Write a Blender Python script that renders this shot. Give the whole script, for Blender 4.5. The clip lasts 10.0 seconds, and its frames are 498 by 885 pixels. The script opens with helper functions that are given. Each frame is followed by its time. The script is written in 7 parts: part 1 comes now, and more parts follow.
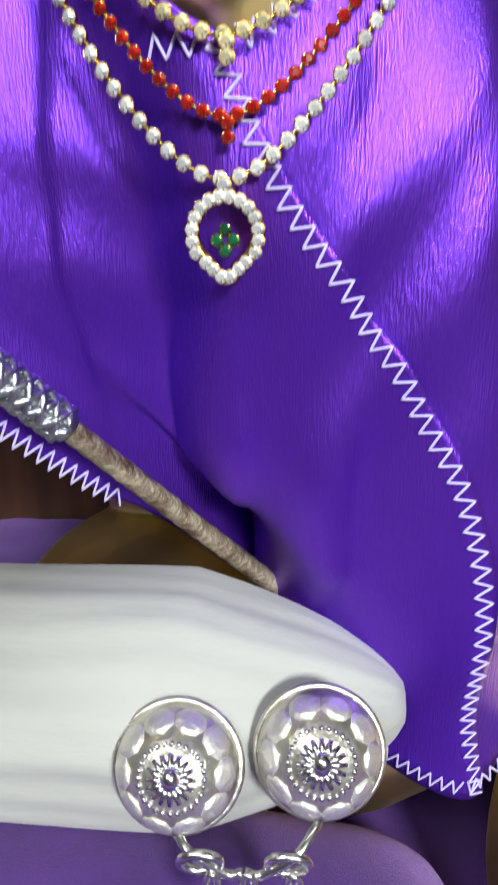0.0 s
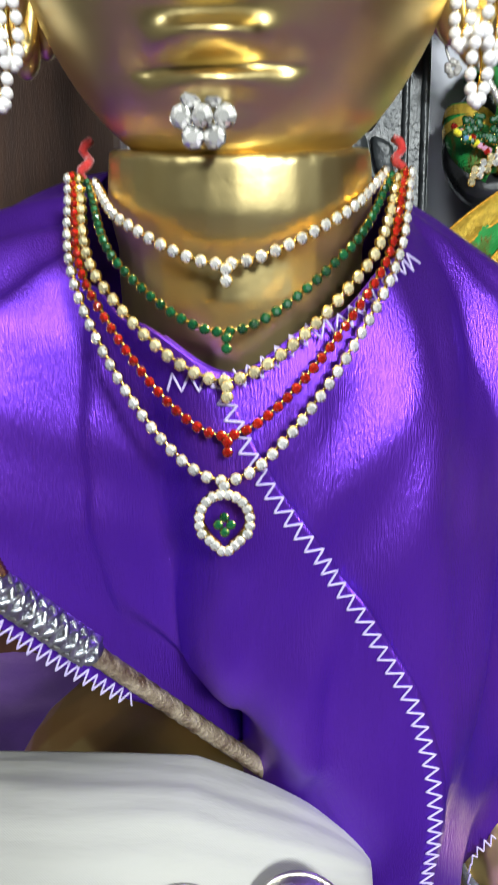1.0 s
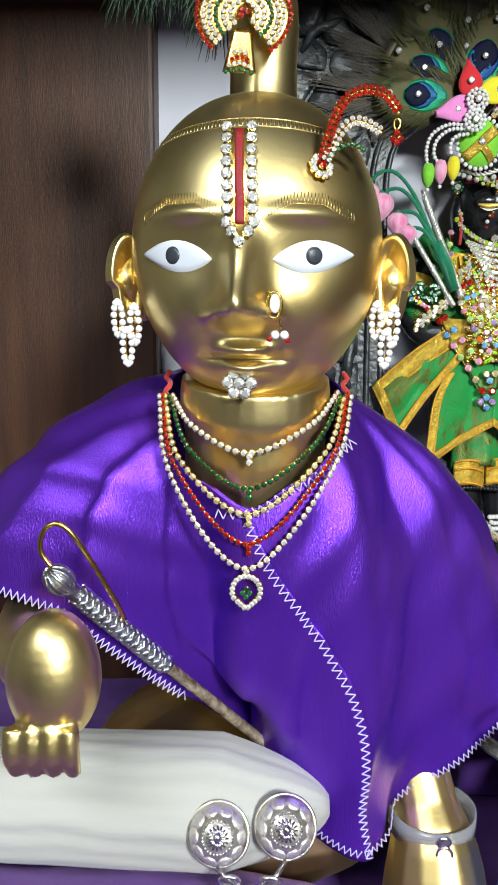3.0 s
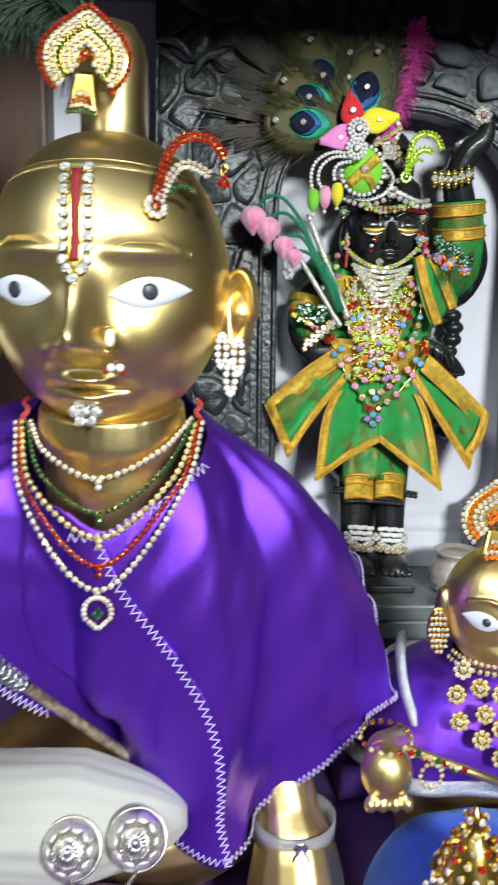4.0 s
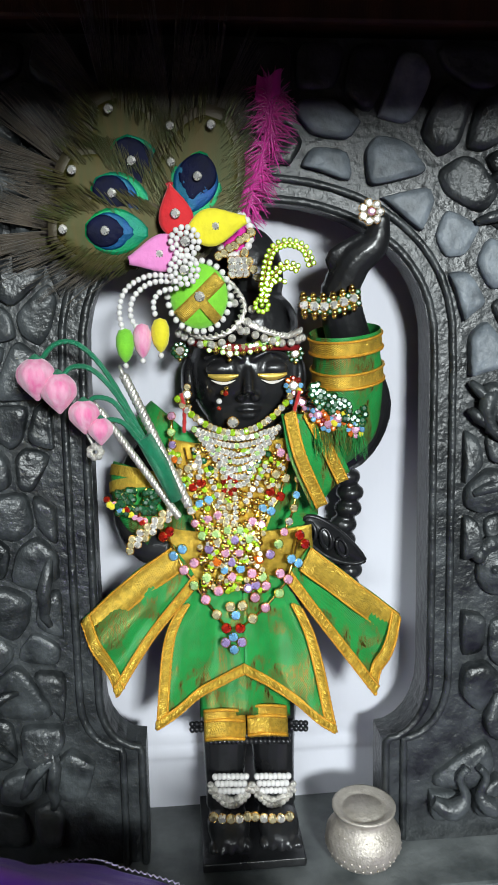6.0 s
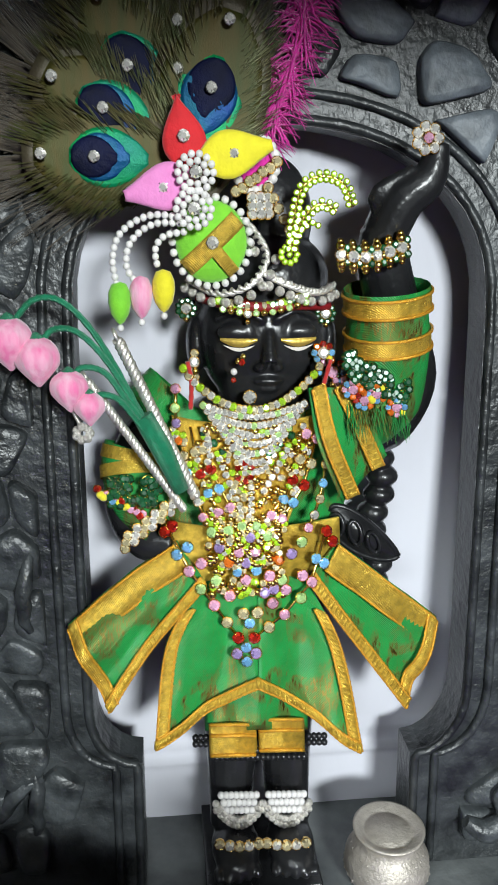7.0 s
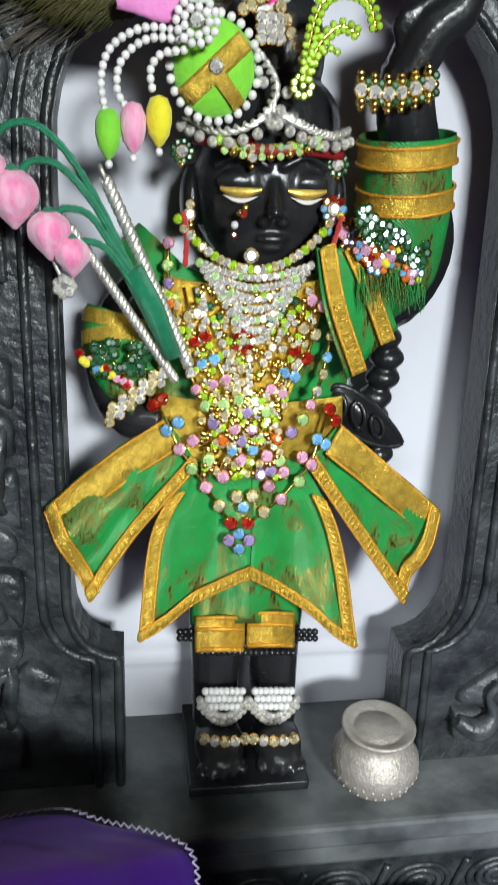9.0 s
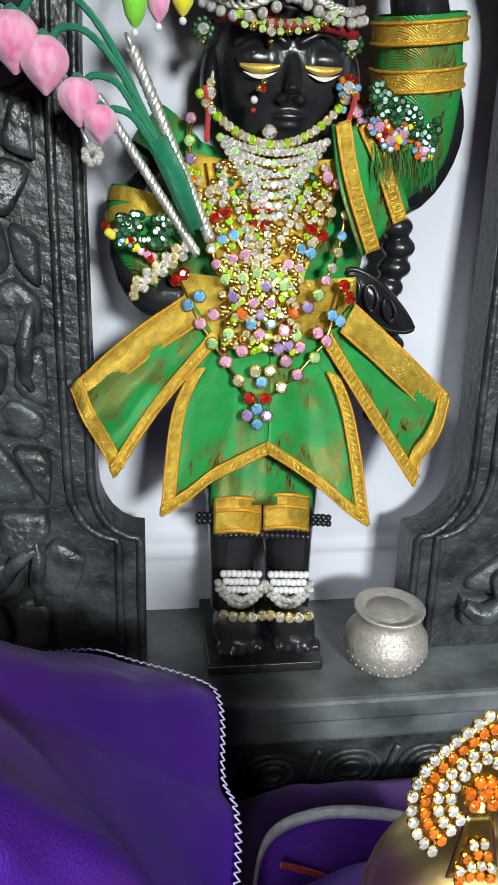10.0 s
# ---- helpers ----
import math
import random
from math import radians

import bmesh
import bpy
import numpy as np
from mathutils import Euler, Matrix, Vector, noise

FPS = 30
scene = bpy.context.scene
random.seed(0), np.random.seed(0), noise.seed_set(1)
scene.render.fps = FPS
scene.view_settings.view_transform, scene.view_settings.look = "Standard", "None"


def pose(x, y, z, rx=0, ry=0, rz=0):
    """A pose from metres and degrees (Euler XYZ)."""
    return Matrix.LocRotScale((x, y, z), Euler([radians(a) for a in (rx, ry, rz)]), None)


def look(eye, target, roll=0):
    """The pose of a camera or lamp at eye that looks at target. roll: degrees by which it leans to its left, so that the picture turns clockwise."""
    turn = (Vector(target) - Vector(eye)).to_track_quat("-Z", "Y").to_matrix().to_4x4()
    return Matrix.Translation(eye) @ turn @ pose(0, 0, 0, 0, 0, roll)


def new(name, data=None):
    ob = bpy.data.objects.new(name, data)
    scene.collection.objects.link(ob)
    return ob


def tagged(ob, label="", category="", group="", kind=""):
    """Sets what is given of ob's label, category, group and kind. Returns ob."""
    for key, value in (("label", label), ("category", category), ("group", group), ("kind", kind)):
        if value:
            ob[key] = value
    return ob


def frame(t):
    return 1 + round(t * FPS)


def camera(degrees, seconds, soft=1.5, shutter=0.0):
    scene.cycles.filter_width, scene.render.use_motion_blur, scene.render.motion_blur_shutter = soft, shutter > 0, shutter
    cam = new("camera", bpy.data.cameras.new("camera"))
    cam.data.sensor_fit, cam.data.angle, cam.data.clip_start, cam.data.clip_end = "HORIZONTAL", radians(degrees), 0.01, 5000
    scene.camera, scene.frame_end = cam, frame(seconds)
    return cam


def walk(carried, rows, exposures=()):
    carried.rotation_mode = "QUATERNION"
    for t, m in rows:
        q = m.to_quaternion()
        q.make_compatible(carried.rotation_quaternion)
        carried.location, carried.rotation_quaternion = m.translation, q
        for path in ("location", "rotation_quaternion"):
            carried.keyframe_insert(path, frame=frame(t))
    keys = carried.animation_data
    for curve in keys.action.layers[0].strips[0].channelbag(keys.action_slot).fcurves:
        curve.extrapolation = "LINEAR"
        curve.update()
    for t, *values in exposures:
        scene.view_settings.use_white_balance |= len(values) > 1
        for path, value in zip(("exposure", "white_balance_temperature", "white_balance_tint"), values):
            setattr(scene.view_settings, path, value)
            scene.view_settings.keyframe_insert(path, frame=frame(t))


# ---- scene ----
cam = camera(35.5, 10.0, soft=1.6, shutter=0.3)
PATH = [
    (0, (0.008, 0.01, 0.299), (-0.087, 1.881, -0.403), -0.9),
    (0.5, (0.008, 0.001, 0.319), (-0.049, 1.911, -0.272), -0.6),
    (1, (0.007, -0.015, 0.341), (-0.038, 1.923, -0.15), -0.3),
    (1.5, (0.003, -0.04, 0.366), (-0.017, 1.916, -0.048), -0.2),
    (2, (0.002, -0.068, 0.387), (-0.024, 1.895, 0.007), 0.1),
    (2.2, (0.003, -0.083, 0.39), (-0.021, 1.886, 0.036), 0.0),
    (3.3, (0.002, -0.151, 0.4), (-0.008, 1.807, -0.007), 0.9),
    (3.5, (0.005, -0.157, 0.402), (0.021, 1.801, -0.003), 1.0),
    (4, (0.04, -0.146, 0.408), (0.145, 1.813, 0.022), 1.0),
    (4.5, (0.074, -0.112, 0.423), (0.263, 1.848, 0.072), 0.5),
    (5, (0.091, -0.069, 0.45), (0.32, 1.888, 0.104), 0.4),
    (5.5, (0.125, -0.019, 0.48), (0.302, 1.94, 0.117), 0.0),
    (5.7, (0.131, 0.0, 0.487), (0.3, 1.957, 0.108), -0.5),
    (6.8, (0.12, 0.086, 0.498), (0.304, 2.0, -0.052), -0.4),
    (7, (0.122, 0.093, 0.497), (0.328, 1.997, -0.08), 0.3),
    (7.5, (0.12, 0.105, 0.496), (0.378, 1.989, -0.124), 2.0),
    (8, (0.118, 0.116, 0.496), (0.404, 1.982, -0.165), 2.6),
    (8.5, (0.119, 0.121, 0.488), (0.41, 1.971, -0.214), 2.4),
    (9, (0.114, 0.112, 0.466), (0.397, 1.951, -0.267), 2.5),
    (9.5, (0.11, 0.096, 0.439), (0.392, 1.926, -0.319), 2.4),
    (10, (0.106, 0.085, 0.431), (0.38, 1.913, -0.333), 2.3),
]
walk(cam, [(t, look(eye, target, roll)) for t, eye, target, roll in PATH])

# ---- world and lamps ----
world = bpy.data.worlds.new("world")
scene.world = world
world.use_nodes = True
world.node_tree.nodes["Background"].inputs[0].default_value = (0.8, 0.85, 1.0, 1)
world.node_tree.nodes["Background"].inputs[1].default_value = 0.02


def area_lamp(name, eye, target, w, h, watts, colour):
    lamp = bpy.data.lights.new(name, "AREA")
    lamp.shape, lamp.size, lamp.size_y = "RECTANGLE", w, h
    lamp.energy, lamp.color = watts, colour
    ob = new(name, lamp)
    ob.matrix_world = look(eye, target)
    return ob


# one lamp on the room's far wall, high and to the right, as the shadows tell
area_lamp("room_lamp", (0.44, -1.0, 0.84), (0.05, 0.2, 0.38), 0.24, 0.18, 28.0, (0.91, 0.985, 0.99))
# unseen second lamp, added as soft fill from the upper left
area_lamp("ceiling_lamp", (-0.48, -0.85, 1.30), (0.0, 0.2, 0.3), 0.8, 0.22, 14.0, (0.88, 0.96, 0.99))

# ---- materials ----
def material(name, colour, rough=0.5, metal=0.0, second=None, scale=60.0, amount=0.5, bump=0.0, bump_scale=400.0,
             spec=0.5, coat=0.0, sheen=0.0, sheen_tint=None, jitter=0.0, facet_glint=0.0, aniso=0.0, trans=0.0, rough_var=0.0, stretch=(1, 1, 1)):
    """Principled surface with two-scale colour variation, bump, per-object jitter and painted sparkle per cut face."""
    mat = bpy.data.materials.new(name)
    mat.use_nodes = True
    nt = mat.node_tree
    ns, ln = nt.nodes, nt.links
    p = ns["Principled BSDF"]
    p.inputs["Roughness"].default_value = rough
    p.inputs["Metallic"].default_value = metal
    p.inputs["Specular IOR Level"].default_value = spec
    p.inputs["Coat Weight"].default_value = coat
    p.inputs["Coat Roughness"].default_value = 0.08
    p.inputs["Sheen Weight"].default_value = sheen
    p.inputs["Anisotropic"].default_value = aniso
    p.inputs["Transmission Weight"].default_value = trans
    if sheen_tint:
        p.inputs["Sheen Tint"].default_value = (*sheen_tint, 1)
    tc = ns.new("ShaderNodeTexCoord")
    mp = ns.new("ShaderNodeMapping")
    mp.inputs["Scale"].default_value = stretch
    ln.new(tc.outputs["Object"], mp.inputs[0])
    n1 = ns.new("ShaderNodeTexNoise")
    n1.inputs["Scale"].default_value = scale
    n1.inputs["Detail"].default_value = 6
    ln.new(mp.outputs[0], n1.inputs["Vector"])
    ramp = ns.new("ShaderNodeMapRange")
    ramp.inputs[1].default_value, ramp.inputs[2].default_value = 0.35, 0.7
    ramp.inputs[4].default_value = amount
    ln.new(n1.outputs[0], ramp.inputs[0])
    mix = ns.new("ShaderNodeMix")
    mix.data_type = "RGBA"
    sec = second or tuple(c * 0.7 for c in colour)
    mix.inputs[6].default_value = (*colour, 1)
    mix.inputs[7].default_value = (*sec, 1)
    ln.new(ramp.outputs[0], mix.inputs[0])
    out = mix.outputs[2]
    if jitter:
        oi = ns.new("ShaderNodeObjectInfo")
        hsv = ns.new("ShaderNodeHueSaturation")
        mr = ns.new("ShaderNodeMapRange")
        mr.inputs[3].default_value, mr.inputs[4].default_value = 1 - jitter, 1 + jitter
        ln.new(oi.outputs["Random"], mr.inputs[0])
        ln.new(mr.outputs[0], hsv.inputs["Value"])
        ln.new(out, hsv.inputs["Color"])
        out = hsv.outputs[0]
    # sparkle painted into the colour: every cut face is randomly brighter or darker
    if facet_glint:
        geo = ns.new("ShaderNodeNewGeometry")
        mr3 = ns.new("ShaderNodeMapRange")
        mr3.inputs[3].default_value, mr3.inputs[4].default_value = 1 - facet_glint, 1 + 0.45 * facet_glint
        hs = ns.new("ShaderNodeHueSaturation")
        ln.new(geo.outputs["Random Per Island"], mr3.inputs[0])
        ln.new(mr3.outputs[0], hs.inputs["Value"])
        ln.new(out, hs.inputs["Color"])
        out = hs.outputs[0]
    ln.new(out, p.inputs["Base Color"])
    if rough_var:
        mr2 = ns.new("ShaderNodeMapRange")
        mr2.inputs[3].default_value, mr2.inputs[4].default_value = max(0.02, rough - rough_var), rough + rough_var
        ln.new(n1.outputs[0], mr2.inputs[0])
        ln.new(mr2.outputs[0], p.inputs["Roughness"])
    if bump:
        n2 = ns.new("ShaderNodeTexNoise")
        n2.inputs["Scale"].default_value = bump_scale
        n2.inputs["Detail"].default_value = 4
        ln.new(mp.outputs[0], n2.inputs["Vector"])
        b = ns.new("ShaderNodeBump")
        b.inputs["Strength"].default_value = bump
        b.inputs["Distance"].default_value = 0.001
        ln.new(n2.outputs[0], b.inputs["Height"])
        ln.new(b.outputs[0], p.inputs["Normal"])
    return mat


def weave(mat, scale, strength, second=None, stretch=(1, 1, 1)):
    """Adds a twill rib to a cloth's relief."""
    nt = mat.node_tree
    ns, ln = nt.nodes, nt.links
    p = ns["Principled BSDF"]
    tc = ns.new("ShaderNodeTexCoord")
    w = ns.new("ShaderNodeTexWave")
    w.bands_direction = "DIAGONAL"
    w.inputs["Scale"].default_value = scale
    w.inputs["Distortion"].default_value = 1.5
    w.inputs["Detail"].default_value = 2
    w.inputs["Detail Scale"].default_value = 1.5
    ln.new(tc.outputs["Object"], w.inputs["Vector"])
    b = ns.new("ShaderNodeBump")
    b.inputs["Strength"].default_value = strength
    b.inputs["Distance"].default_value = 0.0006
    ln.new(w.outputs[1], b.inputs["Height"])
    if p.inputs["Normal"].links:
        ln.new(p.inputs["Normal"].links[0].from_socket, b.inputs["Normal"])
    ln.new(b.outputs[0], p.inputs["Normal"])
    return mat


SATIN = weave(material("purple_satin", (0.160, 0.036, 0.56), 0.33, 0.76, (0.095, 0.020, 0.40), 25, 0.7, 0.30, 2600, spec=0.5,
                       rough_var=0.06, stretch=(1, 1, 0.12)), 1500, 0.10)
VELVET = material("purple_velvet", (0.075, 0.016, 0.21), 0.8, 0, (0.035, 0.006, 0.11), 45, 0.9, 0.4, 2600, sheen=0.55, sheen_tint=(0.75, 0.45, 1.0))
BLUE = material("blue_velvet", (0.02, 0.07, 0.55), 0.75, 0, (0.01, 0.03, 0.3), 60, 0.8, 0.5, 700, sheen=0.7, sheen_tint=(0.3, 0.5, 1.0))
THREAD = material("white_thread", (0.56, 0.48, 0.76), 0.45, 0, (0.42, 0.32, 0.64), 300, 0.5, 0.2, 1500, sheen=0.4)
BRASS = material("polished_brass", (0.84, 0.68, 0.33), 0.37, 1.0, (0.70, 0.51, 0.18), 24, 0.75, 0.05, 500, rough_var=0.10)
BRASS_CUT = material("brass_engraving", (0.62, 0.50, 0.22), 0.4, 1.0, (0.5, 0.38, 0.15), 100, 0.6, 0.2, 900)
EYEWHITE = material("white_enamel", (0.60, 0.63, 0.68), 0.25, 0, (0.53, 0.56, 0.62), 120, 0.4, coat=0.2)
EYEBLACK = material("black_enamel", (0.03, 0.035, 0.045), 0.4, 0, (0.05, 0.05, 0.06), 500, 0.6)
GOLD = material("gold_plate", (0.88, 0.62, 0.17), 0.22, 1.0, (0.70, 0.45, 0.10), 200, 0.5, 0.05, 900)
SILVER = material("silver", (0.78, 0.77, 0.76), 0.22, 1.0, (0.55, 0.53, 0.52), 120, 0.6, 0.15, 700)
BELLSILVER = material("hammered_silver", (0.74, 0.71, 0.64), 0.32, 0.9, (0.42, 0.38, 0.29), 260, 0.8, 0.35, 500, rough_var=0.1)
OLDSILVER = material("worn_silver", (0.88, 0.85, 0.79), 0.48, 0.85, (0.64, 0.60, 0.54), 160, 0.7, 0.5, 600)
POTMETAL = material("tarnished_silver", (0.58, 0.53, 0.47), 0.5, 0.5, (0.38, 0.34, 0.29), 220, 0.7, 0.5, 700)
PEWTER = material("embossed_pewter", (0.50, 0.51, 0.54), 0.35, 1.0, (0.25, 0.25, 0.27), 200, 0.7, 0.6, 500)
BRAID = material("brown_braid", (0.09, 0.050, 0.028), 0.45, 0.2, (0.46, 0.38, 0.27), 260, 0.8, 0.8, 900)
COTTON = weave(material("white_cotton", (0.44, 0.43, 0.395), 0.85, 0, (0.34, 0.33, 0.30), 30, 0.5, 0.3, 300, sheen=0.2, stretch=(0.3, 1, 1)), 900, 0.05)
SHEET = material("white_back_cloth", (0.64, 0.64, 0.70), 0.85, 0, (0.54, 0.54, 0.60), 18, 0.5, 0.35, 60, stretch=(1, 1, 0.35))
STONE = material("black_stone", (0.009, 0.009, 0.010), 0.30, 0, (0.024, 0.025, 0.027), 35, 0.8, 0.35, 260, rough_var=0.12, spec=0.55)
CARVED = material("carved_black_stone", (0.012, 0.014, 0.015), 0.38, 0, (0.068, 0.076, 0.080), 70, 0.85, 0.9, 260, rough_var=0.15, jitter=0.35, spec=0.55)
DUSTY = material("dusty_black_stone", (0.052, 0.060, 0.061), 0.42, 0, (0.22, 0.235, 0.235), 34, 0.8, 0.5, 200, rough_var=0.15)
GREYSTONE = material("grey_painted_stone", (0.21, 0.24, 0.27), 0.5, 0, (0.075, 0.088, 0.10), 110, 0.9, 0.6, 260, jitter=0.25)
WOOD = material("brown_wood", (0.072, 0.027, 0.010), 0.5, 0, (0.026, 0.009, 0.003), 14, 0.8, 0.2, 300, coat=0.05, stretch=(6, 6, 0.6))
GREEN = weave(material("green_brocade", (0.005, 0.36, 0.075), 0.38, 0.1, (0.007, 0.24, 0.045), 75, 0.95, 0.4, 900, rough_var=0.1), 800, 0.50)


def brocade(mat, gold):
    """Gold thread figures woven into a cloth: soft motifs and fine broken lines."""
    nt = mat.node_tree
    ns, ln = nt.nodes, nt.links
    p = ns["Principled BSDF"]
    tc = ns.new("ShaderNodeTexCoord")
    big = ns.new("ShaderNodeTexNoise")
    big.inputs["Scale"].default_value, big.inputs["Detail"].default_value, big.inputs["Distortion"].default_value = 62, 3, 1.6
    mp = ns.new("ShaderNodeMapping")
    mp.inputs["Scale"].default_value = (1, 1, 0.55)
    ln.new(tc.outputs["Object"], mp.inputs[0])
    ln.new(mp.outputs[0], big.inputs["Vector"])
    fine = ns.new("ShaderNodeTexNoise")
    fine.inputs["Scale"].default_value, fine.inputs["Detail"].default_value = 900, 2
    mp2 = ns.new("ShaderNodeMapping")
    mp2.inputs["Scale"].default_value = (1.6, 1, 0.35)
    mp2.inputs["Rotation"].default_value = (0, 0.5, 0)
    ln.new(tc.outputs["Object"], mp2.inputs[0])
    ln.new(mp2.outputs[0], fine.inputs["Vector"])
    r1, r2 = ns.new("ShaderNodeMapRange"), ns.new("ShaderNodeMapRange")
    r1.inputs[1].default_value, r1.inputs[2].default_value = 0.50, 0.58
    r2.inputs[1].default_value, r2.inputs[2].default_value = 0.50, 0.62
    r2.inputs[3].default_value = 0.35
    ln.new(big.outputs[0], r1.inputs[0])
    ln.new(fine.outputs[0], r2.inputs[0])
    mul = ns.new("ShaderNodeMath")
    mul.operation = "MULTIPLY_ADD"
    mul.inputs[2].default_value = 0.0
    ln.new(r1.outputs[0], mul.inputs[0])
    ln.new(r2.outputs[0], mul.inputs[1])
    add = ns.new("ShaderNodeMath")
    add.operation, add.use_clamp = "MULTIPLY_ADD", True
    add.inputs[1].default_value = 0.12
    ln.new(r2.outputs[0], add.inputs[0])
    ln.new(mul.outputs[0], add.inputs[2])
    mix = ns.new("ShaderNodeMix")
    mix.data_type = "RGBA"
    ln.new(add.outputs[0], mix.inputs[0])
    ln.new(p.inputs["Base Color"].links[0].from_socket, mix.inputs[6])
    mix.inputs[7].default_value = (*gold, 1)
    ln.new(mix.outputs[2], p.inputs["Base Color"])
    ln.new(add.outputs[0], p.inputs["Metallic"])
    return mat


BORDER = weave(material("gold_lace", (0.98, 0.68, 0.10), 0.32, 0.65, (0.62, 0.38, 0.05), 320, 0.9, 0.8, 1100), 900, 0.5)
GREEN = brocade(GREEN, (0.33, 0.23, 0.06))
BORDER_EDGE = material("orange_gold_cord", (0.85, 0.42, 0.03), 0.4, 0.45, (0.6, 0.3, 0.04), 500, 0.8, 0.7, 1200)
# crystals, their glitter partly painted as light and dark cut faces
CRYSTAL = material("clear_crystal", (0.97, 0.96, 0.93), 0.05, 0.34, (0.66, 0.62, 0.52), 1100, 0.8, coat=0.9, facet_glint=0.78, jitter=0.2)
CREAM = material("champagne_crystal", (0.96, 0.86, 0.54), 0.05, 0.36, (0.60, 0.48, 0.22), 1100, 0.8, coat=0.9, facet_glint=0.78, jitter=0.2)
RED = material("red_crystal", (0.52, 0.022, 0.010), 0.08, 0.15, (0.22, 0.005, 0.005), 1100, 0.9, coat=0.8, facet_glint=0.88, jitter=0.3)
ORANGE = material("orange_crystal", (0.90, 0.22, 0.02), 0.12, 0.1, (0.65, 0.10, 0.01), 900, 0.8, coat=0.6, facet_glint=0.66, jitter=0.25)
EMERALD = material("green_crystal", (0.007, 0.11, 0.035), 0.26, 0.1, (0.003, 0.04, 0.015), 900, 0.8, coat=0.15, facet_glint=0.66, jitter=0.4)
PINKGEM = material("pink_crystal", (0.94, 0.50, 0.70), 0.06, 0.1, (0.55, 0.24, 0.42), 900, 0.8, coat=0.9, facet_glint=0.6, jitter=0.25)
BLUEGEM = material("sky_crystal", (0.26, 0.62, 0.96), 0.06, 0.1, (0.08, 0.25, 0.6), 900, 0.8, coat=0.9, facet_glint=0.6, jitter=0.25)
LILAC = material("lilac_crystal", (0.50, 0.36, 0.70), 0.06, 0.1, (0.20, 0.14, 0.36), 900, 0.8, coat=0.9, facet_glint=0.6, jitter=0.25)
PERIDOT = material("peridot_crystal", (0.62, 0.90, 0.38), 0.06, 0.1, (0.22, 0.46, 0.10), 900, 0.8, coat=0.9, facet_glint=0.6, jitter=0.25)
LIME = material("lime_crystal", (0.50, 0.82, 0.04), 0.14, 0.1, (0.32, 0.62, 0.02), 900, 0.7, coat=0.6, facet_glint=0.66, jitter=0.2)
PEARL = material("pearl", (0.80, 0.78, 0.76), 0.22, 0, (0.66, 0.63, 0.60), 200, 0.4, coat=0.5, jitter=0.08)
BEADGREEN = material("green_glass_bead", (0.01, 0.20, 0.045), 0.32, 0, (0.005, 0.11, 0.03), 300, 0.6, coat=0.1, jitter=0.3)
REDTAPE = material("red_velvet_tape", (0.22, 0.005, 0.009), 0.6, 0, (0.25, 0.005, 0.01), 300, 0.7, 0.4, 900)
REDTHREAD = material("red_wool", (0.55, 0.02, 0.015), 0.8, 0, (0.35, 0.01, 0.01), 400, 0.8, 0.7, 900, sheen=0.4)
PINKFELT = material("pink_felt", (0.78, 0.17, 0.37), 0.85, 0, (0.84, 0.50, 0.62), 260, 0.95, 0.6, 500, sheen=0.5, stretch=(1, 1, 0.3))
PINKLEAF = material("pink_felt_leaf", (0.82, 0.27, 0.60), 0.85, 0, (0.72, 0.2, 0.5), 200, 0.6, 0.4, 600, sheen=0.3)
REDFELT = material("red_felt", (0.68, 0.012, 0.02), 0.8, 0, (0.5, 0.01, 0.015), 200, 0.6, 0.4, 600, sheen=0.3)
YELLOWFELT = material("yellow_felt", (0.85, 0.75, 0.02), 0.8, 0, (0.7, 0.6, 0.02), 200, 0.6, 0.4, 600, sheen=0.3)
GREENFELT = material("green_felt", (0.22, 0.66, 0.03), 0.8, 0, (0.15, 0.5, 0.03), 200, 0.6, 0.4, 600, sheen=0.3)
STEM = weave(material("green_silk_cord", (0.012, 0.25, 0.12), 0.4, 0.1, (0.005, 0.12, 0.05), 300, 0.6, 0.4, 900, sheen=0.1), 1500, 0.5)
MAGENTA = material("magenta_fluff", (0.75, 0.02, 0.38), 0.8, 0, (0.5, 0.01, 0.25), 200, 0.7, 0.5, 900, sheen=0.6)
BARB = material("feather_barb", (0.045, 0.038, 0.026), 0.5, 0.15, (0.105, 0.080, 0.055), 120, 0.9, jitter=0.2, sheen=0.3)
FINEBARB = material("feather_bronze", (0.10, 0.085, 0.03), 0.4, 0.4, (0.05, 0.075, 0.02), 150, 0.9)
OLIVE = material("feather_olive", (0.085, 0.062, 0.008), 0.6, 0.2, (0.045, 0.060, 0.008), 90, 0.9, 0.15, 1500, stretch=(3, 1, 0.5))
LEAFRIM = material("feather_pale_rim", (0.060, 0.056, 0.026), 0.5, 0.25, (0.085, 0.062, 0.045), 60, 0.9, 0.2, 1500)
TEAL = material("feather_green", (0.003, 0.30, 0.085), 0.45, 0.3, (0.003, 0.15, 0.14), 70, 0.9, 0.3, 1500, spec=0.3)
AZURE = material("feather_blue", (0.003, 0.045, 0.22), 0.45, 0.3, (0.003, 0.12, 0.16), 90, 0.9, 0.3, 1500, spec=0.3)
TEAL_DARK = material("feather_dark_green", (0.010, 0.030, 0.016), 0.45, 0.3, (0.03, 0.045, 0.02), 120, 0.9)
NAVY = material("feather_navy", (0.002, 0.003, 0.012), 0.6, 0.0, (0.003, 0.006, 0.045), 90, 0.9, 0.3, 1500, spec=0.15)
SILVERLACE = weave(material("silver_ribbon", (0.62, 0.62, 0.68), 0.35, 0.6, (0.42, 0.42, 0.5), 250, 0.8, 0.6, 900), 500, 0.4)
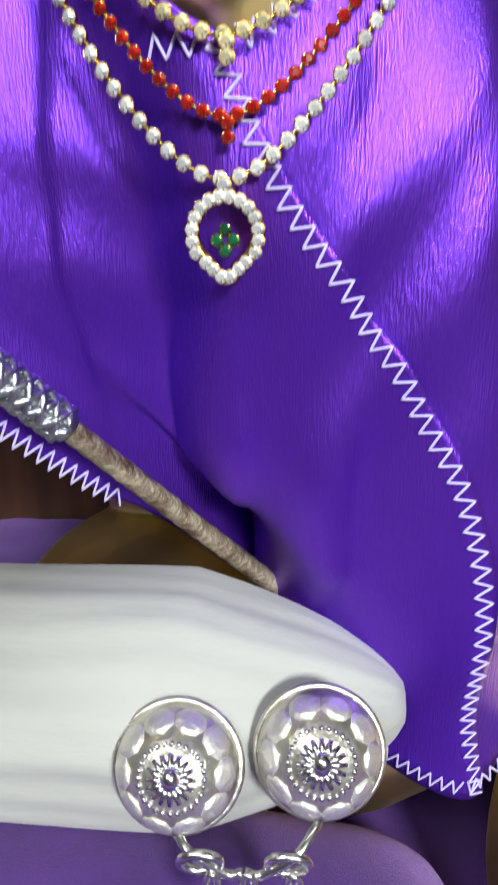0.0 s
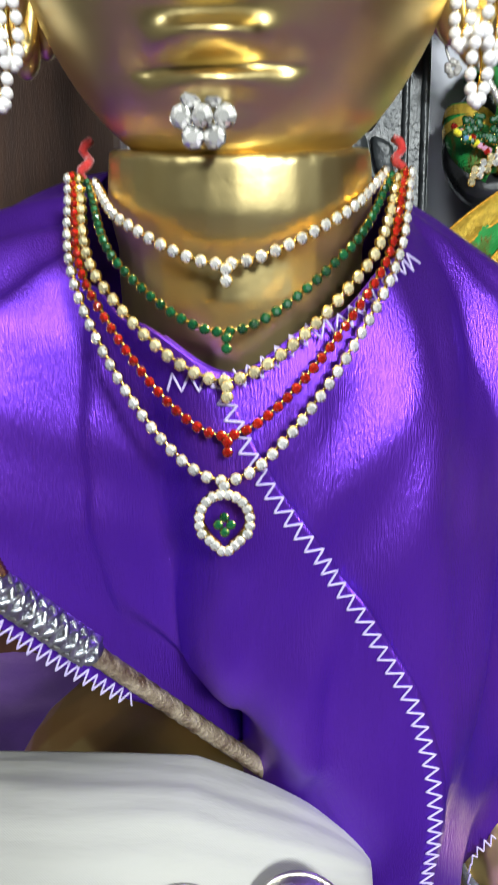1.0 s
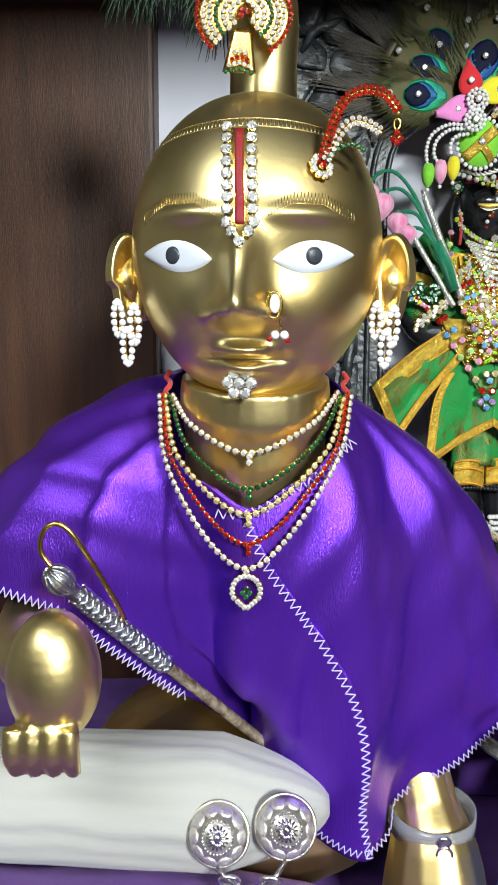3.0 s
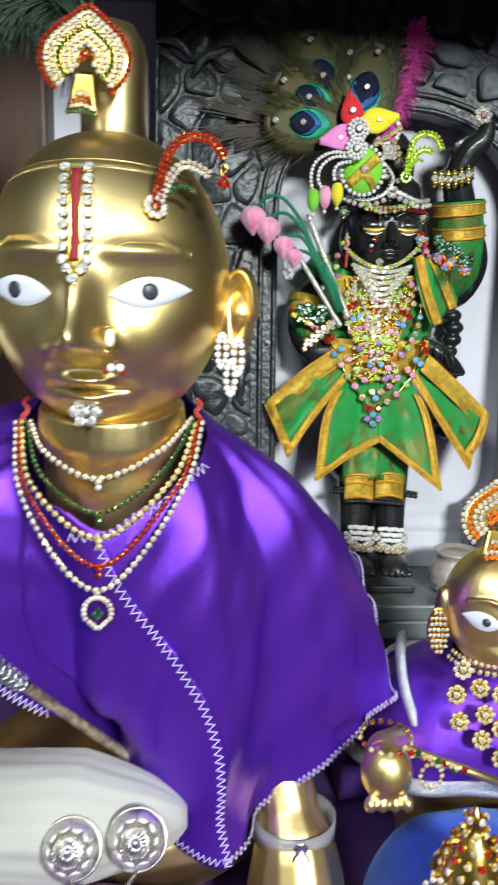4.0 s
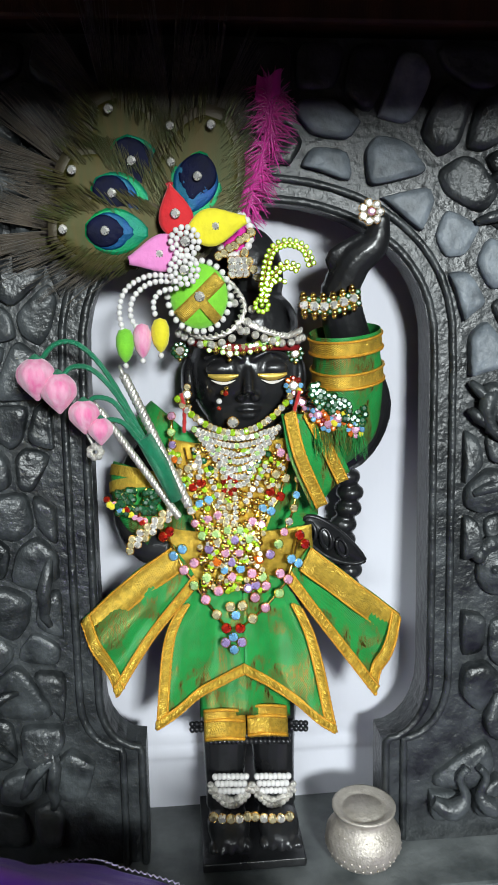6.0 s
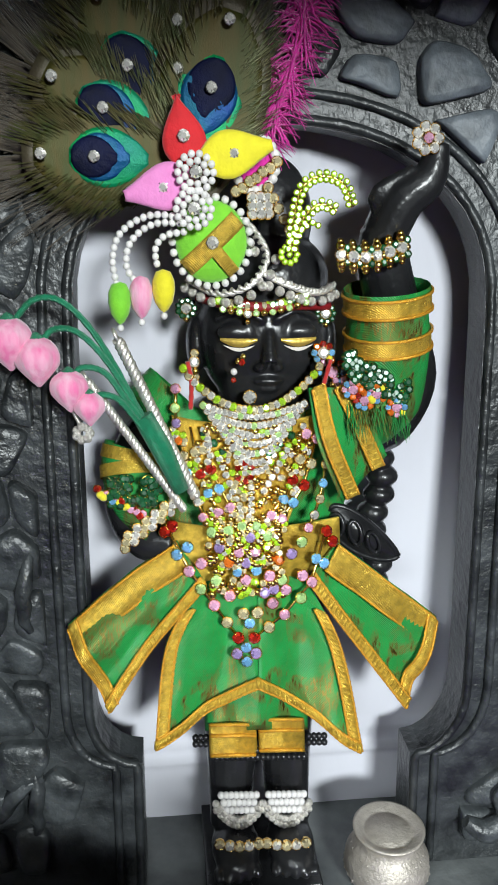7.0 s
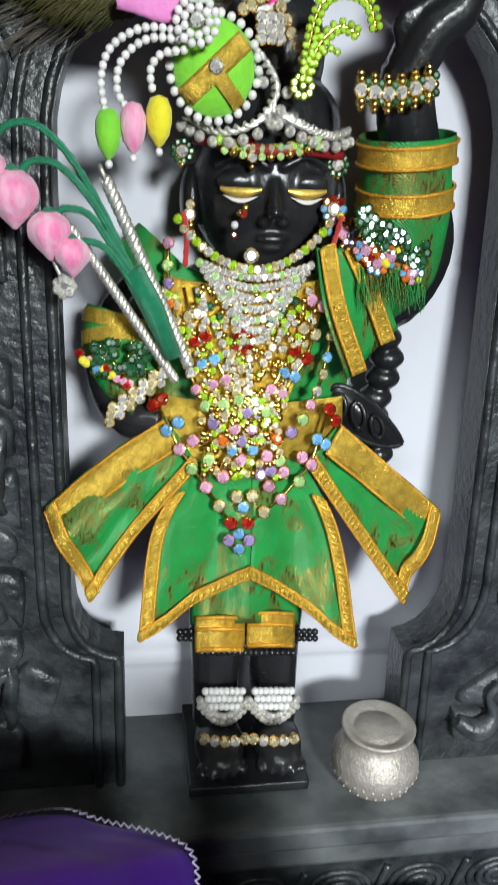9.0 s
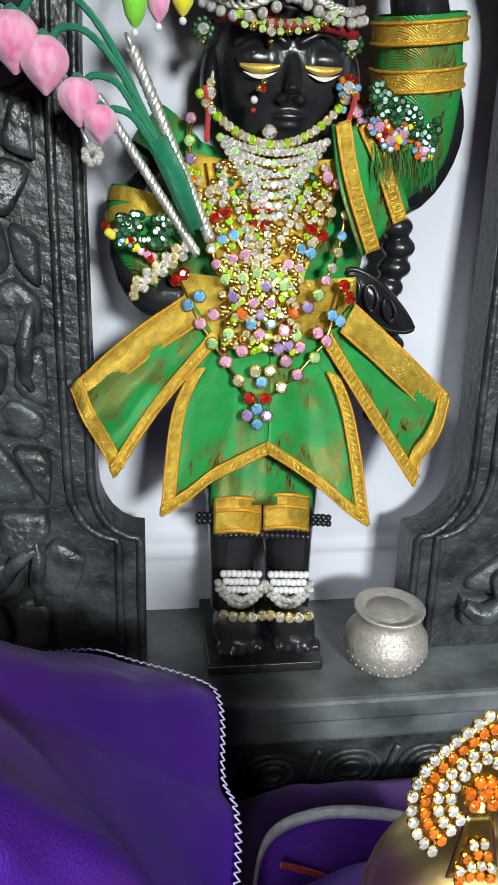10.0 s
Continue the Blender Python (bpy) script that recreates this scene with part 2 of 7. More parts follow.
CLEARBAND = material("clear_band", (0.75, 0.75, 0.80), 0.15, 0, (0.65, 0.65, 0.72), 60, 0.5, trans=0.75)
PLASTER = material("cream_wall_paint", (0.30, 0.295, 0.28), 0.8, 0, (0.25, 0.245, 0.23), 3, 0.6, 0.2, 60)
TILE = material("grey_floor_tile", (0.32, 0.29, 0.26), 0.4, 0, (0.26, 0.23, 0.2), 5, 0.7, 0.1, 60)
GILT = material("gilded_lid", (0.85, 0.60, 0.12), 0.35, 0.7, (0.6, 0.4, 0.1), 300, 0.6, 0.2, 700)
LIDWHITE = material("painted_white", (0.75, 0.70, 0.62), 0.5, 0, (0.6, 0.5, 0.45), 300, 0.5)
LIDRED = material("painted_red", (0.5, 0.06, 0.02), 0.5, 0, (0.35, 0.04, 0.02), 300, 0.5)


# ---- mesh tools ----
def ball(bm, c, r, nu=16, nv=10, mi=0, rot=None):
    """Ellipsoid with half axes r round c."""
    r = (r, r, r) if isinstance(r, (int, float)) else r
    m = Matrix.Translation(c) @ (rot.to_4x4() if rot else Matrix()) @ Matrix.Diagonal((*r, 1))
    res = bmesh.ops.create_uvsphere(bm, u_segments=nu, v_segments=nv, radius=1, matrix=m)
    for f in {f for v in res["verts"] for f in v.link_faces}:
        f.smooth, f.material_index = True, mi


def tube(bm, pts, r, n=8, closed=False, mi=0, cap=True):
    """Round tube along pts; r a number or one per point."""
    pts = [Vector(p) for p in pts]
    k = len(pts)
    rs = [r] * k if isinstance(r, (int, float)) else list(r)
    rings, side = [], None
    for i, p in enumerate(pts):
        a = pts[(i - 1) % k] if (closed or i) else p
        b = pts[(i + 1) % k] if (closed or i < k - 1) else p
        d = (b - a).normalized()
        if side is None:
            side = d.orthogonal().normalized()
        side = (side - d * side.dot(d))
        side = side.normalized() if side.length > 1e-6 else d.orthogonal().normalized()
        up = d.cross(side)
        rings.append([bm.verts.new(p + rs[i] * (math.cos(t) * side + math.sin(t) * up)) for t in (2 * math.pi * j / n for j in range(n))])
    last = k if closed else k - 1
    for i in range(last):
        a, b = rings[i], rings[(i + 1) % k]
        for j in range(n):
            f = bm.faces.new((a[j], a[(j + 1) % n], b[(j + 1) % n], b[j]))
            f.smooth, f.material_index = True, mi
    if cap and not closed:
        for ring in (list(reversed(rings[0])), rings[-1]):
            f = bm.faces.new(ring)
            f.material_index = mi


def lathe(bm, c, profile, n=32, mi=0, axis=None):
    """Turned shape: profile of (radius, height) round the upright axis through c."""
    rot = axis or Matrix.Identity(3)
    rings = []
    for r, h in profile:
        rings.append([bm.verts.new(Vector(c) + rot @ Vector((max(r, 1e-5) * math.cos(2 * math.pi * j / n), max(r, 1e-5) * math.sin(2 * math.pi * j / n), h))) for j in range(n)])
    for a, b in zip(rings, rings[1:]):
        for j in range(n):
            f = bm.faces.new((a[j], a[(j + 1) % n], b[(j + 1) % n], b[j]))
            f.smooth, f.material_index = True, mi


def box(bm, lo, hi, mi=0, bevel=0.0):
    lo, hi = Vector(lo), Vector(hi)
    res = bmesh.ops.create_cube(bm, size=1, matrix=Matrix.Translation((lo + hi) / 2) @ Matrix.Diagonal((*(hi - lo), 1)))
    fs = {f for v in res["verts"] for f in v.link_faces}
    for f in fs:
        f.material_index = mi
    if bevel:
        es = list({e for v in res["verts"] for e in v.link_edges})
        bmesh.ops.bevel(bm, geom=es, offset=bevel, segments=2, affect="EDGES", profile=0.5)


def grid(bm, fn, nu, nv, mi=0, smooth=True, wrap=False):
    """Sheet of fn(u, v), u and v from 0 to 1."""
    rows = [[bm.verts.new(fn(i / nu, j / nv)) for i in range(nu if wrap else nu + 1)] for j in range(nv + 1)]
    for j in range(nv):
        for i in range(nu):
            q = (i + 1) % nu if wrap else i + 1
            f = bm.faces.new((rows[j][i], rows[j][q], rows[j + 1][q], rows[j + 1][i]))
            f.smooth, f.material_index = smooth, mi


def thicken(bm, t):
    """Gives a sheet depth t, on the side away from its normals."""
    bmesh.ops.recalc_face_normals(bm, faces=bm.faces[:])
    fs = bm.faces[:]
    for f in fs:
        f.normal_update()
    for v in bm.verts:
        v.normal_update()
    dup = {v: bm.verts.new(v.co - v.normal * t) for v in bm.verts[:]}
    edge = [e for e in bm.edges if len(e.link_faces) == 1]
    loops = [(e.verts[0], e.verts[1], e.link_faces[0].material_index) for e in edge]
    for f in fs:
        g = bm.faces.new([dup[v] for v in reversed(f.verts)])
        g.smooth, g.material_index = f.smooth, f.material_index
    for a, b, mi in loops:
        g = bm.faces.new((a, b, dup[b], dup[a]))
        g.material_index = mi
    bmesh.ops.recalc_face_normals(bm, faces=bm.faces[:])


def mesh_of(name, bm, mats):
    me = bpy.data.meshes.new(name)
    bm.to_mesh(me)
    bm.free()
    for m in mats if isinstance(mats, (list, tuple)) else [mats]:
        me.materials.append(m)
    return me


def fuse(bm, voxel, smooth=4):
    """Melts overlapping lumps into one skin."""
    me = bpy.data.meshes.new("lump")
    bm.to_mesh(me)
    bm.free()
    ob = new("lump", me)
    md = ob.modifiers.new("remesh", "REMESH")
    md.mode, md.voxel_size, md.use_smooth_shade = "VOXEL", voxel, True
    if smooth:
        sm = ob.modifiers.new("smooth", "SMOOTH")
        sm.factor, sm.iterations = 0.5, smooth
    out = bmesh.new()
    dg = bpy.context.evaluated_depsgraph_get()
    dg.update()
    out.from_mesh(ob.evaluated_get(dg).to_mesh())
    bpy.data.objects.remove(ob)
    bpy.data.meshes.remove(me)
    for f in out.faces:
        f.smooth = True
    return out


def thing(name, base, label, category, group="", kind=""):
    ob = new(name)
    ob.location = base
    ob.empty_display_size = 0.01
    return tagged(ob, label, category, group, kind)


def world_base(parent):
    p, v = parent, Vector()
    while p:
        v += p.location
        p = p.parent
    return v


def part(name, bm, mats, parent, label=""):
    """One mesh in world coordinates, hung under a thing or a part."""
    me = bm if isinstance(bm, bpy.types.Mesh) else mesh_of(name, bm, mats)
    ob = new(name, me)
    ob.parent = parent
    ob.location = -world_base(parent)
    return tagged(ob, label)


def piece(name, me, m, parent, label=""):
    """A shared mesh at the world pose m, hung under a thing."""
    ob = new(name, me)
    ob.parent = parent
    ob.matrix_basis = Matrix.Translation(-world_base(parent)) @ m
    return tagged(ob, label)


def solo(name, bm, mats, label, category, group="", kind=""):
    """A thing that is one mesh, its origin at its foot."""
    xs = [v.co for v in bm.verts]
    lo = Vector([min(c[i] for c in xs) for i in range(3)])
    hi = Vector([max(c[i] for c in xs) for i in range(3)])
    base = Vector(((lo.x + hi.x) / 2, (lo.y + hi.y) / 2, lo.z))
    bmesh.ops.translate(bm, verts=bm.verts[:], vec=-base)
    ob = new(name, mesh_of(name, bm, mats))
    ob.location = base
    return tagged(ob, label, category, group, kind)


def facing(p, normal, size=1.0, spin=0.0):
    """Pose at p whose z axis is normal, scaled."""
    q = Vector(normal).to_track_quat("Z", "Y").to_matrix().to_4x4()
    return Matrix.Translation(p) @ q @ pose(0, 0, 0, 0, 0, spin) @ Matrix.Scale(size, 4)


def spline(ctrl, n):
    """Catmull-Rom through ctrl, n points."""
    c = [Vector(p) for p in ctrl]
    c = [c[0] * 2 - c[1]] + c + [c[-1] * 2 - c[-2]]
    segs = len(c) - 3
    out = []
    for i in range(n):
        t = i / (n - 1) * segs
        k = min(int(t), segs - 1)
        u = t - k
        p0, p1, p2, p3 = c[k:k + 4]
        out.append(0.5 * (2 * p1 + (p2 - p0) * u + (2 * p0 - 5 * p1 + 4 * p2 - p3) * u * u + (3 * p1 - p0 - 3 * p2 + p3) * u ** 3))
    return out


def even(pts, step):
    """Points at even steps along a polyline, with the direction at each."""
    pts = [Vector(p) for p in pts]
    out, need = [], 0.0
    for a, b in zip(pts, pts[1:]):
        d = (b - a).length
        while need <= d:
            out.append((a.lerp(b, need / d if d else 0), (b - a).normalized()))
            need += step
        need -= d
    return out


def table(rows, x):
    """Smooth reading of rows (x, value, ...)."""
    if x <= rows[0][0]:
        return rows[0][1:]
    for a, b in zip(rows, rows[1:]):
        if x <= b[0]:
            t = (x - a[0]) / (b[0] - a[0])
            t = t * t * (3 - 2 * t)
            return tuple(p + (q - p) * t for p, q in zip(a[1:], b[1:]))
    return rows[-1][1:]


def gem_mesh(name, stone, metal=None, n=8):
    """Cut stone of radius 1 in a claw cup, z up; slot 0 stone, slot 1 metal."""
    bm = bmesh.new()
    metal = metal or GOLD
    ring = lambda r, z, o=0.0: [bm.verts.new((r * math.cos(2 * math.pi * (j + o) / n), r * math.sin(2 * math.pi * (j + o) / n), z)) for j in range(n)]
    co = lambda r, z, o=0.0: [Vector((r * math.cos(2 * math.pi * (j + o) / n), r * math.sin(2 * math.pi * (j + o) / n), z)) for j in range(n)]
    # corners not shared, so each face takes its own painted brightness
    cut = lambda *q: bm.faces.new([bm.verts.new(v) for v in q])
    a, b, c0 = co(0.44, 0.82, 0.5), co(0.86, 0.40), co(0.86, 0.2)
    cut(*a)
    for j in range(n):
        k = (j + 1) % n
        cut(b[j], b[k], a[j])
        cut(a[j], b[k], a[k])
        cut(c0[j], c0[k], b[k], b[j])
    c = ring(0.86, 0.2)
    d, e = ring(1.0, 0.3), ring(0.75, -0.45)
    for j in range(n):
        for q in ((e[j], e[(j + 1) % n], d[(j + 1) % n], d[j]), (d[j], d[(j + 1) % n], c[(j + 1) % n], c[j])):
            f = bm.faces.new(q)
            f.material_index = 1
    f = bm.faces.new(list(reversed(e)))
    f.material_index = 1
    for k in range(4):
        t = math.pi / 2 * k + math.pi / 4
        x, y = 0.86 * math.cos(t), 0.86 * math.sin(t)
        vs = [bm.verts.new(p) for p in ((x * 1.2, y * 1.2, 0.1), (x - y * 0.14, y + x * 0.14, 0.62), (x + y * 0.14, y - x * 0.14, 0.62), (x * 0.8, y * 0.8, 0.68))]
        for q in ((0, 1, 3), (0, 3, 2), (1, 2, 3), (0, 2, 1)):
            f = bm.faces.new([vs[i] for i in q])
            f.material_index = 1
    return mesh_of(name, bm, [stone, metal])


def bead_mesh(name, mat, squash=1.0):
    bm = bmesh.new()
    ball(bm, (0, 0, 0), (1, 1, squash), 10, 6)
    return mesh_of(name, bm, mat)


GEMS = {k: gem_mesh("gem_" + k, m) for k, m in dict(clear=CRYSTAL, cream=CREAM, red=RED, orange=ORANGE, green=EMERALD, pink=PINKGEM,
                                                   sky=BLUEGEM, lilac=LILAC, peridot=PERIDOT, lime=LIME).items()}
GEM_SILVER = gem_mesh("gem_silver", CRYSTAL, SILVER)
BEADS = {k: bead_mesh("bead_" + k, m) for k, m in dict(pearl=PEARL, green=BEADGREEN, silver=OLDSILVER, gold=GOLD, red=RED, yellow=YELLOWFELT, sky=BLUEGEM,
                                                      pink=PINKGEM, orange=ORANGE).items()}


def zigzag(name, line, out, parent, width=0.0036, pitch=0.0036, r=0.00027, label=""):
    """Thread sewn to and fro along line; out(i) gives the cloth's normal there."""
    bm = bmesh.new()
    pts = []
    for i, (p, d) in enumerate(even(line, pitch / 2)):
        nrm = out(p)
        side = d.cross(nrm).normalized()
        pts.append(p + nrm * 0.0006 + side * width * (0.5 if i % 2 else -0.5))
    fine = []
    for a, b in zip(pts, pts[1:]):
        fine += [a, a.lerp(b, 0.12), a.lerp(b, 0.88)]
    fine.append(pts[-1])
    tube(bm, fine, r, 5)
    return part(name, bm, THREAD, parent, label)


# ---- the room round the shrine ----
def slab(name, lo, hi, mat, bevel=0.0):
    bm = bmesh.new()
    box(bm, lo, hi, 0, bevel)
    return solo(name, bm, mat, "", "", kind="structure")


slab("room_floor", (-1.9, -2.4, -0.75), (1.9, 0.75, -0.70), TILE)
slab("room_ceiling", (-1.9, -2.4, 1.75), (1.9, 0.75, 1.80), PLASTER)
slab("room_wall_south", (-1.9, -2.45, -0.70), (1.9, -2.40, 1.75), PLASTER)
slab("room_wall_north", (-1.9, 0.75, -0.70), (1.9, 0.80, 1.75), PLASTER)
slab("room_wall_west", (-1.95, -2.4, -0.70), (-1.90, 0.75, 1.75), PLASTER)
slab("room_wall_east", (1.90, -2.4, -0.70), (1.95, 0.75, 1.75), PLASTER)

# the shrine: a wooden cabinet open to the front
slab("shrine_base", (-0.42, -0.10, -0.70), (0.60, 0.52, 0.095), WOOD, 0.004)
# the roof's front part is unseen and reaches out to shade the niche's top
slab("shrine_roof", (-0.42, 0.085, 0.6375), (0.60, 0.52, 0.676), WOOD, 0.003)
# unseen board added under the roof's front to cut lamplight off the niche's top
slab("shrine_valance", (-0.42, 0.085, 0.611), (0.60, 0.103, 0.6365), WOOD, 0.002)
slab("shrine_beam", (-0.42, 0.400, 0.6035), (0.60, 0.434, 0.6365), WOOD, 0.002)
slab("shrine_wall_east", (0.56, 0.02, 0.097), (0.60, 0.50, 0.6365), WOOD, 0.002)
slab("shrine_wall_back", (-0.42, 0.475, 0.097), (0.555, 0.515, 0.6365), WOOD, 0.002)
slab("shrine_wall_west", (-0.40, 0.405, 0.097), (-0.068, 0.440, 0.600), WOOD, 0.003)

# white cloth hung behind the niche, with pressed creases
bm = bmesh.new()


def back_cloth(u, v):
    x, z = -0.078 + 0.46 * u, 0.100 + 0.500 * v
    y = 0.4285 + 0.03 * (z - 0.35) + 0.0012 * math.sin(x * 40) + 0.0015 * noise.noise((x * 14, 0, z * 9))
    y -= 0.0014 * math.exp(-((x - 0.183) / 0.0012) ** 2) + 0.0014 * math.exp(-((z - 0.415) / 0.0012) ** 2)
    y -= 0.003 * math.exp(-((z - 0.232) / 0.002) ** 2) + 0.002 * math.exp(-((z - 0.240 - 0.01 * x) / 0.0015) ** 2)
    return Vector((x, y, z))


grid(bm, back_cloth, 150, 160)
thicken(bm, 0.0008)
solo("back_cloth", bm, SHEET, "plain white cotton cloth hung behind the stone niche, lightly creased", "cloth")

# purple velvet laid over the shrine's floor
bm = bmesh.new()


def velvet_floor(u, v):
    x, y = -0.41 + 0.96 * u, -0.09 + 0.52 * v
    z = 0.104 + 0.003 * noise.noise((x * 20, y * 20, 0)) + 0.0015 * noise.noise((x * 60, y * 60, 3))
    return Vector((x, y, z))


grid(bm, velvet_floor, 120, 70)
thicken(bm, 0.004)
solo("velvet_sheet", bm, VELVET, "purple velvet sheet spread over the shrine floor", "cloth")


# ---- the carved stone niche ----
def arch(inset=0.0, n=10):
    """Outline of the opening, from the left foot over the arch to the right foot, grown outwards by inset."""
    g = inset
    pts = [(0.107 - g, 0.199), (0.107 - g, 0.262)]
    pts += [(0.107 - g - 0.020 * math.sin(t), 0.262 + 0.026 * (1 - math.cos(t))) for t in (math.pi / 2 * i / 6 for i in range(1, 7))]
    pts += [(0.0865 - g, 0.36), (0.0865 - g, 0.45)]
    cx, cz, rx, rz = 0.1690, 0.455, 0.0825 + g, 0.072 + g
    pts += [(cx - rx * math.cos(t), cz + rz * math.sin(t) ** 0.8) for t in (math.pi * i / 24 for i in range(1, 24))]
    pts += [(0.2515 + g, 0.45), (0.2515 + g, 0.36)]
    pts += [(0.2285 + g + 0.023 * math.sin(t), 0.258 + 0.032 * (1 - math.cos(t))) for t in (math.pi / 2 * i / 6 for i in range(6, 0, -1))]
    pts += [(0.2285 + g, 0.258), (0.2285 + g, 0.199)]
    return pts


NX0, NX1, NZ0, NZ1, NY = 0.004, 0.332, 0.199, 0.600, 0.386
niche = thing("stone_niche", (0.165, 0.40, 0.199), "carved black stone niche with an arched opening and cobbled relief", "niche")
bm = bmesh.new()
inner = arch()
outer = []
for x, z in inner:
    dx, dz = x - 0.165, z - 0.33
    if z < 0.2005:
        outer.append((NX0 if dx < 0 else NX1, NZ0))
        continue
    k = min((NX0 - 0.165) / dx if dx < 0 else (NX1 - 0.165) / dx if dx > 0 else 9e9, (NZ1 - 0.33) / dz if dz > 0 else (NZ0 - 0.33) / dz if dz < 0 else 9e9)
    outer.append((0.165 + dx * k, 0.33 + dz * k))
# put true corners in the outer line
for cxz in ((NX0, NZ1), (NX1, NZ1)):
    i = min(range(len(outer)), key=lambda q: (outer[q][0] - cxz[0]) ** 2 + (outer[q][1] - cxz[1]) ** 2)
    outer[i] = cxz
ring = lambda line, y: [bm.verts.new((x, y, z)) for x, z in line]
a, b, c, d = ring(inner, NY), ring(outer, NY), ring(outer, 0.404), ring(inner, 0.404)
for p, q in ((a, b), (b, c), (c, d), (d, a)):
    for i in range(len(inner) - 1):
        bm.faces.new((p[i], p[i + 1], q[i + 1], q[i]))
bm.faces.new((a[0], b[0], c[0], d[0]))
bm.faces.new((a[-1], d[-1], c[-1], b[-1]))
bmesh.ops.recalc_face_normals(bm, faces=bm.faces[:])
part("panel", bm, CARVED, niche)
for name, g, y, r in (("inner_rib", 0.0022, 0.3856, 0.0020), ("outer_rib", 0.0115, 0.3852, 0.0019)):
    bm = bmesh.new()
    line = [(x, y + 0.0006 * noise.noise((x * 80, z * 80, g * 900)), z) for x, z in arch(g)]
    tube(bm, [p for p, _ in even(line, 0.004)], [r * (1 + 0.15 * noise.noise((i * 0.7, g * 99, 0))) for i in range(len(even(line, 0.004)))], 8)
    part(name, bm, CARVED, niche)


def clip(poly, n, k):
    """Keeps the side of poly where n.p <= k."""
    out = []
    for i, p in enumerate(poly):
        q = poly[(i + 1) % len(poly)]
        dp, dq = n[0] * p[0] + n[1] * p[1] - k, n[0] * q[0] + n[1] * q[1] - k
        if dp <= 0:
            out.append(p)
        if dp * dq < 0:
            t = dp / (dp - dq)
            out.append((p[0] + t * (q[0] - p[0]), p[1] + t * (q[1] - p[1])))
    return out


def cells(x0, x1, z0, z1, step, rng, jit=0.36, fixed=()):
    seeds = list(fixed)
    nx, nz = round((x1 - x0) / step), round((z1 - z0) / step)
    for j in range(nz):
        for i in range(nx):
            q = (x0 + (i + 0.5 + 0.5 * (j % 2) - 0.25 + rng.uniform(-jit, jit)) * (x1 - x0) / nx, z0 + (j + 0.5 + rng.uniform(-jit, jit)) * (z1 - z0) / nz)
            if all((q[0] - f[0]) ** 2 + (q[1] - f[1]) ** 2 > (0.82 * step) ** 2 for f in fixed):
                seeds.append(q)
    for s in seeds:
        poly = [(x0, z0), (x1, z0), (x1, z1), (x0, z1)]
        for o in seeds:
            if o is s or abs(o[0] - s[0]) > 3.2 * step or abs(o[1] - s[1]) > 3.2 * step:
                continue
            n = (o[0] - s[0], o[1] - s[1])
            poly = clip(poly, n, (o[0] ** 2 + o[1] ** 2 - s[0] ** 2 - s[1] ** 2) / 2)
        yield s, poly


def boulder(poly, y, height, rng, shrink=0.86, tilt=0.3):
    """Hewn stone standing out of the panel over poly; outline rounded, face uneven."""
    cx, cz = sum(p[0] for p in poly) / len(poly), sum(p[1] for p in poly) / len(poly)
    line = []
    for i, p in enumerate(poly):
        q, r = poly[(i + 1) % len(poly)], poly[i - 1]
        line += [tuple(p[k] * 0.72 + r[k] * 0.28 for k in (0, 1)), tuple(p[k] * 0.86 + (q[k] + r[k]) * 0.07 for k in (0, 1)), tuple(p[k] * 0.72 + q[k] * 0.28 for k in (0, 1))]
    bm = bmesh.new()
    tx, tz = rng.uniform(-tilt, tilt), rng.uniform(-tilt, tilt)
    rings = []
    for s, h in ((shrink, -0.1), (shrink * 0.98, 0.6), (shrink * 0.91, 0.95), (shrink * 0.6, 1.0)):
        rg = []
        for x, z in line:
            dx, dz = (x - cx) * s, (z - cz) * s
            wob = 0.25 * noise.noise((x * 160, z * 160, s * 3)) if h > 0.5 else 0
            rg.append(bm.verts.new((cx + dx, y - height * max(h + wob, -0.1) + (tx * dx + tz * dz) * (h > 0.5) * 0.5, cz + dz)))
        rings.append(rg)
    for p, q in zip(rings, rings[1:]):
        for i in range(len(line)):
            f = bm.faces.new((p[i], p[(i + 1) % len(line)], q[(i + 1) % len(line)], q[i]))
            f.smooth = True
    mid = bm.verts.new((cx, y - height * 1.02, cz))
    for i in range(len(line)):
        f = bm.faces.new((rings[-1][i], rings[-1][(i + 1) % len(line)], mid))
        f.smooth = True
    bmesh.ops.recalc_face_normals(bm, faces=bm.faces[:])
    return bm


rng = random.Random(11)


def clear_of_arch(poly):
    """Pushes a cell's corners out of the opening and its ribs; None if nothing is left."""
    out = []
    for x, z in poly:
        if z < 0.275:
            lo, hi = 0.0905, 0.2460
        elif z < 0.462:
            lo, hi = 0.0700, 0.2680
        else:
            h = max(0.0, 1 - ((z - 0.455) / 0.089) ** 2) ** 0.5
            lo, hi = 0.1690 - 0.0990 * h, 0.1690 + 0.0990 * h
        if lo < x < hi:
            if z > 0.50 and abs(x - 0.165) < 0.06:
                z = max(z, 0.455 + 0.089 * max(0.0, 1 - ((x - 0.1690) / 0.099) ** 2) ** 0.5)
            else:
                x = lo if x < 0.165 else hi
        out.append((x, z))
    area = abs(sum(p[0] * q[1] - p[1] * q[0] for p, q in zip(out, out[1:] + out[:1]))) / 2
    return out if area > 0.00006 else None


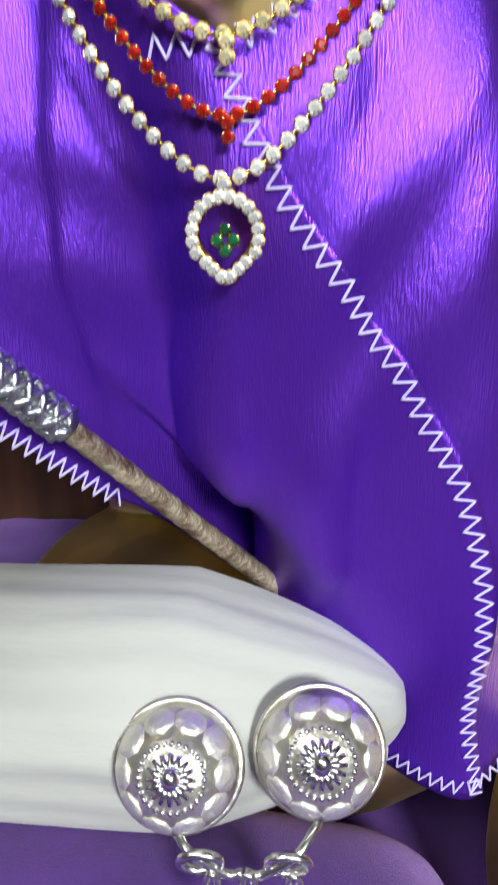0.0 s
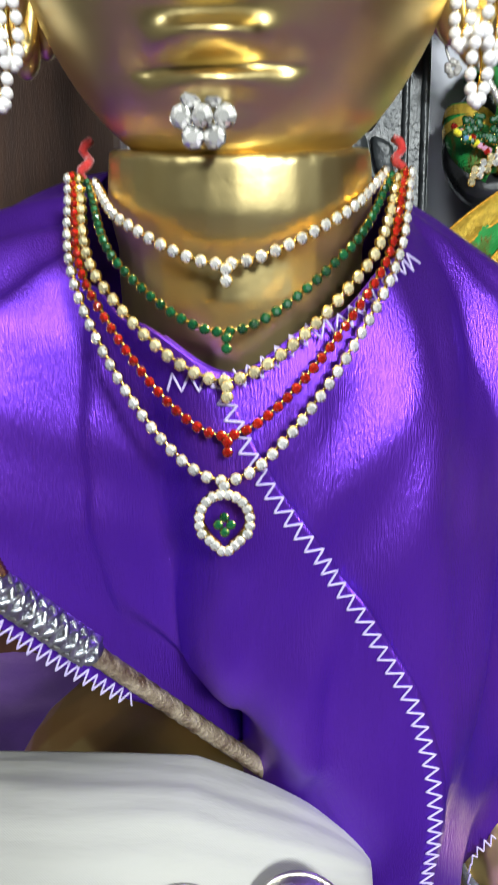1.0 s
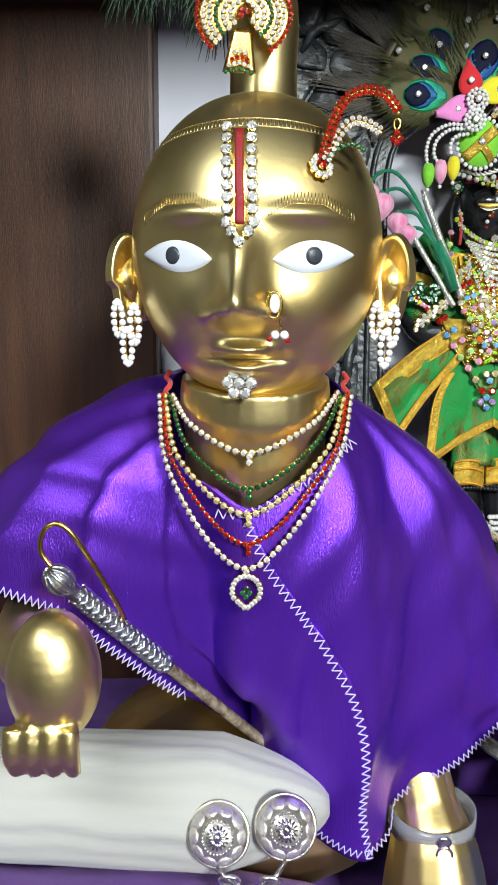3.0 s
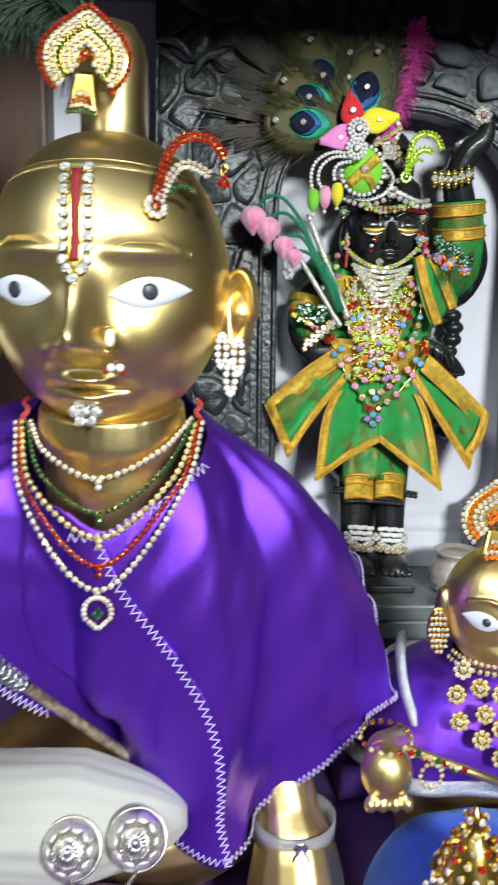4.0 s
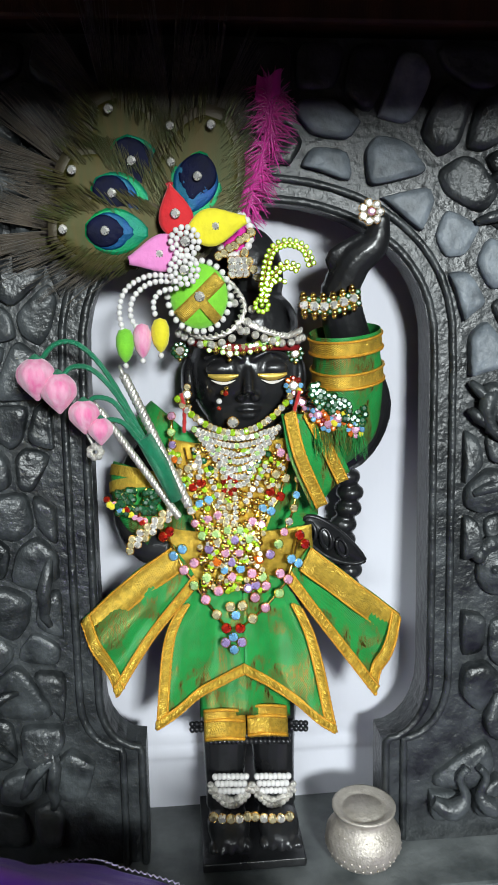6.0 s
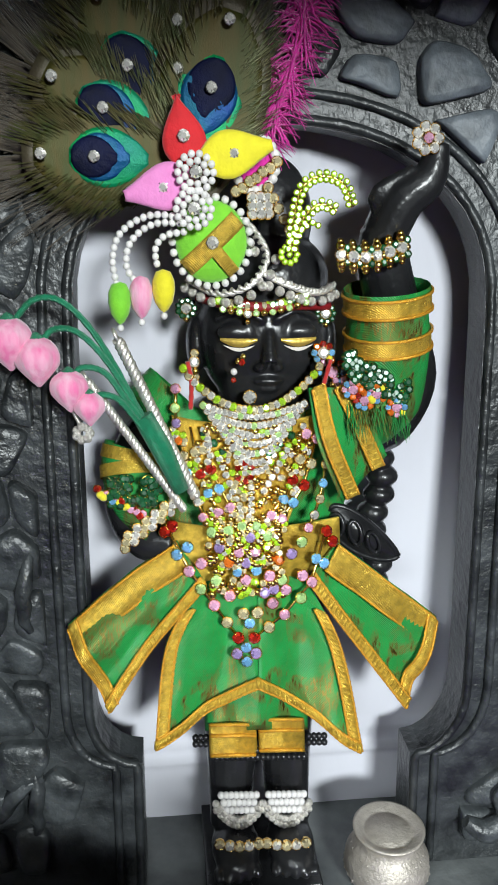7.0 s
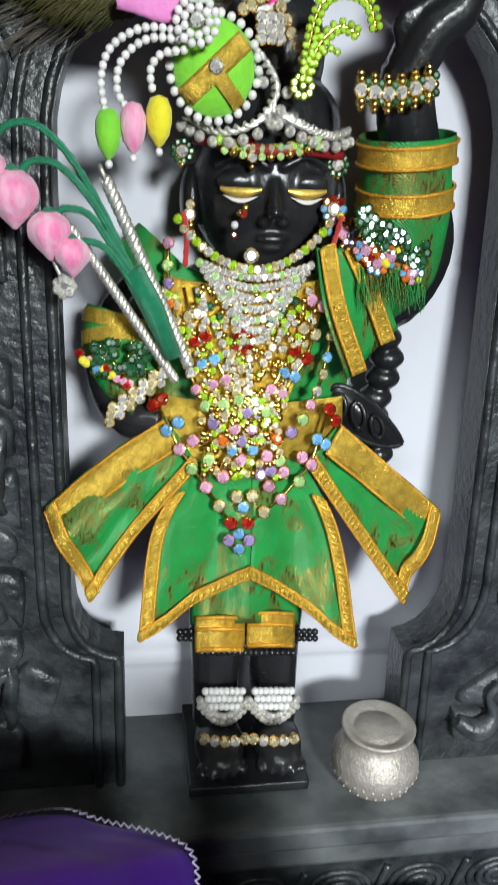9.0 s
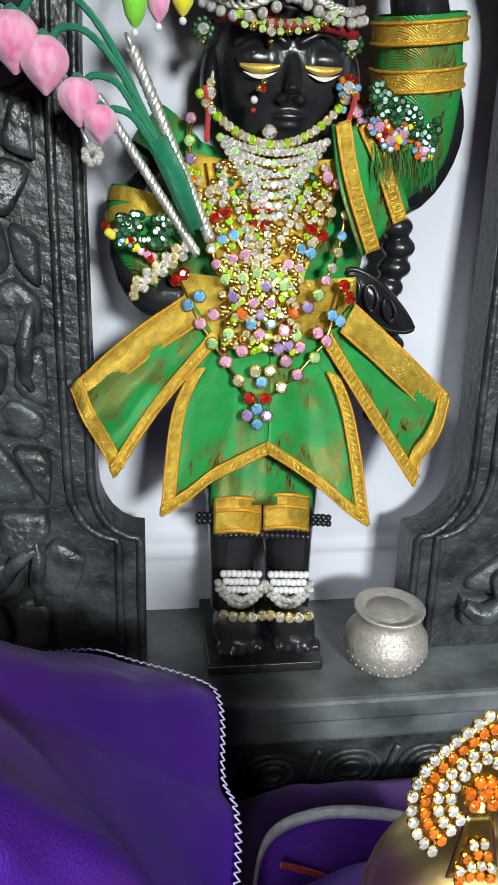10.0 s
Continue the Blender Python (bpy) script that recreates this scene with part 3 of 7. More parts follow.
# grey faced stones in the upper right, black ones elsewhere
GREYS = ((0.202, 0.566), (0.238, 0.574), (0.231, 0.544), (0.199, 0.541), (0.240, 0.520), (0.261, 0.511), (0.284, 0.499), (0.263, 0.486), (0.274, 0.460))
for s, poly in cells(NX0 + 0.001, NX1 - 0.001, NZ0 + 0.012, NZ1 - 0.001, 0.0225, rng, fixed=GREYS):
    if 0.074 < s[0] < 0.264 and s[1] < 0.458 or (0.080 < s[0] < 0.257 and s[1] < 0.455 + 0.085 * max(0.0, 1 - ((s[0] - 0.1690) / 0.097) ** 2) ** 0.5):
        continue
    poly = clear_of_arch(poly)
    if not poly or len(poly) < 3:
        continue
    cx, cz = sum(p[0] for p in poly) / len(poly), sum(p[1] for p in poly) / len(poly)
    if (cx - 0.293) ** 2 + (cz - 0.428) ** 2 < 0.016 ** 2 or (cx - 0.288) ** 2 + (cz - 0.348) ** 2 < 0.015 ** 2:
        continue
    grey = cx > 0.19 and cz > 0.43 and s in GREYS
    part("relief_stone", boulder(poly, NY, rng.uniform(0.0025, 0.0065), rng, rng.uniform(0.74, 0.80) if grey else rng.uniform(0.82, 0.95), 0.12 if grey else 0.35), GREYSTONE if grey else CARVED, niche,
         "flat grey stone face" if grey else "")
# mortar ridges between: rough veins
rng2 = random.Random(4)
for k in range(46):
    x, z = rng2.uniform(NX0 + 0.01, NX1 - 0.01), rng2.uniform(NZ0 + 0.02, NZ1 - 0.02)
    if 0.066 < x < 0.272 and z < 0.55:
        continue
    ang = rng2.uniform(0, math.pi)
    pts = []
    for i in range(7):
        pts.append((x, NY - 0.0035 - 0.002 * math.sin(i / 6 * math.pi), z))
        ang += rng2.uniform(-0.6, 0.6)
        nx, nz = x + 0.006 * math.cos(ang), z + 0.006 * math.sin(ang)
        if (0.068 < nx < 0.270 and nz < 0.55) or not (NX0 < nx < NX1 and NZ0 < nz < NZ1):
            break
        x, z = nx, nz
    if len(pts) > 2:
        bm = bmesh.new()
        tube(bm, pts, [0.0026 * (0.4 + math.sin(math.pi * (i + 0.5) / len(pts))) for i in range(len(pts))], 6)
        part("ridge", bm, CARVED, niche)
# coiled snake, mask and bird in relief
bm = bmesh.new()
pts = [(0.293 + (0.0155 - 0.0016 * i / 6) * math.cos(i * 0.33 + 2.4), NY - 0.006 - 0.00003 * i, 0.428 + (0.0155 - 0.0016 * i / 6) * math.sin(i * 0.33 + 2.4)) for i in range(40)]
tube(bm, pts, [0.0036 * (1.15 if i < 3 else 1 - i / 52) for i in range(40)], 8)
ball(bm, pts[0], (0.0055, 0.004, 0.004))
ball(bm, (0.293, NY - 0.003, 0.428), (0.0062, 0.004, 0.0062))
part("snake_relief", bm, CARVED, niche)
bm = bmesh.new()
ball(bm, (0.288, NY - 0.002, 0.346), (0.012, 0.007, 0.013))
for k in range(7):
    t = math.pi * (0.1 + 0.8 * k / 6)
    ball(bm, (0.288 + 0.012 * math.cos(t), NY - 0.004, 0.352 + 0.010 * math.sin(t)), (0.0035, 0.004, 0.004))
for s in (-1, 1):
    ball(bm, (0.288 + 0.0045 * s, NY - 0.0085, 0.349), 0.0018, 8, 6)
ball(bm, (0.288, NY - 0.010, 0.344), (0.002, 0.002, 0.003), 8, 6)
part("mask_relief", fuse(bm, 0.0007, 1), CARVED, niche)
bm = bmesh.new()
for s, bx in ((1, 0.262), (-1, 0.288)):
    tube(bm, spline([(bx - 0.008 * s, NY - 0.007, 0.226), (bx + 0.002 * s, NY - 0.008, 0.221), (bx + 0.009 * s, NY - 0.008, 0.228), (bx + 0.006 * s, NY - 0.008, 0.238), (bx + 0.010 * s, NY - 0.008, 0.244)], 16),
         [0.002 + 0.0035 * math.exp(-((i - 4) / 3.5) ** 2) for i in range(16)], 8)
part("bird_relief", bm, CARVED, niche)

# the whole niche leans back a little
for ob in niche.children:
    for v in ob.data.vertices:
        v.co.y += 0.075 * (v.co.z - 0.285)

# ledge below, moulded, with a carved skirt
ledge = thing("stone_ledge", (0.165, 0.40, 0.105), "dusty black stone ledge under the niche with a moulded edge", "ledge")
bm = bmesh.new()
box(bm, (-0.01, 0.347, 0.186), (0.345, 0.4345, 0.1985), 0, 0.0022)
part("top_slab", bm, DUSTY, ledge)
bm = bmesh.new()
box(bm, (-0.008, 0.352, 0.170), (0.343, 0.432, 0.1858), 0, 0.003)
part("moulding", bm, DUSTY, ledge)
bm = bmesh.new()
box(bm, (-0.005, 0.3575, 0.1065), (0.340, 0.430, 0.1698))
part("skirt", bm, CARVED, ledge)
for k in range(9):
    bm = bmesh.new()
    x0 = 0.012 + 0.038 * k
    for r in (0.014, 0.0095, 0.005):
        pts = [(x0 + r * math.cos(t), 0.357, 0.149 + 0.8 * r * math.sin(t)) for t in (2 * math.pi * i / 20 for i in range(20))]
        tube(bm, pts, 0.0016, 6, True)
    tube(bm, spline([(x0 + 0.016, 0.357, 0.14), (x0 + 0.019, 0.3565, 0.152), (x0 + 0.022, 0.357, 0.162)], 8), 0.0018, 6)
    part("scroll_relief", bm, CARVED, ledge)


# ---- the large brass statue ----
HC, HYAW = Vector((0.0012, 0.167, 0.4095)), -6.0
HM = Matrix.Translation(HC) @ pose(0, 0, 0, 0, 0, HYAW)


def g2(x, z, cx, cz, sx, sz):
    return math.exp(-((x - cx) / sx) ** 2 - ((z - cz) / sz) ** 2)


def head_point(th, ph):
    """Local point of the head; th round the axis (0 = front), ph from the crown down."""
    cz = math.cos(ph)
    sn = math.sin(ph)
    up = cz > 0
    z = 0.0555 * (abs(cz) ** (1.0 if up else 1.08)) * (1 if up else -1)
    ring = sn ** (0.92 if up else 0.80)
    wx, wy = 0.0468, 0.0475
    if not up:
        jaw = abs(cz) ** 2
        wx *= 1 - 0.12 * jaw
        wy *= 1 - 0.02 * jaw
    x, y = wx * ring * math.sin(th), -wy * ring * math.cos(th)
    if y < 0:
        # flatten the face a little, then model it
        y *= 1 - 0.03 * g2(x, z, 0, 0, 0.03, 0.05)
        zf = z
        fr = max(0.0, -y / 0.0475)
        d = 0.0
        d += 0.0165 * g2(x, zf, 0, -0.0200, 0.0068, 0.0090 if zf > -0.020 else 0.0040)
        d += 0.0085 * g2(x, zf, 0, -0.0060, 0.0058, 0.0120)
        d += 0.0074 * (g2(x, zf, 0.0088, -0.0222, 0.0044, 0.0048 if zf > -0.0222 else 0.0026) + g2(x, zf, -0.0088, -0.0222, 0.0044, 0.0048 if zf > -0.0222 else 0.0026))
        d -= 0.0030 * g2(x, zf, 0, -0.0295, 0.0090, 0.0026)
        d += 0.0046 * g2(x, zf, 0, -0.0340, 0.0088, 0.0022)
        d -= 0.0042 * g2(x, zf, 0, -0.0376, 0.0105, 0.0010)
        d -= 0.0020 * (g2(x, zf, 0.0125, -0.0365, 0.0035, 0.0035) + g2(x, zf, -0.0125, -0.0365, 0.0035, 0.0035))
        d += 0.0042 * g2(x, zf, 0, -0.0408, 0.0068, 0.0021)
        d += 0.0052 * g2(x, zf, 0, -0.0500, 0.0110, 0.0055)
        d -= 0.0030 * (g2(x, zf, 0.022, -0.003, 0.013, 0.0075) + g2(x, zf, -0.022, -0.003, 0.013, 0.0075))
        d += 0.0028 * (g2(x, zf, 0.021, 0.0105, 0.014, 0.003) + g2(x, zf, -0.021, 0.0105, 0.014, 0.003))
        d += 0.0026 * (g2(x, zf, 0.024, -0.022, 0.012, 0.012) + g2(x, zf, -0.024, -0.022, 0.012, 0.012))
        y -= d * min(1.0, fr * 1.5)
    return Vector((x, y, z))


def head_front(x, z):
    """Surface point and outward normal of the face at local x, z."""
    def at(x, z):
        lo, hi = -math.pi / 2, math.pi / 2
        zz = max(-0.0549, min(0.0549, z))
        c = abs(zz) / 0.0555
        ph = math.acos((c if zz > 0 else -(c ** (1 / 1.08))))
        for _ in range(28):
            m = (lo + hi) / 2
            if head_point(m, ph).x < x:
                lo = m
            else:
                hi = m
        return head_point((lo + hi) / 2, ph)
    p = at(x, z)
    e = 0.0012
    n = (at(x + e, z) - at(x - e, z)).cross(at(x, z + e) - at(x, z - e)).normalized()
    return HM @ p, (HM.to_3x3() @ n)


bm = bmesh.new()
# body under the cape, arms, hands: lumps melted together
tube(bm, [(0.001, 0.180, 0.30), (0.001, 0.173, 0.335), (0.001, 0.1725, 0.341), (0.001, 0.172, 0.345), (0.001, 0.1715, 0.350), (0.001, 0.171, 0.355), (0.001, 0.170, 0.362)], [0.028, 0.0284, 0.0282, 0.0290, 0.0300, 0.0298, 0.029], 32)
ball(bm, (0.0, 0.228, 0.262), (0.054, 0.046, 0.056), 32, 20)
ball(bm, (0.0, 0.265, 0.205), (0.060, 0.042, 0.056), 32, 20)
for s in (-1, 1):
    ball(bm, (0.052 * s, 0.206, 0.290), (0.024, 0.022, 0.022), 20, 12)
# arm to the ground on the east side
tube(bm, spline([(0.060, 0.212, 0.285), (0.064, 0.205, 0.235), (0.074, 0.186, 0.190), (0.0805, 0.166, 0.160), (0.081, 0.155, 0.128), (0.081, 0.147, 0.112)], 22),
     [0.0150 - 0.0005 * math.sin(min(1, i / 11) * math.pi / 2) + (0.0085 * math.sin(max(0, i - 11) / 10 * math.pi)) for i in range(22)], 16)
for k in range(4):
    x = 0.0655 + 0.0102 * k
    tube(bm, spline([(x, 0.145, 0.146), (x + 0.0003 * k, 0.137, 0.128), (x, 0.134, 0.112)], 8), [0.0052, 0.0054, 0.0054, 0.0053, 0.0052, 0.0050, 0.0046, 0.004], 10)
ball(bm, (0.081, 0.150, 0.135), (0.022, 0.014, 0.022), 20, 14)
# raised arm on the west side, fist closed with fingers down
tube(bm, spline([(-0.075, 0.190, 0.285), (-0.090, 0.165, 0.262), (-0.082, 0.132, 0.262), (-0.070, 0.112, 0.266)], 12), 0.013, 14)
ball(bm, (-0.0655, 0.104, 0.268), (0.0160, 0.0150, 0.0235), 28, 18)
for k in range(4):
    tube(bm, spline([(-0.0765 + 0.0062 * k, 0.092, 0.256), (-0.0768 + 0.0064 * k, 0.0905, 0.247), (-0.0760 + 0.0062 * k, 0.094, 0.2385)], 6), [0.0034, 0.0035, 0.0034, 0.0033, 0.003, 0.0026], 8)
# folded leg on the velvet
ball(bm, (0.0, 0.235, 0.150), (0.085, 0.075, 0.045), 28, 16)
body = fuse(bm, 0.0011, 3)
# head with its features
hb = bmesh.new()
grid(hb, lambda u, v: HM @ head_point(2 * math.pi * u - math.pi, 0.004 + (math.pi - 0.008) * v), 220, 170, wrap=True)
bmesh.ops.holes_fill(hb, edges=[e for e in hb.edges if len(e.link_faces) == 1])
# topknot
lathe(hb, (0.0030, 0.1720, 0.455), [(0.016, 0.0), (0.0145, 0.006), (0.0125, 0.010), (0.0122, 0.020), (0.0128, 0.032), (0.0122, 0.042), (0.008, 0.049), (0.0, 0.052)], 36)
# hairline and brow bands: raised cord with fine notches


def on_face(line, lift, step=0.0011):
    out = []
    for (x, z), _ in [((p.x, p.z), 0) for p, _ in even([(x, 0, z) for x, z in line], step)]:
        p, n = head_front(x, z)
        out.append((p + n * lift, n))
    return out


for s in (-1, 1):
    brow = [(0.0085 * s, 0.0095), (0.016 * s, 0.0135), (0.026 * s, 0.0135), (0.036 * s, 0.0075)]
    for a, b in zip(on_face(brow, 0.0), on_face([(x, z + 0.0034) for x, z in brow], 0.0)):
        tube(hb, [a[0] + a[1] * 0.0001, b[0] + b[1] * 0.0001], 0.00015, 4, mi=3)
    tube(hb, [p for p, _ in on_face([(x, z - 0.0002) for x, z in brow], 0.0)], 0.00014, 4, mi=0)
for off in (0.0, 0.0028):
    hair = [(0.0415 * math.sin(t), 0.0385 - 0.010 * (1 - math.cos(t)) + off) for t in (-1.25 + 2.5 * i / 30 for i in range(31))]
    tube(hb, [p for p, _ in on_face(hair, 0.0)], 0.0002, 4, mi=0)
hair = [(0.0415 * math.sin(t), 0.0385 - 0.010 * (1 - math.cos(t))) for t in (-1.25 + 2.5 * i / 30 for i in range(31))]
for a, b in zip(on_face(hair, 0.0, 0.0013), on_face([(x, z + 0.0027) for x, z in hair], 0.0, 0.0013)):
    tube(hb, [a[0], b[0]], 0.0002, 4, mi=3)
# inlaid eyes
for s in (-1, 1):
    n = 28

    def eye(u, v):
        x = 0.0098 + 0.0262 * u
        half = 0.0054 * (math.sin(math.pi * u ** 0.92)) ** 0.85 + 0.00002
        z = -0.0042 + 0.0020 * u + half * (2 * v - 1) * (1.0 if v > 0.5 else 0.95)
        p, nn = head_front(x * s, z)
        dome = 0.0019 * (1 - (2 * v - 1) ** 2) ** 0.5 * (4 * u * (1 - u)) ** 0.4
        return p + nn * (0.0002 + dome)
    grid(hb, eye, n, 10, mi=1)
    c, nn = head_front(0.0226 * s - 0.0004, -0.0028)
    lathe(hb, c + nn * 0.0021, [(0.0, 0.0006), (0.0018, 0.0005), (0.0029, 0.0001), (0.0030, -0.0010)], 24, mi=2, axis=nn.to_track_quat("Z", "Y").to_matrix())
# ears: shell with rim and hollow
for s in (-1, 1):
    base = HM @ Vector((0.0440 * s, 0.004, 0.0))

    def ear(u, v):
        a = 2 * math.pi * u
        r = 1 - v
        ex = (0.0105 * math.sin(a)) * r * (1.0 if math.cos(a) > 0 else 0.75)
        ez = (0.0185 * math.cos(a)) * r - 0.0115
        out = 0.0070 + 0.003 * (math.cos(a) * r) * 0.3
        hollow = 0.0052 * math.exp(-((r - 0.5) / 0.32) ** 2) - 0.0016 * math.exp(-((r - 0.95) / 0.12) ** 2)
        return base + Vector((s * (out * (0.45 + 0.55 * abs(ex + 0.008) / 0.018) + 0.002), -0.002 - ex * 0.55 + hollow, ez)) + Vector((s * ex * 0.50, 0, 0))
    eb = bmesh.new()
    grid(eb, ear, 40, 12, wrap=True)
    bmesh.ops.remove_doubles(eb, verts=eb.verts[:], dist=0.00005)
    thicken(eb, 0.0035)
    em = bpy.data.meshes.new("ear")
    eb.to_mesh(em)
    hb.from_mesh(em)
    eb.free()
    bpy.data.meshes.remove(em)
    ball(hb, base + Vector((s * 0.0015, 0.004, -0.012)), (0.005, 0.005, 0.015), 16, 12)
    ball(hb, base + Vector((s * 0.0050, -0.001, -0.026)), (0.0035, 0.003, 0.006), 16, 12)
hm = bpy.data.meshes.new("head")
hb.to_mesh(hm)
body.from_mesh(hm)
hb.free()
bpy.data.meshes.remove(hm)
solo("brass_statue", body, [BRASS, EYEWHITE, EYEBLACK, BRASS_CUT], "polished brass statue of a kneeling figure with inlaid white eyes", "statue")


# ---- the purple satin cape ----
CC = Vector((0.0, 0.185, 0.0))
# bearing from the front (east positive): neck radius, neck height, hem radius, hem height, belly, roundness
CAPE = [(-180, 0.030, 0.366, 0.115, 0.268, 0.0, -0.1), (-140, 0.032, 0.366, 0.150, 0.245, 0.0, 0.3), (-110, 0.034, 0.360, 0.132, 0.245, 0.0, 0.9),
        (-90, 0.036, 0.354, 0.124, 0.268, 0.0, 0.9), (-72, 0.040, 0.346, 0.112, 0.280, 0.0, 0.85), (-58, 0.042, 0.340, 0.082, 0.270, 0.002, 0.75),
        (-44, 0.044, 0.333, 0.043, 0.230, 0.003, 0.6), (-28, 0.045, 0.326, 0.018, 0.203, 0.005, 0.5), (0, 0.043, 0.316, 0.014, 0.194, 0.016, 0.5),
        (25, 0.044, 0.326, 0.036, 0.180, 0.009, 0.6), (52, 0.044, 0.338, 0.064, 0.164, 0.006, 0.6), (75, 0.042, 0.347, 0.080, 0.182, 0.008, 0.55),
        (83, 0.040, 0.350, 0.094, 0.192, 0.010, 0.6), (89, 0.039, 0.352, 0.107, 0.201, 0.009, 0.55), (97, 0.038, 0.354, 0.132, 0.208, 0.004, 0.45),
        (108, 0.036, 0.358, 0.140, 0.226, 0.0, 0.3), (121, 0.034, 0.362, 0.149, 0.238, 0.0, 0.05), (131, 0.033, 0.364, 0.169, 0.252, 0.0, -0.1),
        (141, 0.033, 0.365, 0.149, 0.262, 0.0, -0.1), (155, 0.032, 0.366, 0.128, 0.266, 0.0, -0.2), (180, 0.030, 0.366, 0.115, 0.268, 0.0, -0.1)]


def cape_point(deg, s, lift=0.0):
    d = (deg + 180) % 360 - 180
    r0, z0, r1, z1, belly, k = table(CAPE, d)
    f = k * math.sin(math.pi / 2 * s) + (1 - k) * s
    h = k * (1 - math.cos(math.pi / 2 * s)) + (1 - k) * s
    r = r0 + (r1 - r0) * f + belly * math.sin(math.pi * min(1, s * 1.05))
    z = z0 + (z1 - z0) * h
    t = radians(d)
    # soft folds that deepen towards the hem
    w = s ** 1.4
    side = min(1.0, abs(d) / 60)
    r += w * (0.0016 * math.sin(t * 7 + 1.0 + 3 * s) * side + 0.0008 * math.sin(t * 17 + 4 * s) * side * s)
    r += 0.0016 * noise.noise((math.cos(t) * 3 + 5, math.sin(t) * 3, s * 4)) * w + lift
    r += 0.0042 * noise.noise((math.cos(t + 1.6 * s) * 3.6, math.sin(t + 1.6 * s) * 3.6, s * 3.6 + 7)) * min(1, s * 2.5) * (0.35 + 0.65 * side)
    # a raised ridge falling from the east shoulder to the hem's corner
    r += 0.010 * math.exp(-((d - 88 - 10 * (1 - s)) / 7) ** 2) * s * (1 - 0.3 * s) - 0.014 * math.exp(-((d - 72) / 9) ** 2) * s ** 1.2
    rise = min(1.0, s * 1.6) * (1 - 0.45 * s)
    z += 0.013 * math.exp(-((d - 90) / 8) ** 2) * rise - 0.008 * math.exp(-((d - 70) / 9) ** 2) * rise
    # the breast of the cape overhangs a deep fold above the bolster
    brow = 0.74 + 0.0018 * max(0.0, d)
    win = math.exp(-((d + 4) / 30) ** 2)
    r += win * (0.007 * math.exp(-((s - brow + 0.04) / 0.13) ** 2) - 0.020 * min(1.0, max(0.0, (s - brow) / 0.10)) ** 2 * (3 - 2 * min(1.0, max(0.0, (s - brow) / 0.10))))
    r += 0.006 * math.exp(-((d + 84) / 7) ** 2) * s - 0.006 * math.exp(-((d + 68) / 7) ** 2) * s
    return CC + Vector((r * math.sin(t), -r * math.cos(t), z))


def cape_normal(deg, s):
    e = 0.01
    s = min(max(s, e), 1 - e)
    n = (cape_point(deg + 1, s) - cape_point(deg - 1, s)).cross(cape_point(deg, s - e) - cape_point(deg, s + e))
    return n.normalized()


def edge_bearing(s):
    at = lambda q: float(np.interp(q, (0, 0.24, 0.36, 0.46, 0.52, 0.58, 0.64, 0.70, 0.86, 1.0), (-3, 7, 14, 23, 31, 37, 42, 46.5, 49, 55)))
    return (at(s - 0.05) + at(s - 0.025) + at(s) + at(s + 0.025) + at(s + 0.05)) / 5


cape = thing("satin_cape", (0.0, 0.2, 0.16), "shiny purple satin cape with white zigzag stitched edges", "cape")
bm = bmesh.new()
grid(bm, lambda u, v: cape_point(edge_bearing(v) - (edge_bearing(v) + 182) * u, v, 0.0016 * (1 - min(1, u * 6))), 190, 90)
thicken(bm, 0.0007)
part("west_panel", bm, SATIN, cape)
bm = bmesh.new()
grid(bm, lambda u, v: cape_point(edge_bearing(v) - 16 + (182 - edge_bearing(v) + 16) * u, v, -0.0006), 230, 80)
thicken(bm, 0.0007)
part("east_panel", bm, SATIN, cape)


def seam(name, pairs, **kw):
    line = [cape_point(d, s, 0.0012) for d, s in pairs]
    nrm = [cape_normal(d, s) for d, s in pairs]

    def out(p):
        i = min(range(len(line)), key=lambda q: (line[q] - p).length_squared)
        return nrm[i]
    zigzag(name, line, out, cape, label="white zigzag thread", **kw)


seam("front_stitch", [(edge_bearing(i / 60) - 2.0, i / 60) for i in range(1, 61)])
seam("collar_stitch", [(58 - 58 * i / 30, 0.02) for i in range(31)], width=0.0038)
seam("collar_stitch", [(-4 - 14 * i / 10, 0.03 + 0.10 * i / 10) for i in range(11)], width=0.0036)
seam("hem_stitch", [(50 + 44 * i / 50, 0.985) for i in range(51)], width=0.0034, pitch=0.0026)
seam("hem_stitch", [(94 + 80 * i / 70, 0.985) for i in range(71)], width=0.0034, pitch=0.0026)
seam("hem_stitch", [(-43 - 47 * i / 50, 0.985) for i in range(51)], width=0.0040, pitch=0.0028)
seam("hem_stitch", [(26 + 24 * i / 20, 0.985) for i in range(21)], width=0.0032, pitch=0.0026)

# ---- necklaces ----


def necklace(label, ctrl, stone, size, step, drop=None, pendant=False, alt=None):
    line = spline(ctrl, 120)
    nk = thing("necklace", line[60], label, "necklace", "necklaces on the brass statue")
    bm = bmesh.new()
    tube(bm, [p + Vector((0, 0.0006, 0)) for p in line], 0.0004, 5)
    part("chain", bm, GOLD, nk)
    for i, (p, d) in enumerate(even(line, step)):
        out = Vector((p.x - 0.001, p.y - 0.195, 0.006)).normalized()
        g = alt if alt and i % 2 else stone
        piece("stone", GEMS[g], facing(p, out, size, 20 * math.sin(i * 2.1)), nk)
    mid = line[60] if not drop else Vector(drop)
    if drop:
        for k in range(2):
            piece("drop_stone", GEMS[stone], facing(mid + Vector((0, -0.0006, -0.0021 * k)), (0, -1, 0.1), size), nk)
    return nk, line


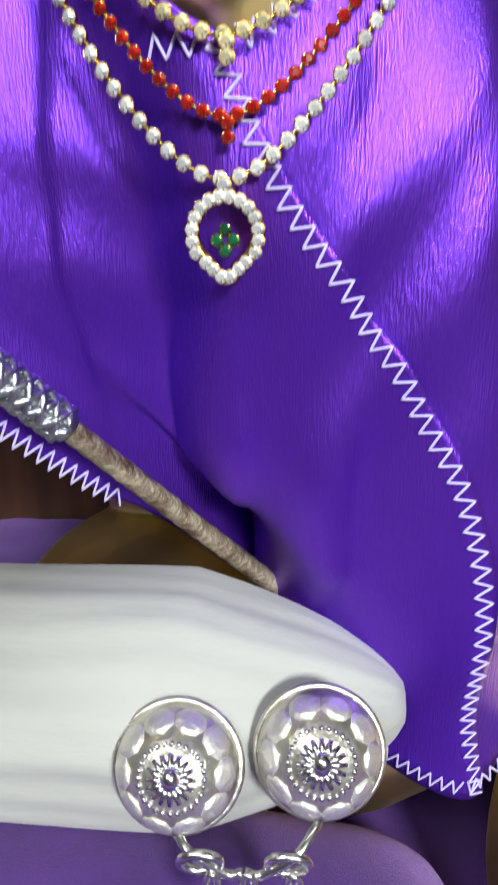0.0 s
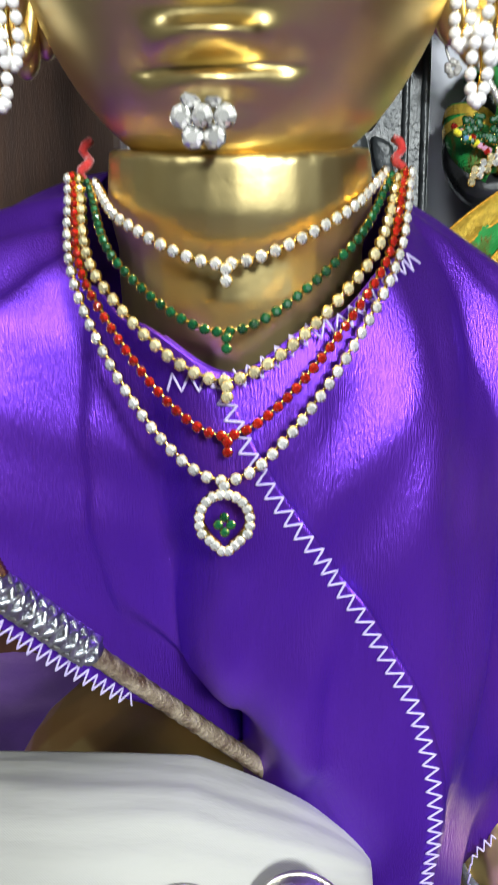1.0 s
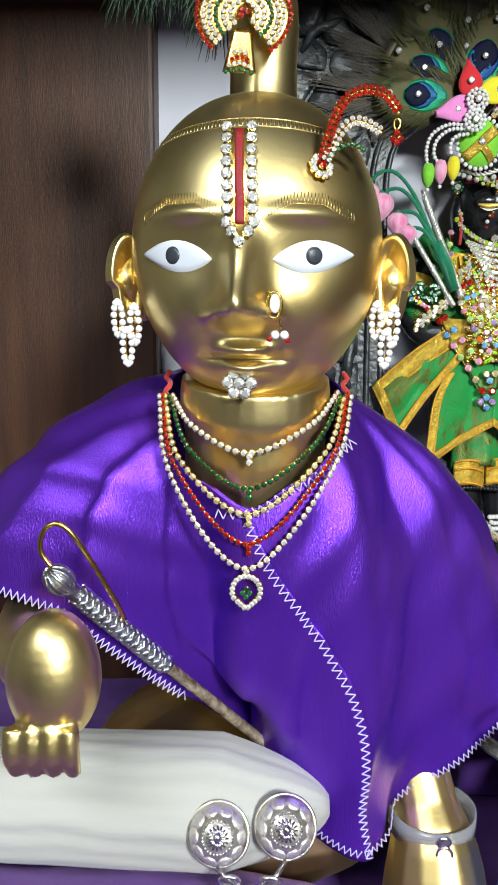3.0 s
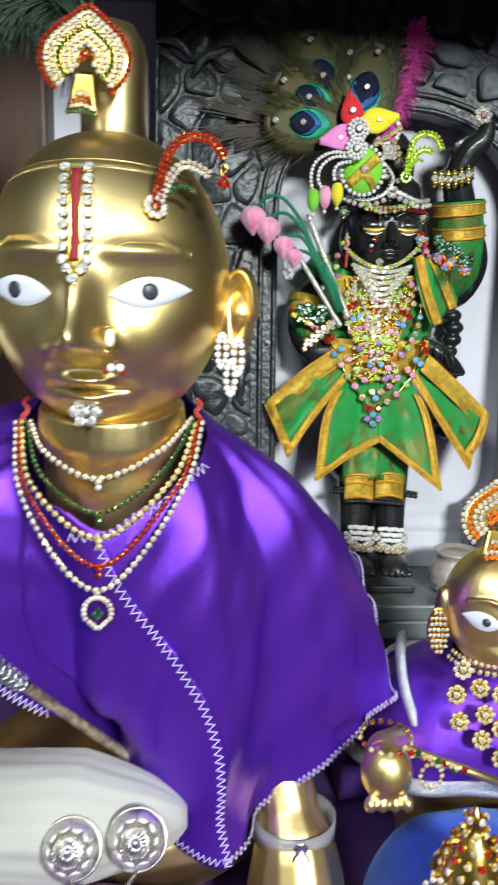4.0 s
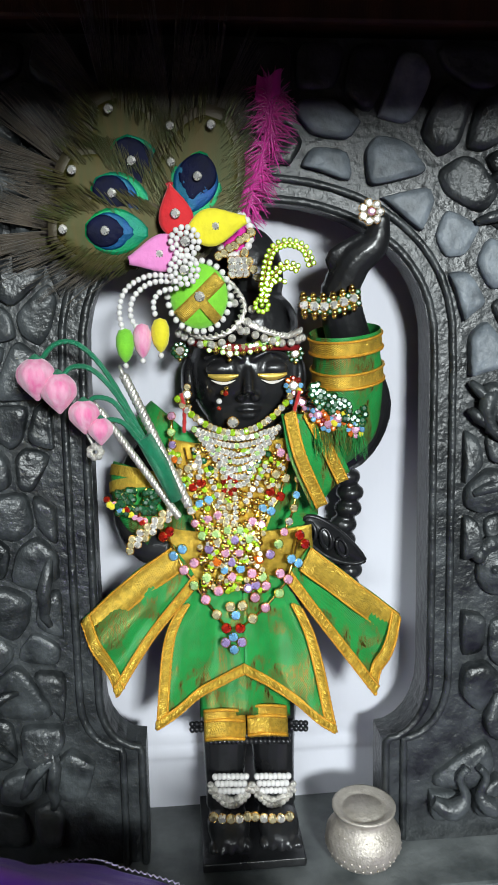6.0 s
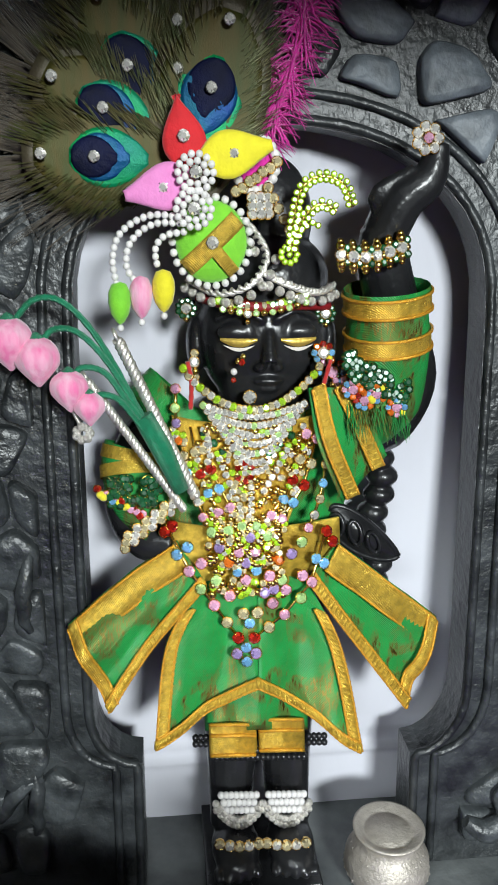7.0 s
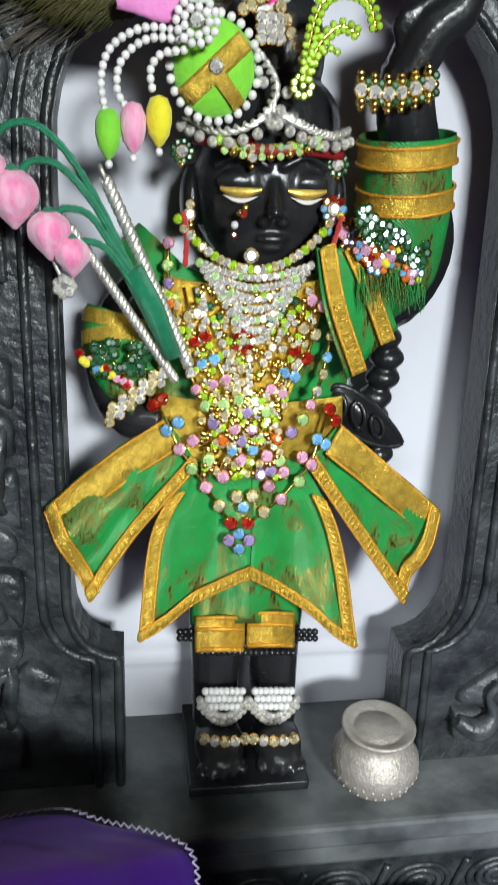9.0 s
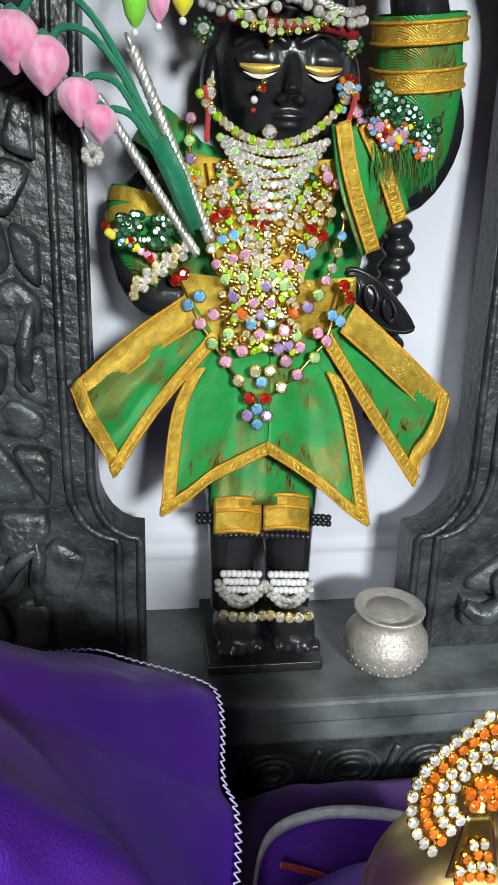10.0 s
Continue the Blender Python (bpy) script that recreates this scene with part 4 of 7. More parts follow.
necklace("short necklace of clear crystals in gold cups at the throat", [(-0.0310, 0.166, 0.3545), (-0.0215, 0.1475, 0.3455), (-0.0010, 0.1395, 0.3375), (0.0215, 0.1475, 0.3465), (0.0335, 0.166, 0.3570)],
         "clear", 0.00134, 0.0030, (-0.0008, 0.1385, 0.3365))
necklace("necklace of dark green crystals in gold cups", [(-0.0320, 0.163, 0.3545), (-0.0225, 0.1435, 0.3375), (-0.0010, 0.1385, 0.3245), (0.0225, 0.1435, 0.3395), (0.0345, 0.163, 0.3565)],
         "green", 0.00114, 0.0025, (-0.0008, 0.1380, 0.3235))
necklace("necklace of champagne crystals in gold cups", [(-0.0335, 0.161, 0.3550), (-0.0260, 0.1420, 0.3340), (-0.0010, 0.1375, 0.3150), (0.0260, 0.1430, 0.3360), (0.0355, 0.161, 0.3565)],
         "cream", 0.00136, 0.0031, (-0.0008, 0.1370, 0.3140))
necklace("necklace of red crystals in gold cups", [(-0.0345, 0.160, 0.3555), (-0.0275, 0.1415, 0.3310), (-0.0010, 0.1365, 0.3040), (0.0280, 0.1430, 0.3330), (0.0365, 0.160, 0.3570)],
         "red", 0.00116, 0.0026, (-0.0008, 0.1360, 0.3030))
nk, line = necklace("long clear crystal necklace with a white and green leaf pendant",
                    [(-0.0355, 0.160, 0.3550), (-0.0315, 0.1440, 0.3330), (-0.0170, 0.1370, 0.3070), (-0.0015, 0.1352, 0.2950), (0.0140, 0.1372, 0.3070), (0.0320, 0.1450, 0.3350), (0.0378, 0.160, 0.3570)],
                    "clear", 0.00132, 0.0030)
PC = Vector((-0.0015, 0.1345, 0.2868))
bm = bmesh.new()
leaf = [(0.0052 * math.sin(t) * (1 - 0.25 * (math.cos(t) < 0) * (-math.cos(t))), 0.0056 * math.cos(t) - (0.0012 if abs(t - math.pi) < 0.3 else 0)) for t in (2 * math.pi * i / 26 for i in range(26))]
tube(bm, [PC + Vector((x, 0, z)) for x, z in leaf], 0.0011, 6, True)
tube(bm, [PC + Vector((0, 0.0004, 0.0055)), PC + Vector((0, 0, 0.0085))], 0.0009, 6)
part("pendant_frame", bm, GOLD, nk)
for i in range(20):
    t = 2 * math.pi * (i + 0.5) / 20
    x, z = 0.0052 * math.sin(t) * (0.85 if math.cos(t) < -0.5 else 1), 0.0058 * math.cos(t) - (0.0006 if math.cos(t) < -0.9 else 0)
    piece("pendant_stone", GEMS["clear"], facing(PC + Vector((x, -0.0006, z)), (0, -1, 0.1), 0.00120), nk)
for x, z in ((0, 0.0008), (-0.0013, -0.0008), (0.0013, -0.0008), (0, -0.0024)):
    piece("pendant_stone", GEMS["green"], facing(PC + Vector((x, -0.0004, z)), (0, -1, 0.1), 0.0011), nk, "green stone")
piece("pendant_stone", GEMS["clear"], facing(PC + Vector((0, -0.0006, 0.0075)), (0, -1, 0.1), 0.0013), nk)
# red thread tied behind the necklaces
for s in (-1, 1):
    bm = bmesh.new()
    tube(bm, [Vector((0.0015 + s * (0.0345 + 0.0010 * math.sin(i * 1.3)), 0.163 + 0.0016 * i * 0.5 + 0.0012 * math.cos(i * 1.3), 0.355 + 0.0011 * i)) for i in range(9)], 0.0010, 8)
    part("thread_tie", bm, REDTHREAD, nk, "red wool tie")

# ---- ornaments on the face ----
upright = lambda z: -0.065 * (z - 0.003)
tilak = thing("forehead_mark", head_front(0, 0.015)[0], "forehead ornament of clear crystals round a red velvet strip", "ornament")
bm = bmesh.new()


def strip(u, v):
    z = 0.0065 + 0.0305 * v
    p, n = head_front((u - 0.5) * 0.0027 + upright(z), z)
    return p + n * 0.0009


grid(bm, strip, 3, 16)
thicken(bm, 0.0008)
part("strip", bm, REDTAPE, tilak, "red velvet strip")
bm = bmesh.new()
grid(bm, lambda u, v: head_front((u - 0.5) * 0.0105 * (1 if v > 0.2 else 0.5 + 2.5 * v) + upright(0.0015 + 0.036 * v), 0.0015 + 0.036 * v)[0] + head_front(0, 0.0015 + 0.036 * v)[1] * 0.0003, 4, 16)
part("backing", bm, GOLD, tilak)
for s in (-1, 1):
    for k in range(9):
        p, n = head_front(0.0040 * s + upright(0.0375 - 0.0038 * k), 0.0375 - 0.0038 * k)
        piece("stone", GEM_SILVER, facing(p + n * 0.0008, n, 0.00195, 17 * k), tilak)
for x, z in ((-0.0022, 0.0038), (0.0022, 0.0038), (0.0, 0.0005)):
    p, n = head_front(x, z)
    piece("stone", GEM_SILVER, facing(p + n * 0.0008, n, 0.0020), tilak)


def flower(name, p, n, petal, heart, r, size, parent=None, label="", category="ornament", k=6, group=""):
    fl = parent or thing(name, p, label, category, group)
    m = Vector(n).to_track_quat("Z", "Y").to_matrix()
    for i in range(k):
        t = 2 * math.pi * i / k
        piece("stone", petal, facing(Vector(p) + m @ Vector((r * math.cos(t), r * math.sin(t), 0)), n, size, 30 * i), fl)
    piece("stone", heart, facing(Vector(p) + Vector(n) * size * 0.5, n, size * 0.95), fl)
    return fl


p, n = head_front(-0.0022, -0.0458)
n = (n + Vector((-0.1, -1.6, 0.3))).normalized()
flower("chin_flower", p + n * 0.0008, n, GEM_SILVER, GEM_SILVER, 0.0040, 0.0023, None, "six-petalled flower of clear crystals on the chin")
# nose ornament
p, n = head_front(0.0098, -0.0185)
nath = thing("nose_ring", p, "gold nose ornament with a pearl drop and small pearls", "ornament")
bm = bmesh.new()
drop = [Vector((0.0024 * math.sin(t) + 0.0012, -0.0014, 0.0042 * math.cos(t))) for t in (2 * math.pi * i / 20 for i in range(20))]
tube(bm, [p + q for q in drop], 0.0004, 5, True)
tube(bm, spline([p + Vector((-0.0008, 0.001, 0.0045)), p + Vector((0.0004, -0.0012, 0.003)), p + Vector((0.0030, -0.0012, -0.0045)), p + Vector((0.0034, -0.0010, -0.0075))], 10), 0.0004, 5)
part("wire", bm, GOLD, nath)
bm = bmesh.new()
ball(bm, p + Vector((0.0014, -0.0014, 0.0004)), (0.0017, 0.0011, 0.0031))
part("drop_pearl", bm, PEARL, nath)
for dx, dz in ((0.0016, -0.0095), (0.0046, -0.0095)):
    piece("pearl", BEADS["pearl"], Matrix.Translation(p + Vector((dx, -0.0012, dz))) @ Matrix.Scale(0.0015, 4), nath)
for dx, dz in ((-0.0002, -0.0108), (0.0056, -0.0112)):
    piece("red_bead", BEADS["red"], Matrix.Translation(p + Vector((dx, -0.0012, dz))) @ Matrix.Scale(0.0010, 4), nath)
# earrings: loops of pearls
for s, sx in ((-1, -0.0462), (1, 0.0482)):
    e = Vector((sx, 0.154, 0.3812)) + HM.to_3x3() @ Vector((0, -0.002, 0))
    er = thing("pearl_earring", e, "earring of looped strings of white pearls", "earring", "pearl earrings")
    for k, (ox, oz, rx, rz) in enumerate(((-0.0030, 0.0035, 0.0016, 0.0062), (0.0031, 0.0015, 0.0016, 0.0068), (0.0004, -0.0066, 0.0017, 0.0064))):
        for i in range(14):
            t = 2 * math.pi * i / 14
            piece("pearl", BEADS["pearl"], Matrix.Translation(e + Vector((ox + rx * math.sin(t), -0.0015 * k * 0.5 - 0.001 * math.cos(t), oz + rz * math.cos(t)))) @ Matrix.Scale(0.00128, 4), er)
        bm = bmesh.new()
        tube(bm, [e + Vector((ox + rx * 0.7 * math.sin(t), 0.0006, oz + rz * 0.7 * math.cos(t))) for t in (2 * math.pi * i / 16 for i in range(16))], 0.0007, 5, True)
        part("loop", bm, GOLD, er)


def crest(label, c, m, w, h, rings, base_rows, hole=True):
    """Leaf-shaped crest of stone rows; rings from the rim inwards."""
    cr = thing("crest", c, label, "crest")
    def at(x, z, y=0.0):
        return Vector(c) + m @ Vector((x, y - 2.2 * x * x, z))
    nrm = lambda x: m @ Vector((-4.4 * x, -1, 0)).normalized()
    def leafline(k):
        out = []
        for i in range(61):
            t = -2.45 + 4.9 * i / 60
            x = w * k * math.sin(t) * (1 - 0.30 * max(0, math.cos(t)) ** 2)
            z = h * k * math.cos(t) + (0.16 * h * k * math.exp(-(t / 0.35) ** 2))
            out.append((x, z))
        return out
    bm = bmesh.new()
    ln = leafline(1.0)
    ln2 = leafline(0.12)
    grid(bm, lambda u, v: at(*[a + (b - a) * v for a, b in zip(ln[round(u * 60)], ln2[round(u * 60)])], y=0.0009), 60, 6)
    thicken(bm, 0.0006)
    part("backing", bm, GOLD, cr)
    for k, gem, size in rings:
        for i, (p, d) in enumerate(even([(x, 0, z) for x, z in leafline(k)], size * 2.05)):
            piece("stone", GEMS[gem], facing(at(p.x, p.z), nrm(p.x), size, i * 31), cr)
    for row, (gem, width, z, size) in enumerate(base_rows):
        kk = max(2, round(width / (size * 2.05)))
        for i in range(kk):
            x = (i - (kk - 1) / 2) * size * 2.05
            piece("stone", GEMS[gem], facing(at(x, z - 0.3 * abs(x), -0.0006), nrm(x), size, i * 31), cr)
    bm = bmesh.new()
    zb = min(r[2] for r in base_rows)
    grid(bm, lambda u, v: at((u - 0.5) * (base_rows[-1][1] * (1 - 0.55 * v) + 0.001), zb - 0.001 + (-0.25 * h - zb) * v, 0.0008), 6, 8)
    thicken(bm, 0.0005)
    part("stem", bm, GOLD, cr)
    return cr


crest("leaf-shaped crest of red, white and green stones tied to the topknot", (-0.0040, 0.1500, 0.4870), pose(0, 0, 0, -6, 4, -4).to_3x3(), 0.0160, 0.0150,
      [(1.0, "red", 0.00095), (0.86, "clear", 0.00095), (0.74, "clear", 0.00095), (0.60, "green", 0.00085), (0.44, "clear", 0.0010), (0.28, "clear", 0.0010), (0.08, "red", 0.0011)],
      [("clear", 0.005, -0.0125, 0.00085), ("red", 0.007, -0.0145, 0.00085), ("clear", 0.009, -0.0163, 0.00085), ("green", 0.0105, -0.0182, 0.00085)])


def plume(label, p, n, strands, size, flower_gems, bloom=1.0):
    """Hair brooch: flower with curved strands of stones."""
    pl = thing("plume_brooch", p, label, "brooch")
    flower("", p, n, GEMS[flower_gems[0]], GEMS[flower_gems[1]], size * 2.3 * bloom, size * 1.05 * bloom, pl, k=9)
    for gem, ctrl, rows in strands:
        line = spline([Vector(p) + Vector(c) for c in ctrl], 60)
        bm = bmesh.new()
        tube(bm, [q + Vector((0, 0.0006, 0)) for q in line], 0.0006, 5)
        part("wire", bm, GOLD, pl)
        for r in range(rows):
            for i, (q, d) in enumerate(even(line, size * 1.9)):
                side = d.cross(Vector((0, -1, 0))).normalized()
                piece("stone", GEMS[gem], facing(q + side * (r - (rows - 1) / 2) * size * 1.9, (0, -1, 0.15), size, 40 * i), pl)
    return pl


p, n = head_front(0.0235, 0.0245)
K = lambda *c: [(0.78 * x, 0.8 * y, 0.74 * z) for x, y, z in c]
pl = plume("brooch with curved plumes of red, white and green stones", p + n * 0.0022, n,
           [("red", K((0.0, 0, 0.002), (0.0032, -0.004, 0.014), (0.0075, -0.006, 0.0245), (0.0150, -0.008, 0.0290), (0.0240, -0.009, 0.0270), (0.0300, -0.009, 0.0195)), 2),
            ("clear", K((0.002, -0.001, 0.003), (0.0065, -0.003, 0.0125), (0.0115, -0.004, 0.0175), (0.0175, -0.004, 0.0170), (0.0240, -0.004, 0.0130)), 2),
            ("green", K((0.003, -0.001, 0.004), (0.0085, -0.002, 0.0080), (0.0135, -0.002, 0.0085), (0.0175, -0.002, 0.0060)), 1)], 0.00092, ("clear", "red"), 1.5)
q = p + Vector((0.0236, -0.0075, 0.0125))
bm = bmesh.new()
tube(bm, [q + Vector((0.0010 * math.sin(t), -0.001, 0.0016 * math.cos(t))) for t in (2 * math.pi * i / 12 for i in range(12))], 0.00035, 5, True)
part("ring", bm, GOLD, pl)
for dx, dz in ((0, -0.0028), (-0.0012, -0.0046), (0.0012, -0.0046), (0, -0.0055)):
    piece("stone", GEMS["red"], facing(q + Vector((dx, -0.001, dz)), (0, -1, 0), 0.0011), pl)

# peacock feather tucked behind the topknot, hanging to the west
ft = thing("peacock_feather", (-0.004, 0.186, 0.503), "dark green peacock feather tucked behind the brass topknot", "feather")
spine = spline([(-0.002, 0.182, 0.496), (-0.010, 0.190, 0.512), (-0.026, 0.200, 0.522), (-0.046, 0.208, 0.523)], 60)
bm = bmesh.new()
tube(bm, spine, 0.0007, 5)
part("shaft", bm, LEAFRIM, ft)
bm = bmesh.new()
rf = random.Random(77)
for i in range(420):
    q = spine[rf.randrange(8, 60)]
    sg = 1 if rf.random() < 0.6 else -1
    tip = q + Vector((rf.uniform(-0.020, 0.004), rf.uniform(-0.008, 0.008), -sg * rf.uniform(0.012, 0.026)))
    tube(bm, spline([q, q.lerp(tip, 0.5) + Vector((-0.003, 0, 0.0015 * sg)), tip], 5), [0.0005, 0.0005, 0.0004, 0.0003, 0.0001], 3, cap=False)
tagged(part("vane", bm, TEAL_DARK, ft, "dark green loose vane"), kind="stuff")

# ---- cane, bolster and bells ----
cane = thing("cane", (-0.03, 0.15, 0.195), "thin cane with an embossed silver grip and brown braided shaft", "cane")
A, B = Vector((-0.0660, 0.1205, 0.2950)), Vector((0.0090, 0.1680, 0.2010))
ax = (B - A).normalized()
bm = bmesh.new()
tube(bm, [A.lerp(B, t) for t in (0.46 + 0.54 * i / 40 for i in range(41))], [0.0023 * (1 + 0.05 * math.sin(i * 2.5)) for i in range(41)], 12)
part("shaft", bm, BRAID, cane, "brown braided shaft")
bm = bmesh.new()
rot = ax.to_track_quat("Z", "Y").to_matrix()
prof = [(0.0, -0.001)] + [(0.0032 + 0.0003 * math.sin(i * 0.9), 0.001 + 0.058 * i / 60) for i in range(61)] + [(0.0, 0.060)]
lathe(bm, A, prof, 16, axis=rot)
grip = part("grip", bm, PEWTER, cane, "embossed silver grip")
# plaited strands round the grip
for k in range(4):
    for sgn in (-1, 1):
        pts = [A + ax * (0.008 + 0.050 * i / 60) + rot @ Vector((0.0034 * math.cos(sgn * i * 0.42 + k * math.pi / 2), 0.0034 * math.sin(sgn * i * 0.42 + k * math.pi / 2), 0)) for i in range(61)]
        bm = bmesh.new()
        tube(bm, pts, 0.0008, 5)
        part("plait", bm, PEWTER, grip)
bm = bmesh.new()
ball(bm, A - ax * 0.001, (0.0046, 0.0046, 0.0058), 20, 14, rot=rot)
for k in range(10):
    t = 2 * math.pi * k / 10
    tube(bm, [A - ax * 0.001 + rot @ Vector((0.0047 * math.sin(a) * math.cos(t), 0.0047 * math.sin(a) * math.sin(t), 0.0059 * math.cos(a))) for a in (0.3 + 2.5 * i / 10 for i in range(11))], 0.0007, 5)
part("knob", bm, PEWTER, cane, "fluted silver knob")
bm = bmesh.new()
hook = spline([A + Vector((-0.0008, -0.001, 0.003)), A + Vector((-0.0065, -0.0005, 0.0110)), A + Vector((-0.0050, 0, 0.0190)), A + Vector((0.0005, 0.0005, 0.0205)), A + Vector((0.0070, 0.001, 0.0130)), A + Vector((0.0170, 0.006, -0.0085)), A + Vector((0.0200, 0.009, -0.0180))], 90)
tube(bm, [q for q in hook], [0.00085 * (1 + 0.35 * (i % 2)) for i in range(90)], 6)
part("hook", bm, GOLD, cane, "twisted gold wire hook")

bolster = thing("bolster", (-0.06, 0.14, 0.17), "white cotton bolster with fine pleats lying before the brass statue", "bolster")
bm = bmesh.new()


def bolster_point(u, v):
    t = 2 * math.pi * u
    s = 0.006 + 0.994 * v
    x = 0.0335 - 0.185 * s
    r = min(1.0, (s / 0.24)) ** 0.5
    k = 0.0268 * r * (1 - 0.06 * s)
    k *= 1 + 0.028 * math.sin(t * 7 + 2.5 * s) * (1 - 0.5 * s) + 0.010 * math.sin(t * 19 + 4 * s + 3 * noise.noise((s * 6, t, 0))) + 0.012 * noise.noise((math.cos(t) * 4, math.sin(t) * 4, s * 5))
    if v > 0.97:
        k *= 0.6
    return Vector((x, 0.1435 + 0.002 * s + k * math.cos(t), 0.1915 + 0.003 * s + k * 0.96 * math.sin(t)))


grid(bm, bolster_point, 96, 90, wrap=True)
bmesh.ops.holes_fill(bm, edges=[e for e in bm.edges if len(e.link_faces) == 1])
part("cover", bm, COTTON, bolster)
# velvet cushion under it
bm = bmesh.new()


def cushion(u, v):
    a, b = 2 * u - 1, 2 * v - 1
    x, y = -0.095 + 0.145 * a, 0.080 + 0.085 * b
    h = max(0.0, (1 - abs(a) ** 6)) ** 0.35 * max(0.0, (1 - abs(b) ** 5)) ** 0.4
    return Vector((x, y, 0.108 + 0.0580 * h + 0.0022 * noise.noise((x * 40, y * 40, 1)) * h))


grid(bm, cushion, 90, 60)
solo("velvet_cushion", bm, VELVET, "purple velvet seat cushion with a soft nap", "cushion")

bells = thing("silver_bells", (0.002, 0.115, 0.178), "pair of round silver ornaments with embossed rosettes, linked by a chain", "ornament")
BELL = [Vector((0.0140, 0.1195, 0.2000)), Vector((-0.0108, 0.1175, 0.1980))]
for c in BELL:
    nrm = Vector((0.0, -0.80, 0.45)).normalized()
    m = nrm.to_track_quat("Z", "Y").to_matrix()
    bm = bmesh.new()
    ball(bm, c, (0.0110, 0.0110, 0.0100), 36, 24, rot=m)
    tube(bm, [c + m @ Vector((0.0111 * math.cos(t), 0.0111 * math.sin(t), 0)) for t in (2 * math.pi * i / 40 for i in range(40))], 0.0007, 6, True)
    dome = part("dome", bm, BELLSILVER, bells)
    # petals hammered round the dome
    bm = bmesh.new()
    for k in range(10):
        t = 2 * math.pi * k / 10
        a = 0.98
        pos = c + m @ Vector((0.0105 * math.sin(a) * math.cos(t), 0.0105 * math.sin(a) * math.sin(t), 0.0096 * math.cos(a)))
        ball(bm, pos, (0.0031, 0.0031, 0.0008), 8, 5, rot=(m @ Vector((math.sin(a) * math.cos(t), math.sin(a) * math.sin(t), math.cos(a)))).to_track_quat("Z", "Y").to_matrix())
    part("petals", bm, OLDSILVER, dome, "hammered petals")
    bm = bmesh.new()
    for k in range(28):
        t = 2 * math.pi * k / 28
        a = 0.52
        ball(bm, c + m @ Vector((0.0111 * math.sin(a) * math.cos(t), 0.0111 * math.sin(a) * math.sin(t), 0.0101 * math.cos(a))), 0.00055, 6, 4)
    for k in range(16):
        t = 2 * math.pi * k / 16
        tube(bm, [c + m @ Vector((0.0111 * math.sin(a) * math.cos(t), 0.0111 * math.sin(a) * math.sin(t), 0.0102 * math.cos(a))) for a in (0.10, 0.22, 0.38)], [0.0003, 0.0006, 0.0004], 5)
    ball(bm, c + nrm * 0.0097, (0.0018, 0.0018, 0.0022), 12, 8)
    part("rosette", bm, SILVER, dome, "embossed rosette")
bm = bmesh.new()
mid = Vector((0.0010, 0.1085, 0.1845))
for s in (-1, 1):
    loop = [mid + Vector((s * (0.0075 + 0.0035 * math.cos(t)), -0.0005 * math.sin(t), 0.0024 * math.sin(t) + 0.001)) for t in (2 * math.pi * i / 20 for i in range(20))]
    tube(bm, loop, 0.0009, 6, True)
    tube(bm, spline([BELL[0 if s > 0 else 1] + Vector((0, -0.006, -0.0095)), mid + Vector((s * 0.009, 0, 0.003)), mid + Vector((s * 0.003, 0, -0.0015)), mid + Vector((0, 0, -0.001))], 12), 0.0009, 6)
part("link", bm, SILVER, bells, "twisted silver link")
for k, x in enumerate((-0.0055, 0.0008, 0.0085)):
    bm = bmesh.new()
    tube(bm, [mid + Vector((x + 0.0011 * math.cos(t), -0.001, -0.0035 + 0.0032 * math.sin(t))) for t in (2 * math.pi * i / 16 for i in range(16))], 0.0007, 6, True)
    c = mid + Vector((x, -0.0015, -0.0075))
    ball(bm, c, (0.0033, 0.0033, 0.0030), 16, 10)
    tube(bm, [c + Vector((0.0033 * math.cos(t), 0.0033 * math.sin(t), 0)) for t in (2 * math.pi * i / 16 for i in range(16))], 0.0004, 5, True)
    part("small_bell", bm, SILVER, bells)

# clear band with bead drops on the east wrist
band = thing("wrist_band", (0.0805, 0.165, 0.168), "clear plastic wrist band with three silver bead drops", "bracelet")
bm = bmesh.new()
lathe(bm, (0.0805, 0.1690, 0.1685), [(0.0180, -0.0048), (0.0190, -0.0050), (0.0190, 0.0050), (0.0180, 0.0048), (0.0180, -0.0048)], 40)
part("band", bm, CLEARBAND, band)
bm = bmesh.new()
ball(bm, (0.0815, 0.1495, 0.1700), (0.0032, 0.0012, 0.0032), 16, 10)
tube(bm, [Vector((0.0815 + 0.0032 * math.cos(t), 0.1480, 0.1655 + 0.0036 * math.sin(t))) for t in (2 * math.pi * i / 20 for i in range(20))], 0.0006, 6, True)
part("clasp", bm, SILVER, band)
for dx, dz in ((-0.0035, -0.0115), (0.0008, -0.0130), (0.0050, -0.0098)):
    bm = bmesh.new()
    tube(bm, [Vector((0.0815, 0.1475, 0.1625)), Vector((0.0815 + dx, 0.1470, 0.1675 + dz))], 0.0006, 6)
    ball(bm, (0.0815 + dx, 0.1465, 0.1665 + dz), 0.0026, 14, 10)
    part("bead_drop", bm, SILVER, band)


# ---- the black stone statue in the niche ----
PIVOT = Vector((0.12, 0.105, 0.496))


